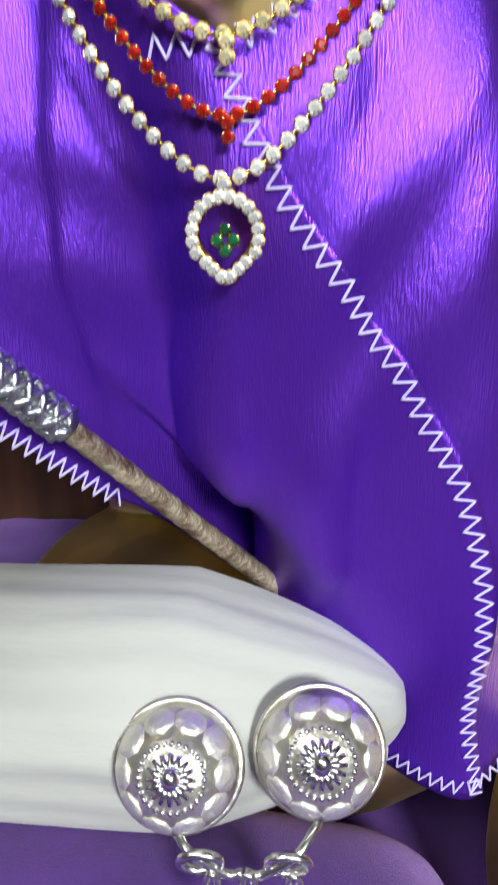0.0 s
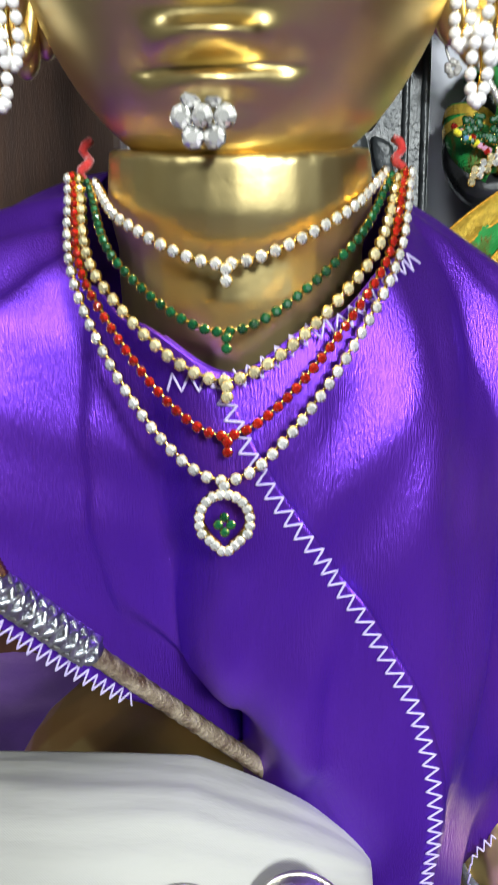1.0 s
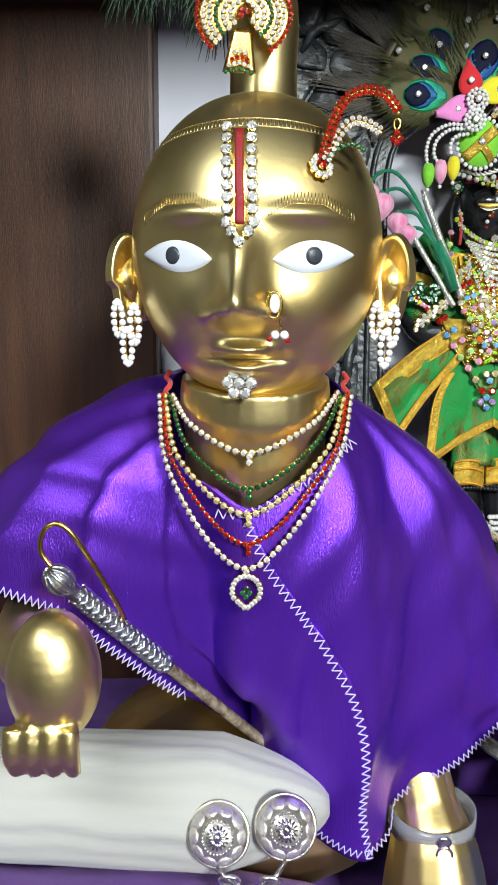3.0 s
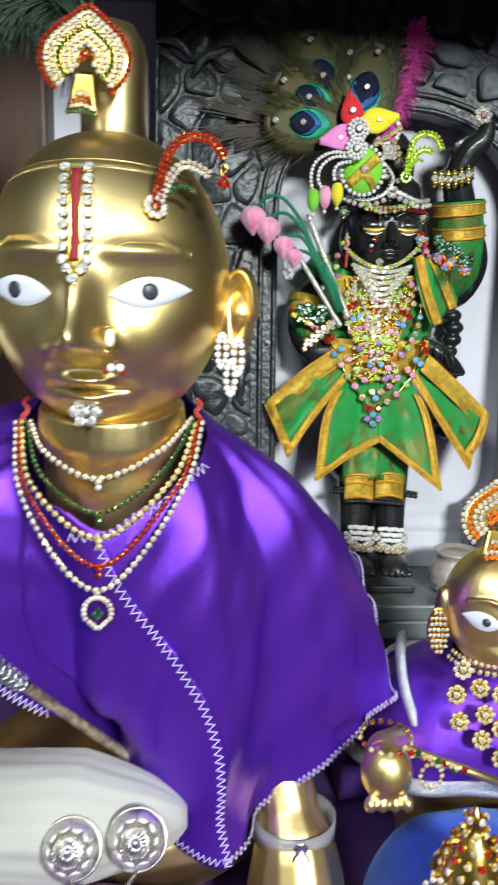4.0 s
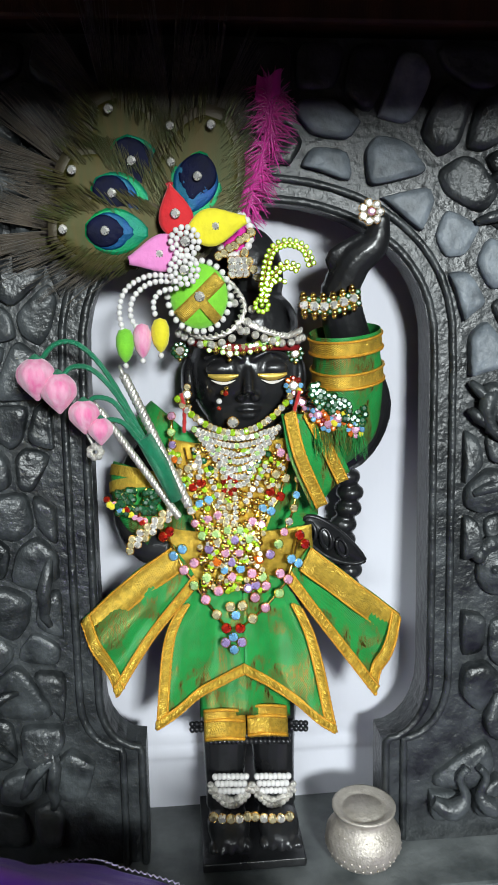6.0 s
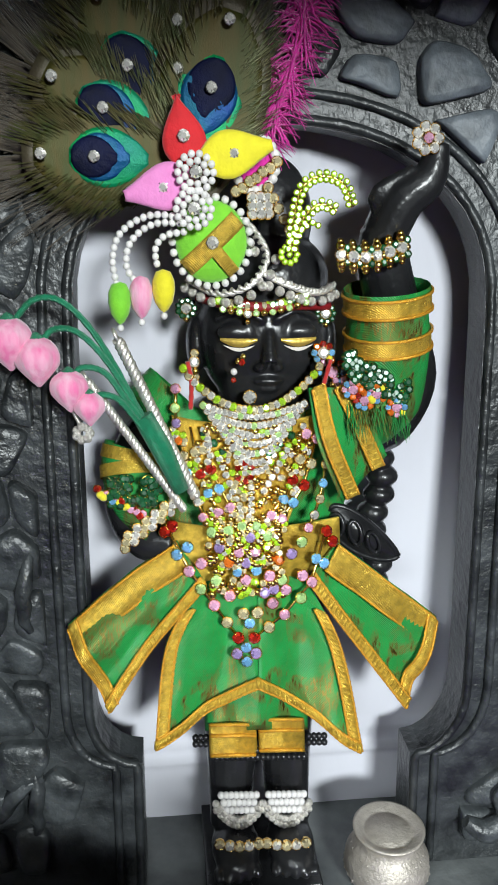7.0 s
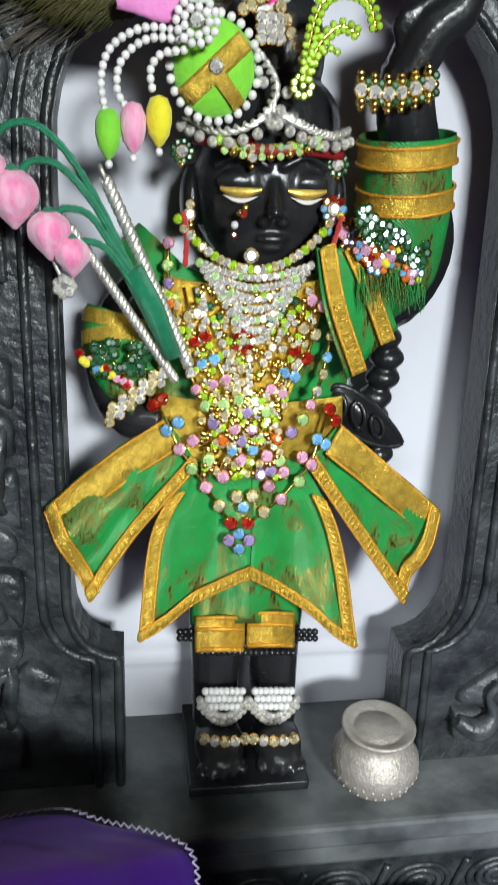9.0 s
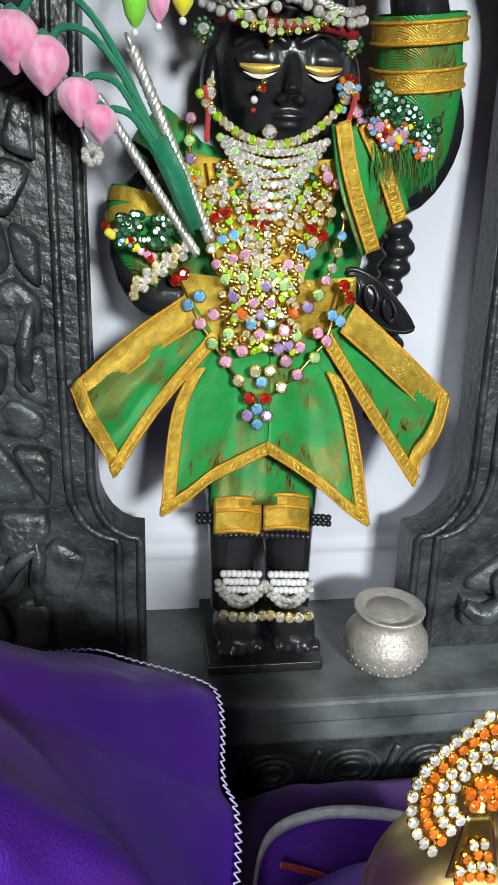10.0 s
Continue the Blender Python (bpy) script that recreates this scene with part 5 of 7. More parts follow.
def bd(u, v, y=0.385):
    """Place in the niche: u and v are the layout's thousandths across and down, y the depth."""
    u, v = u / 1000, v / 1000
    x = 0.0771 + 0.16162 * u - 0.01634 * v + 0.05199 * u * v + 0.00126 * v * v + 0.01987 * u * u
    z = 0.5473 + 0.01302 * u - 0.13916 * v - 0.02079 * u * v - 0.05329 * v * v - 0.00012 * u * u
    p = Vector((x, 0.385, z))
    return PIVOT + (p - PIVOT) * ((y - 0.105) / 0.28)


bm = bmesh.new()
HK = Vector((0.1610, 0.4080, 0.4480))
ball(bm, HK, (0.0265, 0.0235, 0.0310), 36, 24)
ball(bm, HK + Vector((0, -0.004, -0.017)), (0.0195, 0.0180, 0.0170), 28, 18)
ball(bm, HK + Vector((0.002, 0.004, 0.022)), (0.0255, 0.0225, 0.0200), 28, 18)
ball(bm, HK + Vector((0.004, 0.006, 0.045)), (0.0165, 0.0150, 0.0240), 28, 18)
# nose, lips, brows
tube(bm, [HK + Vector((0, -0.0225, 0.004)), HK + Vector((0, -0.0262, -0.0075))], [0.0017, 0.0034], 10)
ball(bm, HK + Vector((0, -0.0215, -0.0150)), (0.0062, 0.0028, 0.0015), 12, 8)
ball(bm, HK + Vector((0, -0.0210, -0.0182)), (0.0050, 0.0028, 0.0016), 12, 8)
for s in (-1, 1):
    tube(bm, spline([HK + Vector((0.002 * s, -0.0235, 0.0085)), HK + Vector((0.011 * s, -0.0222, 0.0120)), HK + Vector((0.020 * s, -0.0165, 0.0080))], 12), 0.0011, 8)
    ball(bm, HK + Vector((0.0118 * s, -0.0195, 0.0035)), (0.0080, 0.0036, 0.0040), 16, 10)
    ball(bm, HK + Vector((0.0270 * s, 0.0, -0.004)), (0.0040, 0.0070, 0.0120), 14, 10)
    ball(bm, HK + Vector((0.0035 * s, -0.0230, -0.0095)), (0.0024, 0.0024, 0.0020), 10, 8)
tube(bm, [(0.161, 0.412, 0.43), (0.160, 0.412, 0.405)], [0.013, 0.015], 16)
ball(bm, (0.158, 0.411, 0.395), (0.040, 0.021, 0.030), 30, 20)
ball(bm, (0.156, 0.412, 0.355), (0.032, 0.022, 0.040), 30, 20)
ball(bm, (0.158, 0.411, 0.305), (0.036, 0.022, 0.045), 30, 20)
# raised arm and open hand
tube(bm, spline([(0.193, 0.408, 0.410), (0.211, 0.405, 0.410), (0.2215, 0.403, 0.428), (0.215, 0.397, 0.450), (0.206, 0.391, 0.476), (0.2045, 0.388, 0.490)], 24), [0.0145 - 0.0055 * i / 23 for i in range(24)], 14)
tube(bm, spline([(0.2045, 0.388, 0.488), (0.2100, 0.3855, 0.500), (0.2190, 0.3835, 0.508), (0.2215, 0.3830, 0.520)], 12), [0.0085, 0.0086, 0.0086, 0.0085, 0.0083, 0.0080, 0.0076, 0.007, 0.0062, 0.0055, 0.0048, 0.004], 12)
for k in range(3):
    tube(bm, spline([(0.2045, 0.386, 0.492), (0.2010 - 0.001 * k, 0.384, 0.500 + 0.001 * k), (0.2090 + 0.002 * k, 0.3825, 0.5045 + 0.003 * k)], 8), 0.0026, 8)
# arm bent to the waist
tube(bm, spline([(0.126, 0.408, 0.415), (0.111, 0.405, 0.402), (0.1045, 0.400, 0.384), (0.111, 0.391, 0.368), (0.124, 0.386, 0.366)], 20), [0.0115 - 0.003 * i / 19 for i in range(20)], 14)
# legs, anklets' shanks and feet on a block
for s, x in ((-1, 0.1480), (1, 0.1735)):
    tube(bm, spline([(x - 0.001 * s, 0.408, 0.300), (x, 0.404, 0.262), (x + 0.0005 * s, 0.399, 0.232), (x, 0.394, 0.2185)], 14), [0.0155, 0.0150, 0.0145, 0.0138, 0.0130, 0.0122, 0.0116, 0.0112, 0.0108, 0.0106, 0.0105, 0.0107, 0.011, 0.0112], 14)
    ball(bm, (x, 0.382, 0.2155), (0.0112, 0.0185, 0.0080), 18, 12)
    for k in range(5):
        ball(bm, (x - 0.0088 + 0.0044 * k, 0.3660 + 0.0012 * abs(k - 2 - 0.6 * s), 0.2135), (0.0024, 0.0042, 0.0028), 10, 8)
box(bm, (0.134, 0.3680, 0.1987), (0.187, 0.430, 0.2035))
# knotted stone sash and lotus boss behind the waist
for k in range(11):
    ball(bm, (0.2140 + 0.002 * math.sin(k * 1.3), 0.412, 0.392 - 0.0085 * k), (0.0075, 0.007, 0.0052), 12, 8)
body = fuse(bm, 0.0009, 2)
st = lambda p, mi, r, rot=None: ball(body, p, r, 14, 8, mi, rot)
for s in (-1, 1):
    # gilded lids with a white edge below
    def lid(u, v):
        x = (0.0045 + 0.0140 * u) * s
        zz = 0.0012 - 0.0012 * math.sin(math.pi * u) + (v - 0.5) * 0.0034 * (0.35 + 0.65 * math.sin(math.pi * u))
        return HK + Vector((x, -0.0236 + 0.55 * max(0, abs(x) - 0.008) ** 1.2 - 0.0006 * math.sin(math.pi * v), zz))
    grid(body, lid, 14, 4, mi=1)
    def rim(u, v):
        x = (0.0055 + 0.0120 * u) * s
        zz = -0.0020 - 0.0010 * math.sin(math.pi * u) - v * 0.0014 * math.sin(math.pi * u)
        return HK + Vector((x, -0.0241 + 0.55 * max(0, abs(x) - 0.008) ** 1.2, zz + 0.0012))
    grid(body, rim, 14, 3, mi=2)
solo("stone_statue", body, [STONE, GILT, LIDWHITE, LIDRED], "black stone statue of a standing figure, one arm raised, gilded eyelids", "statue")
bm = bmesh.new()
lens = lambda u, v: bd(560 + 125 * u, 900 + 70 * u + (v - 0.5) * 175 * (0.02 + u) ** 0.45 * (1.0 - u) ** 0.75, 0.394 - 0.006 * math.sin(math.pi * v) * math.sin(math.pi * u))
grid(bm, lens, 20, 12)
thicken(bm, 0.006)
for k in range(3):
    tube(bm, [lens(0.12 + 0.26 * k + 0.09 * math.sin(t), 0.5 + 0.25 * math.cos(t)) + Vector((0, -0.0012, 0)) for t in (2 * math.pi * i / 14 for i in range(14))], 0.0010, 5, True)
tube(bm, [lens(i / 20, 0.06) for i in range(21)], 0.0012, 6)
tube(bm, [lens(i / 20, 0.94) for i in range(21)], 0.0012, 6)
solo("stone_leaf", bm, STONE, "carved black stone leaf boss beside the standing statue's hip", "carving")


# ---- its green and gold clothes ----
def loft(bm, left, right, nu, nv, ripple=0.0, seed=0.0, mi=0):
    a, b = spline(left, nv + 1), spline(right, nv + 1)

    def f(u, v):
        i = round(v * nv)
        p = a[i].lerp(b[i], u)
        p.y += ripple * math.sin(u * 7 + seed + v * 2) * v + ripple * 0.7 * noise.noise((u * 4 + seed, v * 4, 0))
        return p
    grid(bm, f, nu, nv, mi)
    return f


def ribbon(parent, name, line, side, width, lift=0.0009, ticks=True, mat=None, nv=40):
    """Lace strip along line, laid towards side, with cords on both edges and cross ribs."""
    pts = [p for p, _ in even(line, 0.0013)]
    bm = bmesh.new()
    off = Vector((0, -lift - 0.0013, 0))
    f = lambda u, v: pts[round(v * (len(pts) - 1))] + side * width * u + off - Vector((0, 0.0002 * (round(v * (len(pts) - 1)) % 2), 0))
    grid(bm, f, 2, len(pts) - 1)
    thicken(bm, 0.0006)
    for q in pts[::2] if ticks else ():
        tube(bm, [q + off + side * width * k - Vector((0, 0.0003, 0)) for k in (0.10, 0.5, 0.90)], 0.00078, 5)
    lace = part(name, bm, mat or BORDER, parent, "gold lace")
    for u in (0.0, 1.0):
        bm = bmesh.new()
        tube(bm, [p + side * width * u + off - Vector((0, 0.0003, 0)) for p in pts], [0.00055 * (1 + 0.35 * (i % 2)) for i in range(len(pts))], 5)
        part("cord", bm, BORDER_EDGE, lace, "orange gold cord")


dress = thing("brocade_dress", bd(430, 1100, 0.40), "green and gold brocade dress with gold lace borders", "dress")
# bodice
bm = bmesh.new()


def bodice(u, v):
    t = -1.75 + 3.5 * u
    z = 0.4275 - 0.066 * v
    w = 0.046 - 0.006 * v
    x = 0.157 + w * math.sin(t) * (1 if abs(t) < 1.57 else 0.98)
    y = 0.4130 - 0.0255 * math.cos(t) ** 0.6 if math.cos(t) > 0 else 0.413 - 0.01 * math.cos(t)
    z += -0.016 * (1 - v) * math.exp(-(t / 0.5) ** 2) - 0.008 * (1 - v) * (abs(t) / 1.7) ** 2
    return Vector((x, y + 0.0012 * noise.noise((x * 90, 0, z * 90)), z))


grid(bm, bodice, 60, 26)
thicken(bm, 0.001)
part("bodice", bm, GREEN, dress)
# sleeve on the raised arm, with two lace bands at the cuff
bm = bmesh.new()
path = spline([bd(590, 745, 0.402), bd(640, 715, 0.398), bd(672, 650, 0.394), bd(678, 560, 0.391), bd(680, 486, 0.389)], 24)
tube(bm, path, [0.0110 + 0.0052 * min(1, i / 9) + 0.0004 * math.sin(i * 0.9) for i in range(24)], 22, cap=False)
sleeve = part("sleeve", bm, GREEN, dress)
for k in (16.6, 21.6):
    i = int(k)
    bm = bmesh.new()
    q = path[i]
    d = (path[i + 1] - path[i - 1]).normalized()
    seg = [q - d * 0.0033, q + d * 0.0033]
    tube(bm, seg, 0.0170, 26, cap=False)
    part("lace_band", bm, BORDER, sleeve, "gold lace band")
    for s in seg:
        bm = bmesh.new()
        m = d.to_track_quat("Z", "Y").to_matrix()
        tube(bm, [s + m @ Vector((0.0172 * math.cos(t), 0.0172 * math.sin(t), 0)) for t in (2 * math.pi * j / 36 for j in range(36))], 0.0007, 5, True)
        part("cord", bm, BORDER_EDGE, sleeve)
# sleeve on the bent arm
bm = bmesh.new()
path2 = spline([bd(285, 665, 0.404), bd(235, 720, 0.402), bd(203, 790, 0.399), bd(215, 860, 0.392), bd(262, 905, 0.386)], 22)
tube(bm, path2[:6], [0.0128, 0.0130, 0.0131, 0.0130, 0.0128, 0.0122], 20, cap=False)
part("shoulder", bm, GREEN, dress)
bm = bmesh.new()
tube(bm, path2[9:], [0.0118 - 0.0012 * i / 12 for i in range(13)], 20, cap=False)
sleeve2 = part("sleeve", bm, GREEN, dress)
for i in (10, 12):
    bm = bmesh.new()
    d = (path2[i + 1] - path2[i - 1]).normalized()
    tube(bm, [path2[i] - d * 0.0026, path2[i] + d * 0.0026], 0.0122, 24, cap=False)
    part("lace_band", bm, BORDER, sleeve2, "gold lace band")
# sash over the east side with lace stripes
bm = bmesh.new()
sash = loft(bm, [bd(530, 668, 0.382), bd(545, 765, 0.378), bd(585, 872, 0.381)], [bd(598, 668, 0.386), bd(640, 725, 0.383), bd(668, 788, 0.385)], 14, 14, 0.0008, 2)
thicken(bm, 0.001)
part("sash", bm, GREEN, dress)
for u0 in (0.10, 0.68):
    ribbon(dress, "sash_lace", [sash(u0, i / 14) for i in range(15)], (sash(1, 0.5) - sash(0, 0.5)).normalized(), 0.0052, 0.0012)
# waist band
bm = bmesh.new()
grid(bm, lambda u, v: bd(258 + 320 * u, 900 + 125 * v * (0.4 + 0.6 * math.sin(math.pi * u)) + 26 * math.sin(math.pi * u) - 8 * math.sin(3 * u), 0.386 - 0.009 * math.sin(math.pi * u) - 0.001 * math.sin(math.pi * v)), 40, 6)
thicken(bm, 0.0012)
part("waist_band", bm, BORDER, dress, "wide gold waist band")
# four skirt tails
tails = (
    # left line, right line (top to bottom), bordered edges
    ([bd(285, 940, 0.380), bd(180, 1010, 0.382), bd(82, 1092, 0.385)], [bd(335, 1015, 0.377), bd(240, 1125, 0.378), bd(155, 1240, 0.379)], "ABC", 0.4),
    ([bd(330, 1015, 0.379), bd(262, 1125, 0.377), bd(236, 1305, 0.374)], [bd(428, 985, 0.377), bd(428, 1090, 0.374), bd(425, 1195, 0.373)], "abc", 1.9),
    ([bd(428, 985, 0.377), bd(428, 1090, 0.374), bd(425, 1195, 0.373)], [bd(520, 1015, 0.378), bd(575, 1130, 0.375), bd(610, 1320, 0.371)], "def", 3.1),
    ([bd(520, 1010, 0.378), bd(600, 1120, 0.379), bd(690, 1240, 0.381)], [bd(575, 945, 0.381), bd(660, 1010, 0.384), bd(752, 1085, 0.387)], "GHI", 4.4),
)
for left, right, code, seed in tails:
    bm = bmesh.new()
    f = loft(bm, left, right, 20, 24, 0.0027, seed)
    thicken(bm, 0.0009)
    tail = part("skirt_tail", bm, GREEN, dress)
    across = lambda v: (f(1, v) - f(0, v)).normalized()
    down = lambda u: (f(u, 1) - f(u, 0.8)).normalized()
    if code[0] == "A":
        ribbon(tail, "lace", [f(0, i / 24) for i in range(25)], across(0.5), 0.0115, 0.0018, False)
        ribbon(tail, "lace", [f(1, i / 24) for i in range(25)], -across(0.5), 0.0042, 0.0014)
        ribbon(tail, "lace", [f(i / 20, 1) for i in range(21)], -down(0.5), 0.0058, 0.0020, False)
    elif code[0] == "G":
        ribbon(tail, "lace", [f(1, i / 24) for i in range(25)], -across(0.5), 0.0115, 0.0018, False)
        ribbon(tail, "lace", [f(0, i / 24) for i in range(25)], across(0.5), 0.0046, 0.0014)
        ribbon(tail, "lace", [f(i / 20, 1) for i in range(21)], -down(0.5), 0.0058, 0.0020, False)
    elif code[0] == "a":
        ribbon(tail, "lace", [f(0, i / 24) for i in range(6, 25)], across(0.7), 0.0050, 0.0012)
        ribbon(tail, "lace", [f(i / 20, 1) for i in range(21)], -down(0.3), 0.0048, 0.0016)
    else:
        ribbon(tail, "lace", [f(1, i / 24) for i in range(6, 25)], -across(0.7), 0.0054, 0.0012)
        ribbon(tail, "lace", [f(i / 20, 1) for i in range(21)], -down(0.7), 0.0048, 0.0016)
# trouser cuffs below the tails
for u0, u1 in ((335, 418), (425, 505)):
    bm = bmesh.new()
    grid(bm, lambda u, v: bd(u0 + (u1 - u0) * u, 1270 - 8 * (u0 > 400) + 62 * v, 0.386 - 0.004 * math.sin(math.pi * u)), 14, 10)
    thicken(bm, 0.001)
    cuff = part("cuff", bm, BORDER, dress, "gold lace cuff")
    for vv in (1274, 1294, 1330):
        bm = bmesh.new()
        tube(bm, [bd(u0 + (u1 - u0) * i / 20, vv - 8 * (u0 > 400), 0.3845 - 0.004 * math.sin(math.pi * i / 20)) for i in range(21)], [0.0008 * (1 + 0.3 * (i % 2)) for i in range(21)], 5)
        part("cord", bm, BORDER_EDGE, cuff)
bm = bmesh.new()
grid(bm, lambda u, v: bd(328 + 184 * u, 1150 + 132 * v, 0.3885 - 0.006 * math.sin(math.pi * u) - 0.0012 * math.sin(u * 14)), 24, 8)
thicken(bm, 0.0009)
part("underskirt", bm, GREEN, dress)
# beaded stone fringe under the cuffs
bm = bmesh.new()
for i in range(26):
    for r in range(2):
        ball(bm, bd(308 + 9.4 * i, 1322 + 12 * r - 26 * (abs(i - 12.5) > 9), 0.390 - 0.002 * r - 0.004 * math.sin(math.pi * i / 25)), 0.0016, 8, 6)
tagged(solo("stone_fringe", bm, STONE, "row of carved black stone beads below the green dress", "carving"), kind="stuff")


# ---- its jewels ----
def chest(u, v):
    """Depth of the dressed front."""
    return 0.3795 + 0.009 * min(1.3, abs(u - 430) / 190) ** 2 - 0.0085 * max(0, min(1, (v - 850) / 80))


def jewel(name, label, stones, group="necklaces on the stone statue", chains=()):
    """stones: rows of (gem, u, v, size)."""
    u0, v0 = stones[0][1:3]
    nk = thing(name, bd(u0, v0, chest(u0, v0)), label, "necklace", group)
    for ch in chains:
        bm = bmesh.new()
        tube(bm, [bd(u, v, chest(u, v) + 0.0002) for u, v in ch], 0.0007, 5)
        part("chain", bm, GOLD, nk)
    for i, (gem, u, v, size) in enumerate(stones):
        p = bd(u, v, chest(u, v) - 0.0008)
        n = Vector(((u - 430) / 600, -1, 0.25 + 0.15 * math.sin(i * 1.7)))
        piece("stone", GEMS[gem] if gem in GEMS else BEADS[gem], facing(p, n.normalized(), size, i * 37), nk)
    return nk


def c1(cx, cy):
    return 120 + cx / 1.62, 580 + cy / 1.62


def c2(cx, cy):
    return 60 + cx / 1.48, 880 + cy / 1.48


L = [("cream", 330, 325), ("cream", 352, 318), ("red", 342, 387), ("red", 372, 375), ("sky", 365, 447), ("sky", 397, 432), ("pink", 392, 502), ("pink", 428, 488), ("peridot", 372, 560), ("peridot", 420, 556)]
R = [("pink", 655, 275), ("pink", 686, 290), ("cream", 635, 350), ("cream", 666, 362), ("red", 612, 410), ("red", 645, 425), ("sky", 583, 467), ("sky", 612, 475), ("pink", 548, 512), ("pink", 577, 525), ("peridot", 502, 545), ("peridot", 534, 571)]
M = [("pink", 450, 618), ("pink", 497, 618), ("lilac", 470, 650), ("sky", 445, 675), ("sky", 499, 672), ("pink", 468, 700), ("peridot", 460, 543), ("lilac", 484, 575), ("orange", 420, 648), ("orange", 566, 642)]
jewel("necklace", "long double-strand necklace of coloured crystals in gold settings", [(g, *c1(x, y), 0.0025) for g, x, y in L + R + M],
      chains=[[c1(x, y) for x, y in ((315, 250), (342, 387), (392, 502), (470, 650))], [c1(x, y) for x, y in ((340, 250), (372, 375), (428, 488), (484, 640))],
              [c1(x, y) for x, y in ((655, 275), (612, 410), (548, 512), (480, 650))], [c1(x, y) for x, y in ((686, 290), (645, 425), (577, 525), (500, 650))]])
B = [("red", 302, 65), ("red", 322, 50), ("sky", 333, 125), ("sky", 362, 105), ("pink", 365, 170), ("pink", 398, 150), ("peridot", 395, 217), ("peridot", 437, 195), ("pink", 430, 262), ("pink", 472, 237), ("cream", 463, 307),
     ("cream", 507, 285), ("red", 492, 350), ("red", 535, 350), ("sky", 512, 375), ("lilac", 487, 392), ("lilac", 538, 392), ("sky", 513, 413), ("sky", 523, 310), ("cream", 545, 283), ("cream", 575, 322), ("pink", 617, 288),
     ("pink", 586, 258), ("peridot", 662, 245), ("peridot", 612, 195), ("pink", 622, 222), ("pink", 668, 185), ("pink", 692, 203), ("sky", 705, 140), ("sky", 726, 152), ("red", 750, 95), ("red", 735, 68), ("lilac", 640, 126),
     ("lilac", 448, 108), ("lilac", 565, 230), ("pink", 580, 185), ("peridot", 668, 95), ("lilac", 590, 220)]
jewel("belt_garland", "hanging garland of pink, blue, green and red crystals at the waist", [(g, *c2(x, y), 0.0026) for g, x, y in B],
      chains=[[c2(x, y) for x, y in ((310, 60), (365, 170), (430, 262), (492, 350))], [c2(x, y) for x, y in ((735, 60), (692, 203), (617, 288), (535, 350))]])
O = [("pink", 715, 170), ("peridot", 718, 218), ("lilac", 718, 268), ("orange", 715, 320), ("cream", 710, 365), ("sky", 700, 420), ("cream", 690, 465), ("clear", 673, 512), ("pink", 655, 550)]
O += [("pink", 275, 140), ("peridot", 272, 195), ("lilac", 275, 240), ("orange", 282, 290), ("cream", 295, 335), ("sky", 305, 385), ("clear", 322, 430), ("clear", 333, 470), ("pink", 347, 515)]
jewel("necklace", "outer necklace of mixed pastel crystals in gold cups", [(g, *c1(x, y), 0.0022) for g, x, y in O], chains=[[c1(x, y) for g, x, y in O[:9]], [c1(x, y) for g, x, y in O[9:]]])
P = []
for r in range(7):
    for i in range(20 - r):
        t = (i + 0.5) / (20 - r)
        x = 348 + 12 * r + (312 - 24 * r) * t
        y = 186 + 16 * r + (38 + 11 * r) * math.sin(math.pi * t)
        P.append(("clear" if (i * 3 + r) % 7 else "peridot", *c1(x, y), 0.00172))
jewel("collar_necklace", "broad collar of close-set clear crystals in curved rows", P)
G = [("green", 355, 270), ("green", 385, 300), ("green", 410, 325), ("green", 612, 280), ("green", 577, 305), ("green", 545, 331)]
G += [("clear", 365 + 8 * (i % 2), 285 + 17 * i) for i in range(5)] + [("clear", 600 - 12 * i, 320 + 20 * i) for i in range(7)]
G += [("red", 455, 372), ("red", 490, 372), ("red", 455, 400), ("red", 490, 400), ("red", 472, 358), ("red", 472, 412), ("clear", 472, 386)]
G += [("clear", 400 + 9 * i, 345 + 24 * i) for i in range(7)] + [("cream", 440 + 14 * (i % 3), 425 + 14 * i) for i in range(9)] + [("clear", 490, 430 + 17 * i) for i in range(5)]
jewel("necklace", "necklace of clear and green crystals with a red flower centre", [(g, *c1(x, y), 0.0018) for g, x, y in G])
C = []
for i in range(26):
    t = i / 25
    C.append((("lime", "cream", "clear")[i % 3], *c1(300 + 400 * t, 80 + 125 * math.sin(math.pi * t) ** 0.8), 0.0019))
jewel("collar_necklace", "close collar of lime and clear crystals under the chin", C)
# gold net breastplate under the strands
bm = bmesh.new()


def plate(u, v):
    w = 165 * (1 - v) ** 0.8 + 55
    uu, vv = c1(480 + (2 * u - 1) * w, 215 + 445 * v + 30 * (1 - v) * (1 - (2 * u - 1) ** 2))
    return bd(uu, vv, chest(uu, vv) + 0.0018 + 0.0008 * noise.noise((u * 12, v * 16, 0)))


grid(bm, plate, 36, 40)
thicken(bm, 0.0008)
solo("gold_breastplate", bm, BORDER, "gold net breastplate under the strands of stones", "ornament")
# gold filigree that fills between the strands
rg = random.Random(3)
F = []
for i in range(300):
    t = rg.random()
    y = 250 + 410 * t
    w = 175 * (1 - t) + 60
    F.append((rg.choice(("gold", "gold", "cream", "lime", "clear")), *c1(478 + rg.uniform(-w, w), y), 0.0016))
for i in range(110):
    F.append((rg.choice(("lime", "gold", "gold", "cream")), *c2(515 + rg.uniform(-100, 100), 90 + rg.uniform(-60, 150)), 0.0017))
jewel("filigree_necklace", "fine gold filigree necklace dotted with tiny stones", F)
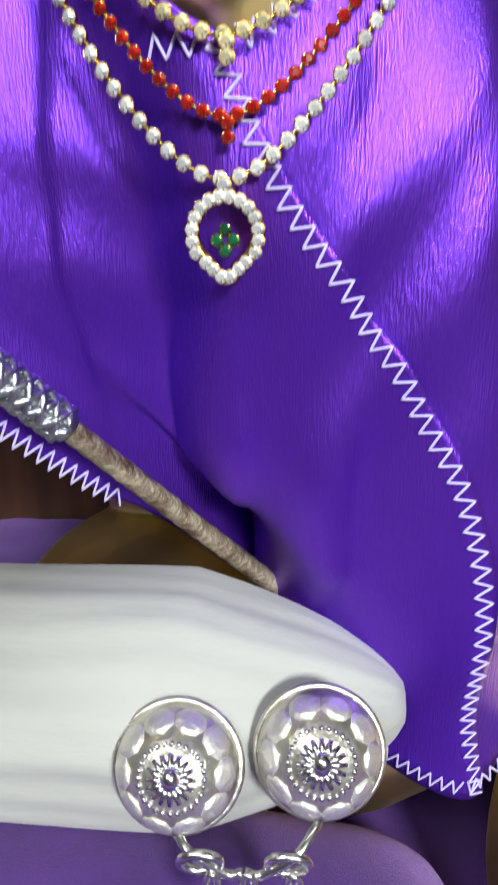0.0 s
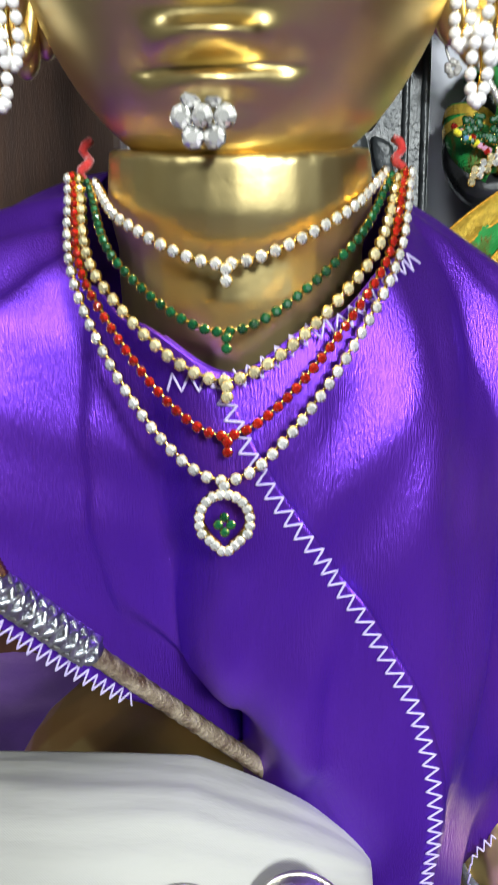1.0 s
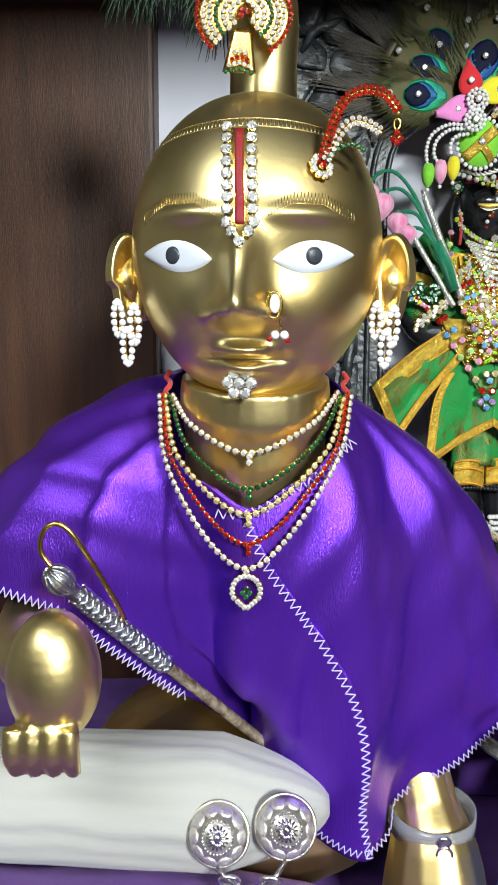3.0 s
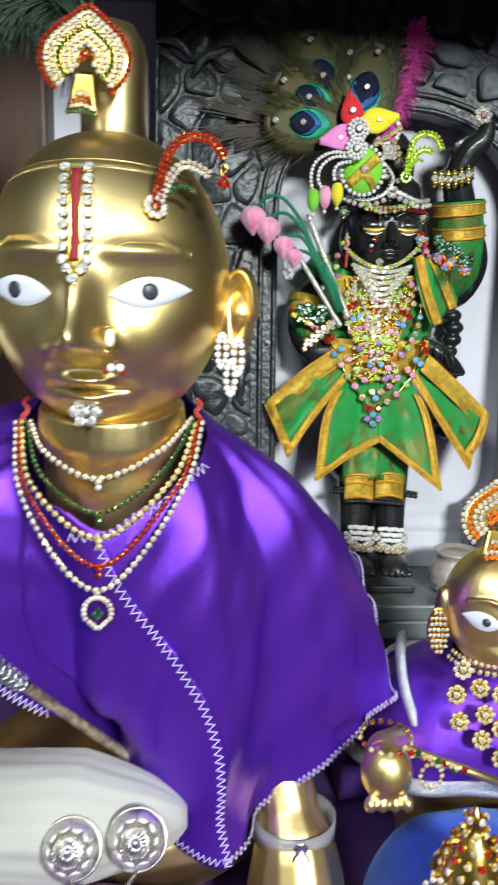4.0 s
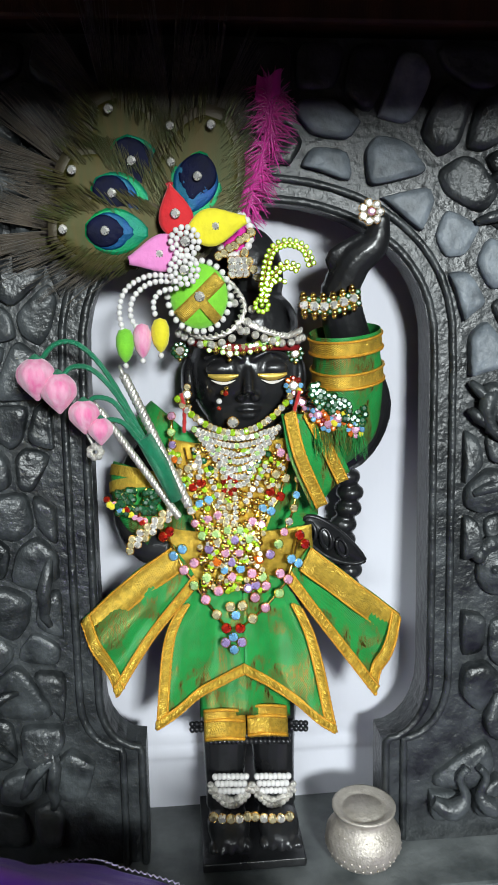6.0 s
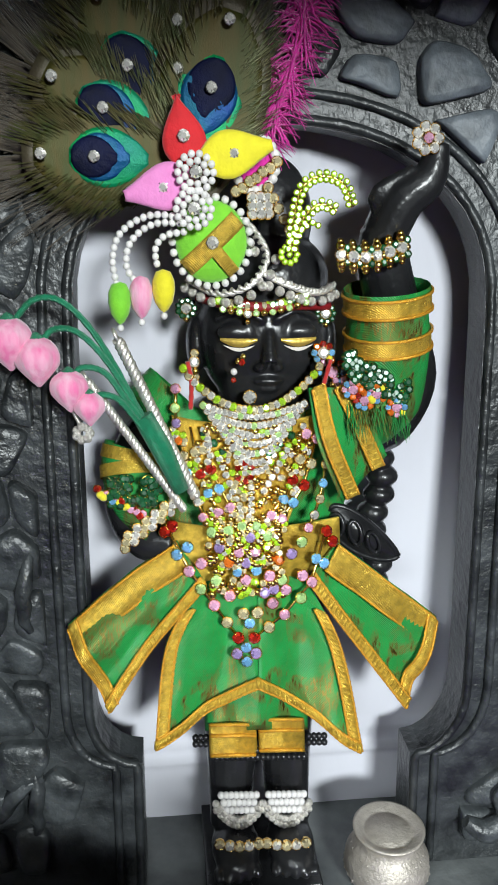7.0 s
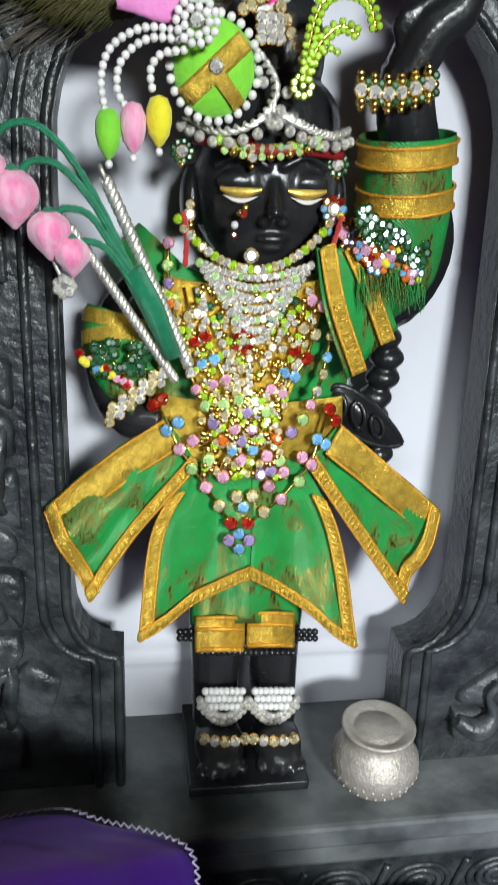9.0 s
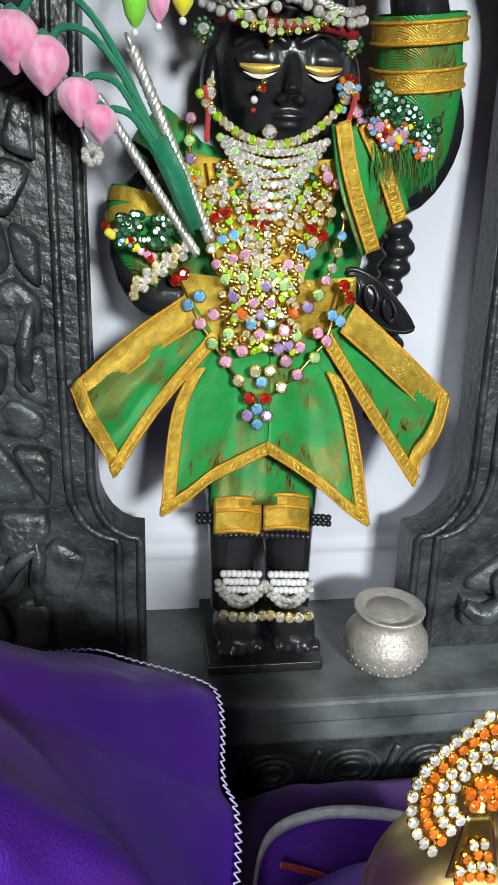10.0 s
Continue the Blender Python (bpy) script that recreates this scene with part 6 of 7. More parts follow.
# red cords holding them at the shoulders
for pts in (((318, 200), (322, 120), (312, 60)), ((690, 250), (705, 160), (735, 60))):
    bm = bmesh.new()
    tube(bm, spline([bd(*c1(x, y), chest(*c1(x, y)) - 0.001) for x, y in pts], 14), [0.0008 * (1 + 0.3 * (i % 2)) for i in range(14)], 8)
    solo("wool_tassel", bm, REDTHREAD, "twisted red wool strand holding the necklaces", "wool strand", "red wool strands")

face_y = 0.3815


def cluster(name, label, category, items, y, group="", tilt=0.2):
    """Small ornament of beads or gems: items (kind, u, v, size)."""
    o = thing(name, bd(*items[0][1:3], y), label, category, group)
    for i, (g, u, v, s) in enumerate(items):
        piece("stone" if g in GEMS else "bead", GEMS[g] if g in GEMS else BEADS[g], facing(bd(u, v, y - 0.0004 * (i % 3)), (0.1 * math.sin(i), -1, tilt), s, i * 41), o)
    return o


cluster("chin_stone", "single round clear crystal on the stone statue's chin", "ornament", [("clear", 424, 683, 0.0030)], 0.3835)
cluster("nose_ring", "tiny gold nose ornament with pearl and red bead", "ornament", [("gold", 405, 618, 0.0012), ("gold", 415, 610, 0.0012), ("pearl", 397, 637, 0.0014), ("red", 396, 652, 0.0011), ("red", 412, 620, 0.0014)], 0.3815)
cluster("forehead_drop", "gold forehead drop with red and clear stones", "ornament", [("red", 425, 505, 0.0013), ("red", 425, 514, 0.0013), ("clear", 425, 532, 0.0019), ("gold", 425, 546, 0.0011)], 0.3825)
for u, v in ((312, 520), (566, 534)):
    it = [("clear", u, v, 0.0024)] + [("green", u + 15 * math.cos(t), v + 15 * math.sin(t), 0.0013) for t in (2 * math.pi * i / 9 for i in range(9))] + [("gold", u, v + 20, 0.0012)]
    cluster("ear_stud", "green beaded stud with a clear centre stone", "earring", it, 0.393, "ear studs")
cluster("earring", "gold and crystal earring beside the jaw", "earring", [("cream", 325, 602, 0.0018), ("clear", 324, 618, 0.0024), ("gold", 326, 634, 0.0016), ("cream", 328, 645, 0.0013)], 0.392)
rg = random.Random(8)
it = []
for cx, cy, rr in ((560, 605, 16), (575, 640, 22), (595, 655, 14)):
    it.append(("clear" if cx < 570 else "pink", cx, cy, 0.0027))
    it += [(rg.choice(("red", "sky", "yellow", "pink", "green", "orange", "gold")), cx + rr * math.cos(t), cy + rr * math.sin(t), 0.0015) for t in (2 * math.pi * i / 8 for i in range(8))]
cluster("bead_earring", "cluster earring of many-coloured glass beads", "earring", it, 0.388)
it = []
for i in range(70):
    t = rg.random()
    it.append(("green", 600 + 110 * t + rg.uniform(-12, 12), 625 + 60 * t + rg.uniform(-22, 20), 0.0020))
for cx, cy in ((632, 692), (690, 705), (655, 680), (612, 672)):
    it.append(("pink", cx, cy, 0.0023))
    it += [(rg.choice(("sky", "yellow", "orange", "red", "pink")), cx + 15 * math.cos(t), cy + 13 * math.sin(t), 0.0015) for t in (2 * math.pi * i / 8 for i in range(8))]
cluster("bead_armlet", "armlet of green glass beads with coloured bead flowers", "armlet", it, 0.379)
bm = bmesh.new()
for i in range(110):
    u, v = 600 + rg.uniform(0, 108), 690 + rg.uniform(0, 30)
    q = bd(u, v, 0.380)
    e = bd(u + rg.uniform(-8, 14), v + rg.uniform(30, 62), 0.379 - rg.uniform(0, 0.004))
    tube(bm, [q, q.lerp(e, 0.5) + Vector((rg.uniform(-0.001, 0.001), -0.0008, 0)), e], [0.00022, 0.0002, 0.0001], 3, cap=False)
tagged(part("frayed_edge", bm, GREEN, dress, "frayed green threads"), kind="stuff")
it = []
for i in range(60):
    it.append(("green", 165 + rg.uniform(0, 90), 825 + rg.uniform(0, 50), 0.0019))
for i in range(16):
    it.append((rg.choice(("sky", "yellow", "orange", "red", "pink")), 142 + 5.5 * i, 850 + 2.6 * i + rg.uniform(-8, 8), 0.0017))
for k in range(3):
    for i in range(6):
        it.append(("clear" if i % 2 else "cream", 190 + 17 * i + 3 * k, 935 - 13 * i - 12 * k + 18, 0.0021))
cluster("bead_bracelet", "bracelets of green beads, coloured beads and crystals on the bent arm", "bracelet", it, 0.376)
it = []
for i in range(6):
    u, v = 600 + 22 * i, 428 - 2.5 * i + 10 * math.sin(i / 5 * math.pi)
    it += [("clear", u, v, 0.0026), ("gold", u, v - 17, 0.0019), ("gold", u, v + 17, 0.0019), ("green", u + 11, v - 13, 0.0016), ("green", u + 11, v + 13, 0.0016), ("gold", u + 11, v, 0.0014), ("gold", u, v - 26, 0.0013), ("gold", u, v + 26, 0.0013)]
cluster("bangle", "gold bangle with clear crystals and green beads", "bangle", it, 0.3765)
flower("hand_flower", bd(767, 215, 0.379), Vector((0, -1, 0.1)).normalized(), GEMS["clear"], GEMS["pink"], 0.0040, 0.0022, None, "flower of clear crystals held in the raised hand", "ornament", 7)

# headband and silver chains
hb_items = []
for i in range(22):
    t = i / 21
    hb_items.append((("lime", "peridot", "green", "cream")[i % 4], 372 + 160 * t, 507 + 16 * math.sin(math.pi * t) - 8 * t, 0.0018))
    if i % 2:
        hb_items.append((("peridot", "gold")[i % 4 // 2], 372 + 160 * t, 521 + 14 * math.sin(math.pi * t) - 8 * t, 0.0015))
band_k = cluster("headband", "red headband with lime and green beads across the forehead", "headband", hb_items, 0.3825)
bm = bmesh.new()
tube(bm, spline([bd(335, 500, 0.393), bd(380, 512, 0.3845), bd(450, 520, 0.3825), bd(520, 518, 0.3845), bd(572, 520, 0.393)], 30), 0.0019, 8)
part("band", bm, REDTAPE, band_k, "red band")


def silver_chain(pts, label):
    line = spline([bd(u, v, y) for u, v, y in pts], 60)
    ch = thing("silver_chain", line[30], label, "chain", "silver head chains")
    bm = bmesh.new()
    for ph in (0, math.pi):
        tube(bm, [q + Vector((0.0010 * math.cos(i * 1.2 + ph), -0.0008, 0.0010 * math.sin(i * 1.2 + ph))) for i, q in enumerate(line)], 0.0008, 5)
    part("chain_body", bm, OLDSILVER, ch)
    for q, d in even(line, 0.0043):
        side = d.cross(Vector((0, -1, 0))).normalized()
        side = side if side.z < 0 else -side
        piece("bead", BEADS["silver"], Matrix.Translation(q + side * 0.0036 + Vector((0, -0.001, 0))) @ Matrix.Scale(0.0019, 4), ch)


silver_chain([(318, 465, 0.392), (370, 492, 0.383), (430, 478, 0.379), (462, 430, 0.381), (440, 380, 0.385), (400, 345, 0.388)], "silver chain with bead drops over the hair")
silver_chain([(455, 455, 0.380), (500, 478, 0.380), (550, 494, 0.384), (582, 482, 0.392)], "silver chain with bead drops across the brow")
# crystals on the hair top, pearl-rimmed pink piece
it = [("cream", 410 + 13 * i, 305 - 9 * i + 3 * (i % 2), 0.0022) for i in range(7)] + [("clear", 440 + 14 * (i % 3), 318 + 15 * (i // 3), 0.0024) for i in range(9)] + [("cream", 470 + 9 * i, 300 + 20 * i, 0.0021) for i in range(5)]
cluster("hair_jewel", "gold hair ornament set with clear crystals", "ornament", it, 0.386)
bm = bmesh.new()
ball(bm, bd(447, 255, 0.392), (0.0075, 0.005, 0.0115), 20, 14)
pk = thing("hair_ball", bd(447, 255, 0.392), "pink and gold cloth hair ornament edged with pearls", "ornament")
part("ball", bm, MAGENTA, pk)
for i in range(20):
    t = 2 * math.pi * i / 20
    piece("pearl", BEADS["pearl"], Matrix.Translation(bd(447 + 40 * math.cos(t), 252 + 52 * math.sin(t), 0.388)) @ Matrix.Scale(0.0018, 4), pk)
# green ball with gold bands and pearls
gb = thing("turban_ball", bd(362, 398, 0.382), "bright green felt disc with gold bands and a pearl rim", "ornament")
c = bd(362, 398, 0.382)
bm = bmesh.new()
ball(bm, c, (0.0130, 0.0060, 0.0145), 28, 18)
part("disc", bm, GREENFELT, gb)
for a0, wd in ((0.75, 0.0065), (-0.85, 0.0045)):
    bm = bmesh.new()
    dx, dz = math.cos(a0), math.sin(a0)
    o = Vector((0.0, 0, -0.0005)) if a0 > 0 else Vector((0.004, 0, -0.006))
    ln = 1.0 if a0 > 0 else 0.5

    def strip2(u, v):
        a, b = (u - 0.5) * 0.025 * ln, (v - 0.5) * wd
        x, z = a * dx - b * dz + o.x, a * dz + b * dx + o.z
        k = max(0.0, 1 - (x / 0.0131) ** 2 - (z / 0.0146) ** 2)
        return c + Vector((x, -0.0062 * k ** 0.5 - 0.0006, z))
    grid(bm, strip2, 16, 5)
    thicken(bm, 0.0004)
    part("gold_band", bm, BORDER, gb, "gold lace band")
piece("stone", GEM_SILVER, facing(c + Vector((0, -0.0070, 0.0)), (0, -1, 0), 0.0024), gb)
for i in range(26):
    t = 2 * math.pi * i / 26
    piece("pearl", BEADS["pearl"], Matrix.Translation(c + Vector((0.0140 * math.cos(t), -0.001, 0.0155 * math.sin(t)))) @ Matrix.Scale(0.0015, 4), gb)
# two pearl flowers
for u, v in ((337, 265), (332, 335)):
    c = bd(u, v, 0.3685)
    pf = thing("pearl_flower", c, "round flower of white pearls with a crystal heart", "ornament", "pearl flowers")
    for rr, nn in ((0.0060, 14), (0.0037, 9)):
        for i in range(nn):
            t = 2 * math.pi * i / nn
            piece("pearl", BEADS["pearl"], Matrix.Translation(c + Vector((rr * math.cos(t), 0.0006, rr * math.sin(t)))) @ Matrix.Scale(0.00132, 4), pf)
    piece("stone", GEM_SILVER, facing(c + Vector((0, -0.0012, 0)), (0, -1, 0), 0.0024), pf)
# three pearl strings with felt drops
for ctrl, felt, tip in (([(318, 352), (250, 345), (195, 375), (178, 425), (186, 480)], GREENFELT, (190, 508)), ([(318, 362), (255, 362), (212, 395), (204, 440), (222, 472)], PINKFELT, (230, 498)),
                        ([(312, 378), (275, 385), (258, 410), (262, 445)], YELLOWFELT, (272, 487))):
    line = spline([bd(u, v, 0.372) for u, v in ctrl], 50)
    ps = thing("pearl_string", line[25], "curved string of white pearls ending in a felt drop", "ornament", "pearl strings")
    for q, d in even(line, 0.0025):
        piece("pearl", BEADS["pearl"], Matrix.Translation(q) @ Matrix.Scale(0.00132, 4), ps)
    e = bd(*tip, 0.372)
    bm = bmesh.new()
    lathe(bm, e, [(0.0, 0.0075), (0.0026, 0.0066), (0.0039, 0.0035), (0.0040, 0.0), (0.0032, -0.0038), (0.0015, -0.0066), (0.0, -0.0076)], 18)
    part("felt_drop", bm, felt, ps, "soft felt drop")
    piece("pearl", BEADS["pearl"], Matrix.Translation(e + Vector((0, 0, -0.0088))) @ Matrix.Scale(0.0013, 4), ps)
# felt leaves
for (u, v), ang, felt, word in (((315, 195), 100, REDFELT, "red"), ((408, 232), 12, YELLOWFELT, "yellow"), ((275, 293), 192, PINKLEAF, "pink")):
    c = bd(u, v, 0.3755)
    m = pose(0, 0, 0, 0, -ang, 0).to_3x3()
    fl = thing("felt_leaf", c, word + " felt leaf with a crystal stud in the headdress", "ornament", "felt leaves")
    bm = bmesh.new()
    grid(bm, lambda a, b: c + m @ Vector(((a - 0.45) * 0.0240, -0.0010 - 0.0012 * math.sin(math.pi * b), (b - 0.5) * 0.0150 * math.sin(math.pi * (0.02 + 0.97 * a) ** 0.70) ** 1.15)), 20, 8)
    thicken(bm, 0.0018)
    part("leaf", bm, felt, fl)
    piece("stone", GEM_SILVER, facing(c + Vector((0, -0.0028, 0)), (0, -1, 0), 0.0022), fl)
# lime plume brooch
p = bd(505, 425, 0.376)
S = lambda du, dv: bd(505 + du, 425 + dv, 0.375) - p
plume("lime green crystal brooch with two curled plumes in the hair", p, Vector((0, -1, 0.1)).normalized(),
      [("lime", [S(5, -10), S(12, -70), S(30, -125), S(65, -145), S(105, -130), S(120, -85)], 2), ("lime", [S(10, -25), S(28, -65), S(60, -92), S(92, -80)], 2), ("lime", [S(8, -10), S(20, -40), S(45, -58), S(58, -50)], 1)], 0.00125, ("lime", "lime"))
# anklets and toe rings
for u0 in (384, 471):
    it = []
    for r in range(3):
        for i in range(8 - r):
            it.append(("pearl", u0 - 32 + 9.2 * (i + 0.5 * r), 1404 + 14 * r, 0.0018))
    for i in range(12):
        t = i / 11
        it.append(("silver", u0 - 42 + 84 * t, 1420 + 30 * math.sin(math.pi * t), 0.0018))
        it.append(("silver", u0 - 42 + 84 * t, 1432 + 30 * math.sin(math.pi * t), 0.0016))
    cluster("anklet", "anklet of pearls and silver beads", "anklet", it, 0.3835, "anklets")
    it = [(("cream", "clear")[i % 2], u0 - 36 + 18 * i, 1497 + 5 * math.sin(math.pi * i / 4), 0.0026) for i in range(5)]
    cluster("toe_rings", "row of crystal toe rings", "toe ring", it, 0.3640, "toe rings")

# ---- lotus stems and silver rope sticks ----
lotus = thing("lotus_bunch", bd(290, 840, 0.374), "bunch of pink felt lotus buds on bent green silk stems", "flowers")
for k, (bu, bv, ctrl) in enumerate(((-18, 572, [(-12, 540), (30, 498), (85, 505), (150, 575), (225, 710), (290, 840)]), (35, 606, [(42, 578), (65, 555), (110, 560), (165, 615), (230, 722), (290, 840)]),
                                   (94, 662, [(100, 640), (120, 625), (160, 635), (195, 680), (238, 740), (290, 840)]), (131, 696, [(138, 682), (155, 675), (185, 685), (215, 720), (245, 760), (290, 840)]))):
    bm = bmesh.new()
    tube(bm, spline([bd(u, v, 0.371 - 0.001 * k) for u, v in ctrl], 40), [0.0011 * (1 + 0.15 * (i % 2)) for i in range(40)], 7)
    part("stem", bm, STEM, lotus)
    c = bd(bu, bv, 0.3695 - 0.001 * k)
    r = (0.0084, 0.0080, 0.0068, 0.0056)[k]
    bm = bmesh.new()
    def petals(u, v):
        t = 2 * math.pi * u
        prof = math.sin(math.pi * (0.03 + 0.94 * v) ** 1.35) ** 0.75
        k = r * 1.08 * prof * (1 - 0.13 * abs(math.sin(3.5 * t + 1.2 * v)) ** 0.5 * math.sin(math.pi * v))
        return c + Vector((k * math.cos(t), k * math.sin(t), -1.30 * r + 2.25 * r * v))
    grid(bm, petals, 42, 16, wrap=True)
    bud = part("bud", bm, PINKFELT, lotus, "pink felt bud")
    bm = bmesh.new()
    lathe(bm, c + Vector((0, 0, 0.75 * r)), [(0.5 * r, -0.05 * r), (0.35 * r, 0.15 * r), (0.16 * r, 0.32 * r), (0.0, 0.4 * r)], 12)
    part("calyx", bm, STEM, bud, "green calyx")
bm = bmesh.new()
tube(bm, [bd(u, v, 0.370) for u, v in ((228, 715), (262, 775), (296, 850))], [0.0038, 0.0040, 0.0030], 12)
part("wrapping", bm, STEM, lotus, "green silk wrapping")
for j, (a, b) in enumerate((((185, 575), (322, 862)), ((128, 650), (300, 885)))):
    A, B = bd(*a, 0.3725 + 0.001 * j), bd(*b, 0.3735 + 0.001 * j)
    ax = (B - A).normalized()
    m = ax.to_track_quat("Z", "Y").to_matrix()
    rr = 0.0017 - 0.0003 * j
    rope = thing("rope_stick", B, "twisted silver wire stick with a looped end", "stick", "silver sticks")
    bm = bmesh.new()
    for ph in (0, 2.09, 4.19):
        tube(bm, [A.lerp(B, i / 120) + m @ Vector((rr * 0.62 * math.cos(i * 0.55 + ph), rr * 0.62 * math.sin(i * 0.55 + ph), 0)) for i in range(121)], rr * 0.72, 6)
    part("twist", bm, OLDSILVER, rope)
    bm = bmesh.new()
    tube(bm, [A + m @ Vector((0.0022 * math.cos(t), 0, -0.0018 + 0.0022 * math.sin(t))) for t in (2 * math.pi * i / 14 for i in range(14))], 0.0007, 6, True)
    part("loop", bm, OLDSILVER, rope)
charm = thing("bead_charm", bd(118, 745, 0.371), "bunch of small silver beads on a wire", "charm")
bm = bmesh.new()
tube(bm, spline([bd(128, 655, 0.373), bd(98, 690, 0.371), bd(118, 740, 0.371)], 10), 0.0007, 6)
part("wire", bm, OLDSILVER, charm)
for i in range(7):
    piece("bead", BEADS["silver"], Matrix.Translation(bd(118 + 13 * math.cos(i * 0.9), 745 + 12 * math.sin(i * 0.9), 0.370 - 0.001 * (i % 2))) @ Matrix.Scale(0.0017, 4), charm)

# ---- peacock feathers ----
HUB = bd(330, 300, 0.385)


def feather(label, eye_uv, dirn, scale, y, barbs, length, spread, rim=True):
    """Eye of stacked colours on its shaft, with loose barbs fanning past it."""
    c = bd(*eye_uv, y)
    d = Vector((dirn[0], 0, dirn[1])).normalized()
    s = Vector((-d.z, 0, d.x))
    ft = thing("peacock_feather", HUB.lerp(c, 0.3), label, "feather", "peacock feathers")

    def petal(name, mat, k0, k1, w, lift):
        bm = bmesh.new()

        def f(u, v):
            a = k0 + (k1 - k0) * v
            half = w * math.sin(math.pi * min(1, max(0.0, 0.03 + 0.94 * v))) ** 0.62 * (0.82 + 0.30 * v)
            return c + d * a * scale + s * half * scale * (2 * u - 1) + Vector((0, -lift + 0.0010 * (2 * u - 1) ** 2 + 0.0003 * noise.noise((u * 9, v * 9, lift * 999)), 0))
        grid(bm, f, 14, 20)
        thicken(bm, 0.0003)
        part(name, bm, mat, ft)
    if rim:
        petal("pale_rim", LEAFRIM, -0.030, 0.0225, 0.0150, -0.0003)
    petal("olive_vane", OLIVE, -0.026, 0.0190, 0.0128, 0.0004)
    petal("green_ring", TEAL, -0.0150, 0.0085, 0.0088, 0.0011)
    petal("blue_ring", AZURE, -0.0095, 0.0070, 0.0070, 0.0017)
    petal("dark_eye", NAVY, -0.0058, 0.0078, 0.0060, 0.0023)
    for k in (0.001, 0.0165):
        piece("stone", GEM_SILVER, facing(c + d * k * scale + Vector((0, -0.0035, 0)), (0, -1, 0), 0.0021), ft)
    bm = bmesh.new()
    tube(bm, [HUB, c - d * 0.02 * scale + Vector((0, 0.001, 0)), c + d * 0.025 * scale + Vector((0, 0.0012, 0))], 0.0006, 5)
    part("shaft", bm, LEAFRIM, ft)
    bm = bmesh.new()
    rf = random.Random(round(eye_uv[0] * 7 + eye_uv[1]))
    for i in range(round(barbs * 1.7)):
        t = rf.random()
        start = c + d * (-0.022 + 0.044 * t) * scale + Vector((0, 0.3925 - y, 0))
        sg = 1 if rf.random() < 0.5 else -1
        ang = sg * (spread * (1 - 0.75 * t)) * rf.uniform(0.5, 1.1)
        dv = d * math.cos(ang) + s * math.sin(ang)
        ln = length * rf.uniform(0.55, 1.0)
        bend = d * rf.uniform(0.0, 0.4) + Vector((rf.uniform(-0.12, 0.12), rf.uniform(-0.02, 0.10), rf.uniform(-0.15, 0.1)))
        pts = [start, start + dv * ln * 0.5 + bend * ln * 0.08, start + dv * ln + bend * ln * 0.3]
        tube(bm, spline(pts, 6), [0.00034, 0.00032, 0.0003, 0.00026, 0.0002, 0.0001], 3, cap=False)
    tagged(part("vane", bm, BARB, ft, "loose dark barbs"), kind="stuff")
    bm = bmesh.new()
    for i in range(240):
        t, sg = rf.random(), rf.choice((-1, 1))
        a = -0.024 + 0.046 * t
        w = 0.0148 * math.sin(math.pi * (0.03 + 0.94 * t)) ** 0.6
        lo = w * rf.uniform(0.45, 0.75)
        q = c + d * (a - 0.004) * scale + s * sg * lo * scale + Vector((0, -0.0012, 0))
        e = c + d * (a + 0.003 + 0.004 * t) * scale + s * sg * w * rf.uniform(1.0, 1.25) * scale + Vector((0, 0.0002, 0))
        tube(bm, [q, q.lerp(e, 0.5) + Vector((0, -0.0004, 0)), e], [0.0001, 0.00024, 0.0001], 3, cap=False)
    tagged(part("bronze_fringe", bm, FINEBARB, ft, "fine bronze barbs"), kind="stuff")


FT = "peacock feather with a blue and green eye and crystal studs"
feather(FT, (213, 60), (-0.42, 1.0), 1.46, 0.3870, 230, 0.050, 1.15)
feather(FT, (168, 138), (-0.90, 0.52), 1.22, 0.3850, 210, 0.050, 0.9)
feather(FT, (152, 230), (-1.0, 0.04), 1.15, 0.3830, 260, 0.052, 0.8)
feather(FT, (366, 112), (0.30, 1.0), 1.42, 0.3850, 210, 0.044, 0.9)
feather(FT, (305, 68), (0.02, 1.0), 0.95, 0.3885, 190, 0.050, 0.7, False)
# magenta fluff behind
bm = bmesh.new()
rf = random.Random(21)
spine = spline([bd(455, 215, 0.390), bd(500, 120, 0.390), bd(545, -10, 0.391), bd(560, -130, 0.392)], 80)
tube(bm, spine, 0.0007, 5)
for i in range(560):
    q = spine[rf.randrange(80)]
    a = rf.uniform(0, 2 * math.pi)
    ln = rf.uniform(0.006, 0.014)
    tip = q + Vector((math.cos(a) * ln, rf.uniform(-0.004, 0.004), math.sin(a) * ln - 0.003))
    tube(bm, [q, q.lerp(tip, 0.5) + Vector((0, 0, 0.001)), tip], [0.0005, 0.0004, 0.0001], 3, cap=False)
grid(bm, lambda u, v: bd(528 + 62 * u - 10 * v, -170 + 75 * v + 12 * math.sin(u * 5), 0.389 + 0.002 * math.sin(u * 6)), 10, 8)
tagged(solo("magenta_plume", bm, MAGENTA, "fluffy magenta feather behind the peacock feathers", "feather"), kind="stuff")

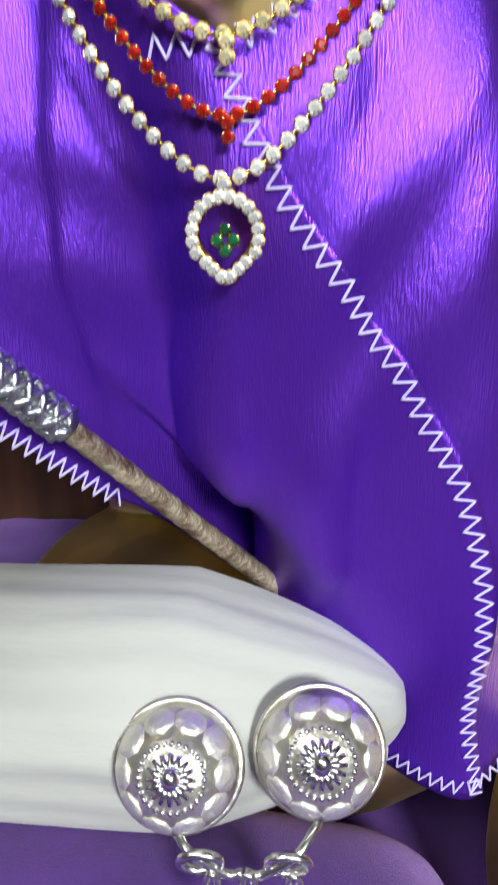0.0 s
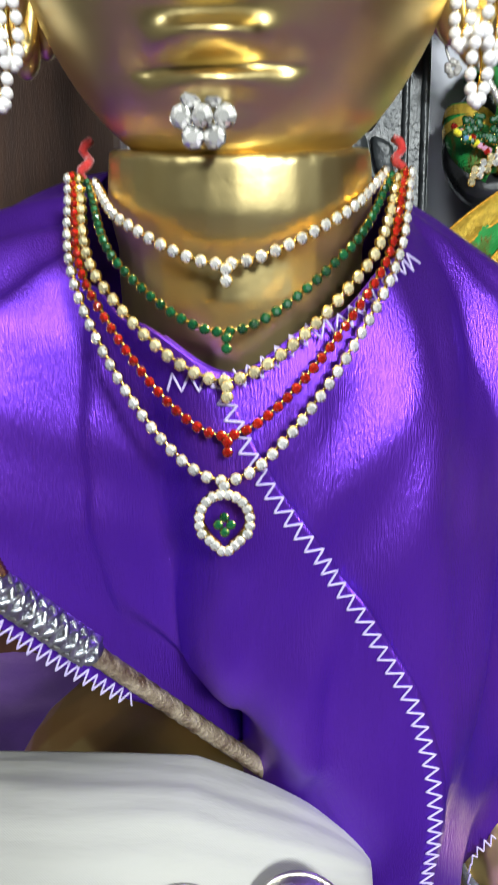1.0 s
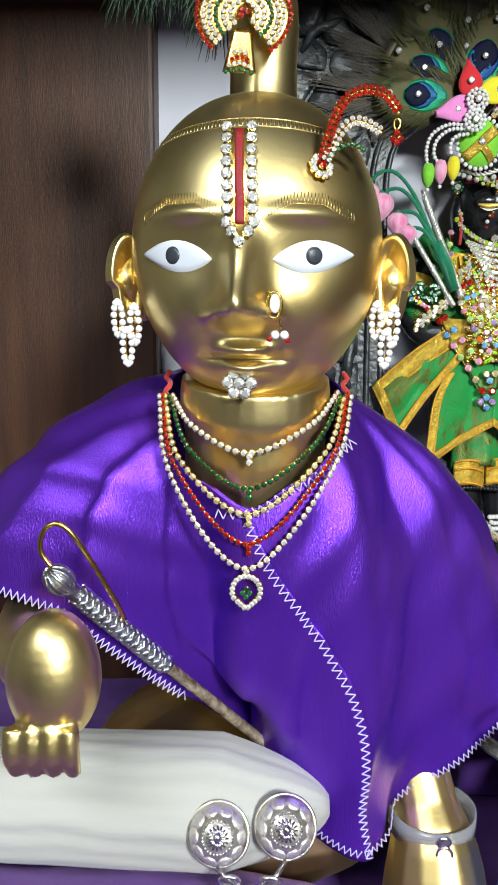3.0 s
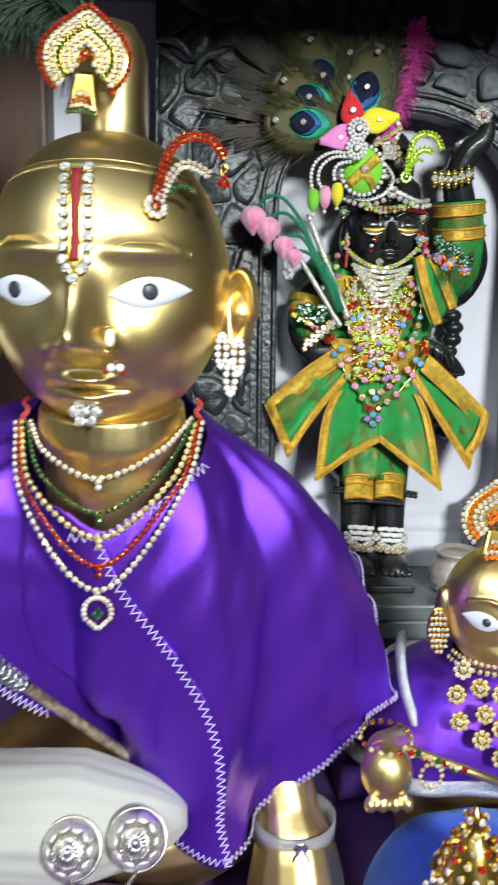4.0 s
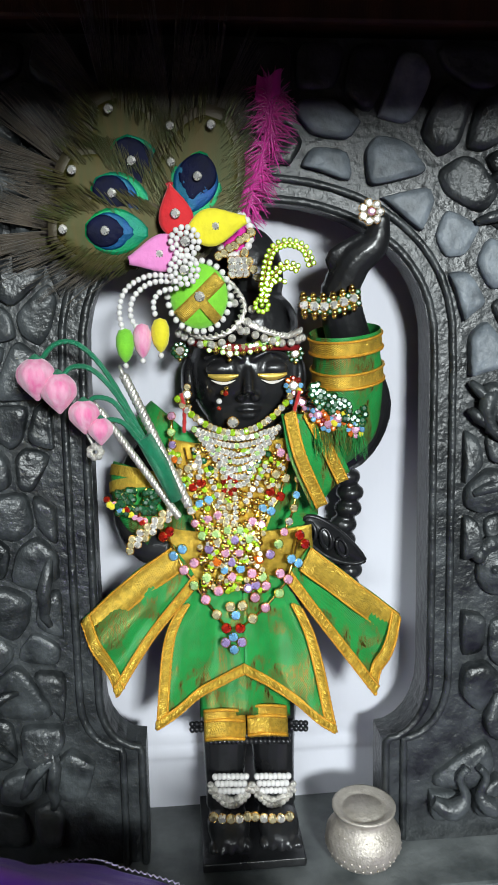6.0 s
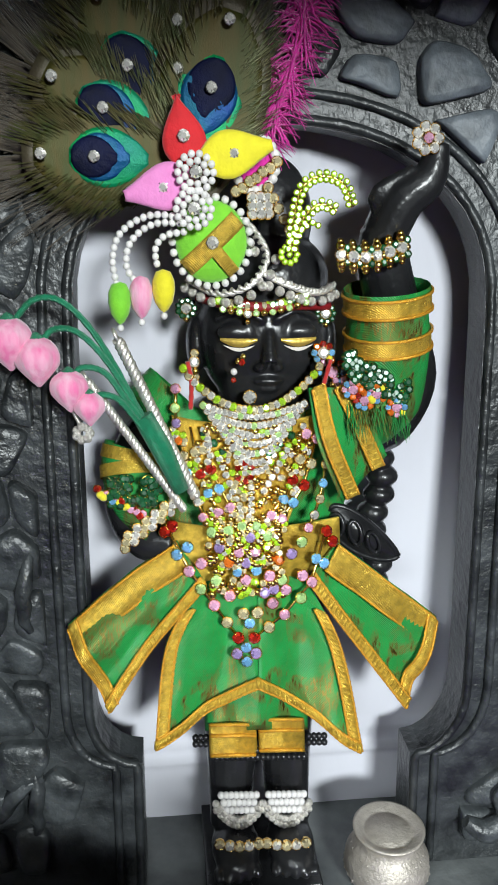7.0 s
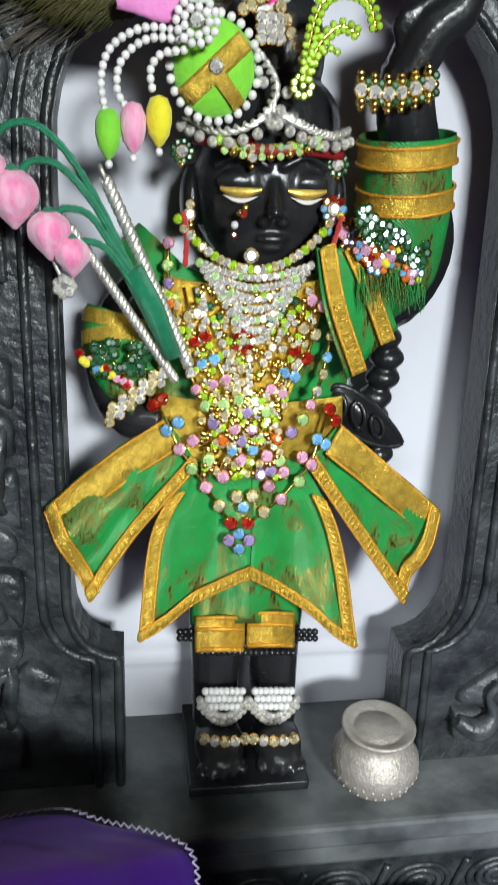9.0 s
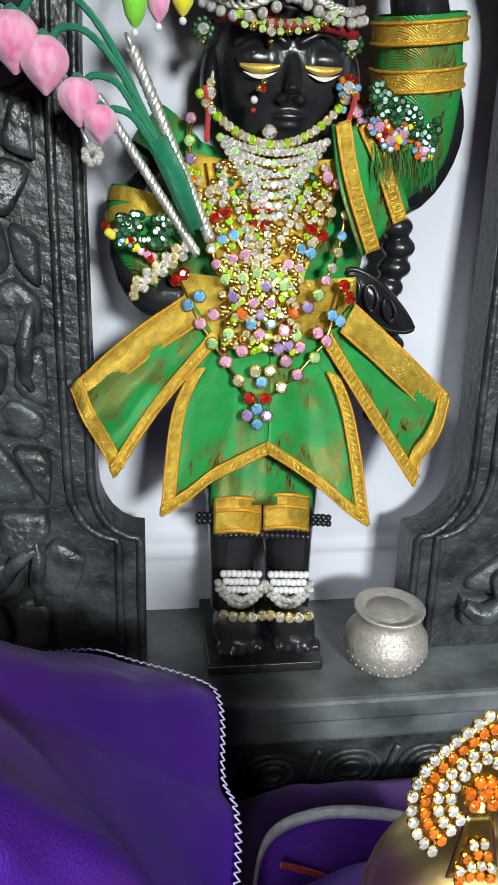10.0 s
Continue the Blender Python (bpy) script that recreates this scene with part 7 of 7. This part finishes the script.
# ---- silver pot on the ledge ----
pot = thing("silver_pot", (0.2165, 0.371, 0.1985), "small embossed silver pot with a wide flat mouth", "pot")
bm = bmesh.new()
lathe(bm, (0.2165, 0.371, 0.1987), [(0.0, 0.0), (0.0110, 0.0), (0.0165, 0.004), (0.0195, 0.0105), (0.0188, 0.0170), (0.0150, 0.0225), (0.0128, 0.0250), (0.0135, 0.0275), (0.0160, 0.0300), (0.0162, 0.0310), (0.0150, 0.0312), (0.0118, 0.0292), (0.0105, 0.0288), (0.0100, 0.0296), (0.0, 0.0300)], 48)
part("body", bm, POTMETAL, pot)
for zz, rr, nn, sz in ((0.0105, 0.0196, 30, 0.0014), (0.0155, 0.0190, 30, 0.0012), (0.0055, 0.0176, 28, 0.0013), (0.0205, 0.0165, 26, 0.0010)):
    bm = bmesh.new()
    for i in range(nn):
        t = 2 * math.pi * i / nn
        ball(bm, (0.2165 + (rr - 0.0005) * math.cos(t), 0.371 + (rr - 0.0005) * math.sin(t), 0.1987 + zz), sz * 0.55, 7, 5)
    tagged(part("embossing", bm, POTMETAL, pot, "row of embossed dots"), kind="stuff")


# ---- the small brass statue with its cushion ----
SC = Vector((0.1790, 0.2030, 0.2600))
bm = bmesh.new()
ball(bm, SC, (0.0245, 0.0230, 0.0290), 36, 26)
ball(bm, SC + Vector((0, -0.004, -0.016)), (0.0185, 0.0180, 0.0130), 28, 18)
tube(bm, [SC + Vector((0, -0.0215, 0.000)), SC + Vector((0, -0.0262, -0.0095))], [0.0016, 0.0030], 10)
ball(bm, SC + Vector((0, -0.0205, -0.0165)), (0.0060, 0.0026, 0.0014), 12, 8)
for s in (-1, 1):
    ball(bm, SC + Vector((0.0250 * s, 0.001, -0.001)), (0.0035, 0.0060, 0.0105), 14, 10)
    tube(bm, spline([SC + Vector((0.003 * s, -0.0228, 0.0075)), SC + Vector((0.011 * s, -0.0212, 0.0105)), SC + Vector((0.019 * s, -0.0150, 0.0080))], 10), 0.0008, 8)
tube(bm, [SC + Vector((0, 0.003, -0.025)), SC + Vector((0, 0.006, -0.045))], 0.0125, 16)
ball(bm, (0.180, 0.222, 0.190), (0.036, 0.032, 0.036), 28, 18)
ball(bm, SC + Vector((0, 0.004, 0.028)), (0.0065, 0.0065, 0.010), 16, 12)
# arms: one fist in front of the cape, one held out to the east
tube(bm, spline([(0.150, 0.205, 0.195), (0.134, 0.190, 0.196), (0.120, 0.168, 0.206), (0.1165, 0.152, 0.212)], 14), [0.0075] * 14, 12)
ball(bm, (0.1165, 0.147, 0.2085), (0.0110, 0.0105, 0.0125), 20, 14)
for k in range(4):
    ball(bm, (0.1085 + 0.0052 * k, 0.1395, 0.1985), (0.0027, 0.0034, 0.0036), 10, 8)
tube(bm, spline([(0.208, 0.215, 0.205), (0.224, 0.195, 0.185), (0.228, 0.170, 0.165), (0.226, 0.158, 0.150)], 12), 0.0095, 12)
ball(bm, (0.226, 0.155, 0.143), (0.011, 0.010, 0.013), 18, 12)
ball(bm, (0.180, 0.215, 0.135), (0.040, 0.040, 0.028), 28, 16)
body = fuse(bm, 0.0009, 2)
for s in (-1, 1):
    def seye(u, v):
        x = (0.0042 + 0.0160 * u) * s
        half = 0.0044 * math.sin(math.pi * u) ** 0.8 + 0.00002
        z = -0.0012 + 0.0025 * u + half * (2 * v - 1)
        y = -0.0232 * max(0.05, 1 - (x / 0.0247) ** 2 - (z / 0.0295) ** 2) ** 0.5 - 0.0010 * (1 - (2 * v - 1) ** 2)
        return SC + Vector((x, y - 0.0003, z))
    grid(body, seye, 20, 8, mi=1)
    x = 0.0112 * s
    lathe(body, SC + Vector((x, -0.0232 * (1 - (x / 0.0247) ** 2) ** 0.5 - 0.0012, 0.0001)), [(0.0, 0.0006), (0.0016, 0.0004), (0.0023, -0.0004), (0.0023, -0.0012)], 18, 2,
          Vector((0.45 * s, -1, 0)).normalized().to_track_quat("Z", "Y").to_matrix())
solo("brass_statue", body, [BRASS, EYEWHITE, EYEBLACK], "small polished brass statue with white inlaid eyes, half behind the cape", "statue")

# its cape
sc = thing("satin_cape", (0.18, 0.22, 0.15), "small purple satin cape with silver ribbon edges", "cape")


def small_cape(deg, s):
    t = radians(deg)
    k = abs(deg) / 180
    r0, r1 = 0.0165, 0.055 + 0.012 * math.sin(abs(t))
    z0 = 0.2330 - 0.004 * math.cos(t)
    z1 = 0.1830 + 0.006 * math.cos(2 * t) - 0.012 * max(0, math.cos(t))
    f = 0.6 * math.sin(math.pi / 2 * s) + 0.4 * s
    h = 0.7 * (1 - math.cos(math.pi / 2 * s)) + 0.3 * s
    r = r0 + (r1 - r0) * f + 0.0022 * s * math.sin(t * 8 + 1)
    return Vector((0.180 + r * math.sin(t), 0.210 - 0.85 * r * math.cos(t) + 0.010 * s, z0 + (z1 - z0) * h))


bm = bmesh.new()
grid(bm, lambda u, v: small_cape(-180 + 360 * u, v), 90, 26)
thicken(bm, 0.0008)
part("cloth", bm, SATIN, sc)
bm = bmesh.new()
grid(bm, lambda u, v: small_cape(-180 + 360 * u, 0.90 + 0.10 * v) + Vector((0, -0.0010, 0.0008)), 120, 4)
thicken(bm, 0.0006)
part("ribbon", bm, SILVERLACE, sc, "silver ribbon edge")
bm = bmesh.new()
tube(bm, spline([(0.143, 0.232, 0.231), (0.138, 0.215, 0.228), (0.1375, 0.200, 0.216), (0.143, 0.188, 0.200), (0.152, 0.178, 0.188)], 40), [0.0028] * 40, 6)
part("front_ribbon", bm, SILVERLACE, sc, "silver ribbon edge")

# orange and white crest, forehead mark, plume, ear leaves
crest("leaf-shaped crest of orange and white stones", SC + Vector((-0.0045, -0.006, 0.0450)), pose(0, 0, 0, -14, 6, 4).to_3x3(), 0.0165, 0.0150,
      [(1.0, "clear", 0.0014), (0.82, "orange", 0.0013), (0.64, "clear", 0.0014), (0.46, "clear", 0.0014), (0.20, "orange", 0.0015), (0.05, "orange", 0.0014)],
      [("clear", 0.006, -0.0105, 0.0012), ("orange", 0.008, -0.0130, 0.0012), ("clear", 0.010, -0.0153, 0.0012), ("orange", 0.011, -0.0176, 0.0012)])


def sface(x, z, lift=0.0008):
    n = Vector((x / 0.0245 ** 2, -(max(0.02, 1 - (x / 0.0245) ** 2 - (z / 0.029) ** 2) ** 0.5) / 0.023, z / 0.029 ** 2)).normalized()
    return SC + Vector((x, -0.0230 * max(0.02, 1 - (x / 0.0245) ** 2 - (z / 0.029) ** 2) ** 0.5, z)) + n * lift, n


fm = thing("forehead_mark", sface(0, 0.012)[0], "forehead ornament of clear crystals round a dark red tablet", "ornament")
bm = bmesh.new()
grid(bm, lambda u, v: sface((u - 0.5) * 0.0042, 0.0080 + 0.0085 * v, 0.0012)[0], 4, 8)
thicken(bm, 0.0010)
part("tablet", bm, REDTAPE, fm)
for i in range(15):
    t = 2 * math.pi * i / 15
    p, n = sface(0.0043 * math.sin(t), 0.0115 + 0.0072 * math.cos(t))
    piece("stone", GEMS["clear"], facing(p, n, 0.0013, i * 30), fm)
p, n = sface(0.0090, 0.0085)
plume("curved brooch of clear crystals on the small brass forehead", p, n,
      [("clear", [(0, 0, 0.001), (0.005, -0.003, 0.009), (0.011, -0.005, 0.0165), (0.018, -0.006, 0.0185), (0.023, -0.006, 0.013), (0.024, -0.006, 0.006)], 2),
       ("clear", [(0.002, -0.001, 0.001), (0.008, -0.003, 0.007), (0.014, -0.004, 0.010), (0.019, -0.004, 0.008)], 1)], 0.0013, ("clear", "cream"))
for s in (-1, 1):
    c = SC + Vector((0.0268 * s, -0.004, -0.012))
    le = thing("leaf_earring", c, "leaf-shaped earring of white crystals", "earring", "leaf earrings")
    bm = bmesh.new()
    grid(bm, lambda u, v: c + Vector((0.0055 * (2 * u - 1) * math.sin(math.pi * (0.05 + 0.9 * v)) ** 0.8 + 0.002 * s * (1 - v), -0.0006 * math.sin(math.pi * u), 0.0125 * (1 - 2 * v))), 8, 12)
    thicken(bm, 0.0010)
    part("leaf", bm, GOLD, le)
    for j in range(8):
        v = 0.10 + 0.80 * j / 7
        w = 0.0050 * math.sin(math.pi * (0.05 + 0.9 * v)) ** 0.8
        k = max(1, round(2 * w / 0.0021))
        for i in range(k):
            piece("stone", GEMS["clear"], facing(c + Vector(((i - (k - 1) / 2) * 0.0021 + 0.002 * s * (1 - v), -0.0012, 0.0125 * (1 - 2 * v))), (0.15 * s, -1, 0.1), 0.0010, 33 * i), le)
# flower necklaces
FL = [(307, 635), (285, 720), (295, 808), (372, 862), (440, 922), (515, 888), (590, 835), (603, 758), (585, 672), (365, 692), (383, 778), (440, 825), (505, 785), (530, 705), (442, 712)]
sn = thing("flower_necklace", (0.17, 0.165, 0.21), "two-row necklace of crystal flowers in gold on the small statue", "necklace")
for cx, cy in FL:
    x, z = 0.1745 + (cx - 440) * 0.000128, 0.2365 - (cy - 650) * 0.000135
    y = 0.1700 + 6.0 * (x - 0.176) ** 2 - 0.22 * (0.2365 - z) + 0.010
    c = Vector((x, y - 0.004, z))
    n = Vector(((x - 0.176) * 8, -1, 0.35)).normalized()
    m = n.to_track_quat("Z", "Y").to_matrix()
    bm = bmesh.new()
    lathe(bm, c - n * 0.001, [(0.0, -0.0006), (0.0040, -0.0004), (0.0044, 0.0004), (0.0, 0.0008)], 14, axis=m)
    part("flower_base", bm, GOLD, sn)
    for i in range(8):
        t = 2 * math.pi * i / 8
        piece("stone", GEMS["cream" if cy > 690 else "clear"], facing(c + m @ Vector((0.0033 * math.cos(t), 0.0033 * math.sin(t), 0)), n, 0.00135, i * 20), sn)
    piece("stone", GEMS["cream"], facing(c + n * 0.0010, n, 0.0018), sn)
cluster2 = thing("collar_necklace", SC + Vector((0, -0.018, -0.024)), "close gold and crystal collar on the small statue", "necklace")
for i in range(20):
    t = -1.5 + 3.0 * i / 19
    for r in range(2):
        piece("stone", GEMS["cream"], facing(SC + Vector(((0.0185 + 0.002 * r) * math.sin(t), -(0.0185 + 0.002 * r) * math.cos(t), -0.0235 - 0.003 * r)), (math.sin(t), -math.cos(t), 0.3), 0.0014, 31 * i), cluster2)
piece("chin_stone", GEMS["clear"], facing(SC + Vector((0, -0.0215, -0.0225)), (0, -1, 0), 0.0022), cluster2)

# flute with jewelled end
fl = thing("flute", (0.15, 0.145, 0.20), "thin golden flute with a jewelled end, held before the small statue", "flute")
bm = bmesh.new()
A, B = Vector((0.1215, 0.141, 0.2235)), Vector((0.190, 0.146, 0.1935))
tube(bm, [A, B], 0.0019, 10)
part("tube", bm, BRASS, fl)
bm = bmesh.new()
ball(bm, B, 0.0022, 10, 8)
part("tip", bm, REDTAPE, fl, "dark tip")
for i in range(14):
    q = A.lerp(B, 0.40 * i / 14)
    piece("stone", GEMS[("cream", "red", "cream", "green")[i % 4]], facing(q + Vector((0.0010 * math.sin(i * 2), -0.0018, 0.0010 * math.cos(i * 2))), (0, -1, 0.3), 0.0015), fl)
for i in range(12):
    t = 2 * math.pi * i / 12
    piece("stone", GEMS["cream"], facing(A + Vector((0.012 + 0.0045 * math.cos(t), -0.001, -0.0125 + 0.0055 * math.sin(t))), (0, -1, 0.2), 0.0011), fl)
br = thing("bracelet", (0.1165, 0.152, 0.222), "gold bracelet with coloured stones on the small fist", "bracelet")
for i in range(16):
    t = 2 * math.pi * i / 16
    piece("stone", GEMS[("cream", "red", "cream", "cream")[i % 4]], facing(Vector((0.1165 + 0.0105 * math.cos(t), 0.152 + 0.0095 * math.sin(t), 0.2215 + 0.002 * math.sin(t))), (math.cos(t), math.sin(t), 0.2), 0.0014), br)

# blue velvet cushion
bm = bmesh.new()


def blue(u, v):
    a, b = 2 * u - 1, 2 * v - 1
    x, y = 0.172 + 0.055 * a, 0.150 + 0.040 * b
    h = max(0.0, (1 - abs(a) ** 4)) ** 0.45 * max(0.0, (1 - abs(b) ** 4)) ** 0.45
    return Vector((x, y, 0.108 + 0.066 * h + 0.0018 * noise.noise((x * 60, y * 60, 8)) * h))


grid(bm, blue, 60, 44)
solo("velvet_cushion", bm, BLUE, "bright blue velvet cushion before the small brass statue", "cushion")

# tiny statue with a golden crown, low in front
TC = Vector((0.1440, 0.1150, 0.1720))
bm = bmesh.new()
ball(bm, TC, (0.0150, 0.0140, 0.0165), 24, 16)
ball(bm, TC + Vector((0, 0.002, -0.035)), (0.020, 0.017, 0.030), 24, 16)
ball(bm, TC + Vector((0, 0.003, -0.0555)), (0.026, 0.022, 0.012), 24, 12)
tube(bm, [TC + Vector((0, -0.013, 0.002)), TC + Vector((0, -0.0162, -0.005))], [0.001, 0.002], 8)
solo("brass_statue", fuse(bm, 0.0009, 2), [BRASS], "tiny brass statue wearing a golden crown, low beside the cape", "statue")
cr = thing("crown", TC + Vector((0, 0, 0.013)), "tall golden crown set with red, green and clear stones", "crown")
bm = bmesh.new()
lathe(bm, TC + Vector((0, 0, 0.0105)), [(0.0140, 0.0), (0.0146, 0.003), (0.0125, 0.006), (0.0118, 0.010), (0.0090, 0.014), (0.0080, 0.018), (0.0048, 0.021), (0.0032, 0.025), (0.0036, 0.028), (0.0, 0.032)], 28)
part("cone", bm, GOLD, cr)
for zz, rr, nn, gs in ((0.003, 0.0148, 16, ("clear", "green")), (0.0085, 0.0123, 14, ("clear", "cream")), (0.0130, 0.0100, 12, ("cream", "red")), (0.0180, 0.0080, 10, ("red", "cream")), (0.0225, 0.0045, 7, ("cream", "cream")), (0.028, 0.0036, 5, ("clear", "clear"))):
    for i in range(nn):
        t = 2 * math.pi * i / nn
        piece("stone", GEMS[gs[i % 2]], facing(TC + Vector((rr * math.cos(t), rr * math.sin(t), 0.0105 + zz)), (math.cos(t), math.sin(t), 0.3), 0.0017, i * 20), cr)
for s in (-1, 1):
    for i in range(11):
        t = 2 * math.pi * i / 11
        piece("stone", GEMS["clear"], facing(TC + Vector((s * 0.0165 + 0.0052 * math.cos(t), -0.006, 0.010 + 0.0065 * math.sin(t))), (0.2 * s, -1, 0.2), 0.0014), cr)
# red cloth flowers by it
for x, y in ((0.172, 0.100), (0.119, 0.098)):
    bm = bmesh.new()
    for k in range(16):
        t, r = k * 2.4, 0.0008 * k
        ball(bm, (x + r * math.cos(t), y + r * math.sin(t), 0.172 - 0.0006 * k), (0.0036, 0.0036, 0.0026), 8, 6)
    tube(bm, [(x, y, 0.106), (x, y, 0.166)], 0.0016, 6)
    solo("red_flower", bm, REDTHREAD, "small red cloth flower on a stem", "flower", "red cloth flowers")

# purple cloth and silver-edged hem behind, with a red thread
bm = bmesh.new()


def back_heap(u, v):
    a, b = 2 * u - 1, 2 * v - 1
    x, y = 0.200 + 0.080 * a, 0.308 + 0.040 * b
    h = max(0.0, (1 - abs(a) ** 4)) ** 0.5 * max(0.0, (1 - abs(b) ** 6)) ** 0.5
    return Vector((x, y, 0.108 + 0.058 * h + 0.003 * noise.noise((x * 50, y * 50, 2)) * h))


grid(bm, back_heap, 50, 36)
solo("velvet_bolster", bm, VELVET, "purple velvet bolster with a soft nap against the ledge", "bolster")
hem = thing("hem_cloth", (0.17, 0.27, 0.16), "dark purple satin fold with a silver ribbon hem", "cloth")
bm = bmesh.new()
line_a = spline([(0.138, 0.258, 0.188), (0.147, 0.282, 0.197), (0.166, 0.290, 0.199), (0.190, 0.290, 0.197), (0.215, 0.286, 0.192)], 30)
grid(bm, lambda u, v: line_a[round(u * 29)] + Vector((0, -0.040 * v, -0.018 * v - 0.004 * math.sin(u * 9) * v)), 29, 10)
thicken(bm, 0.0008)
part("fold", bm, SATIN, hem)
bm = bmesh.new()
grid(bm, lambda u, v: line_a[round(u * 29)] + Vector((0, -0.004 * v, 0.0014 - 0.002 * v)), 29, 3)
thicken(bm, 0.0006)
part("ribbon", bm, SILVERLACE, hem, "silver ribbon hem")
bm = bmesh.new()
tube(bm, spline([(0.150, 0.268, 0.2005), (0.163, 0.266, 0.1965), (0.178, 0.257, 0.1940), (0.192, 0.248, 0.199)], 24), 0.0011, 6)
tube(bm, spline([(0.140, 0.250, 0.1965), (0.155, 0.245, 0.1915), (0.172, 0.240, 0.1890), (0.188, 0.240, 0.194)], 24), 0.0009, 6)
solo("red_thread", bm, REDTHREAD, "loose red wool thread trailing over the dark fold", "thread")
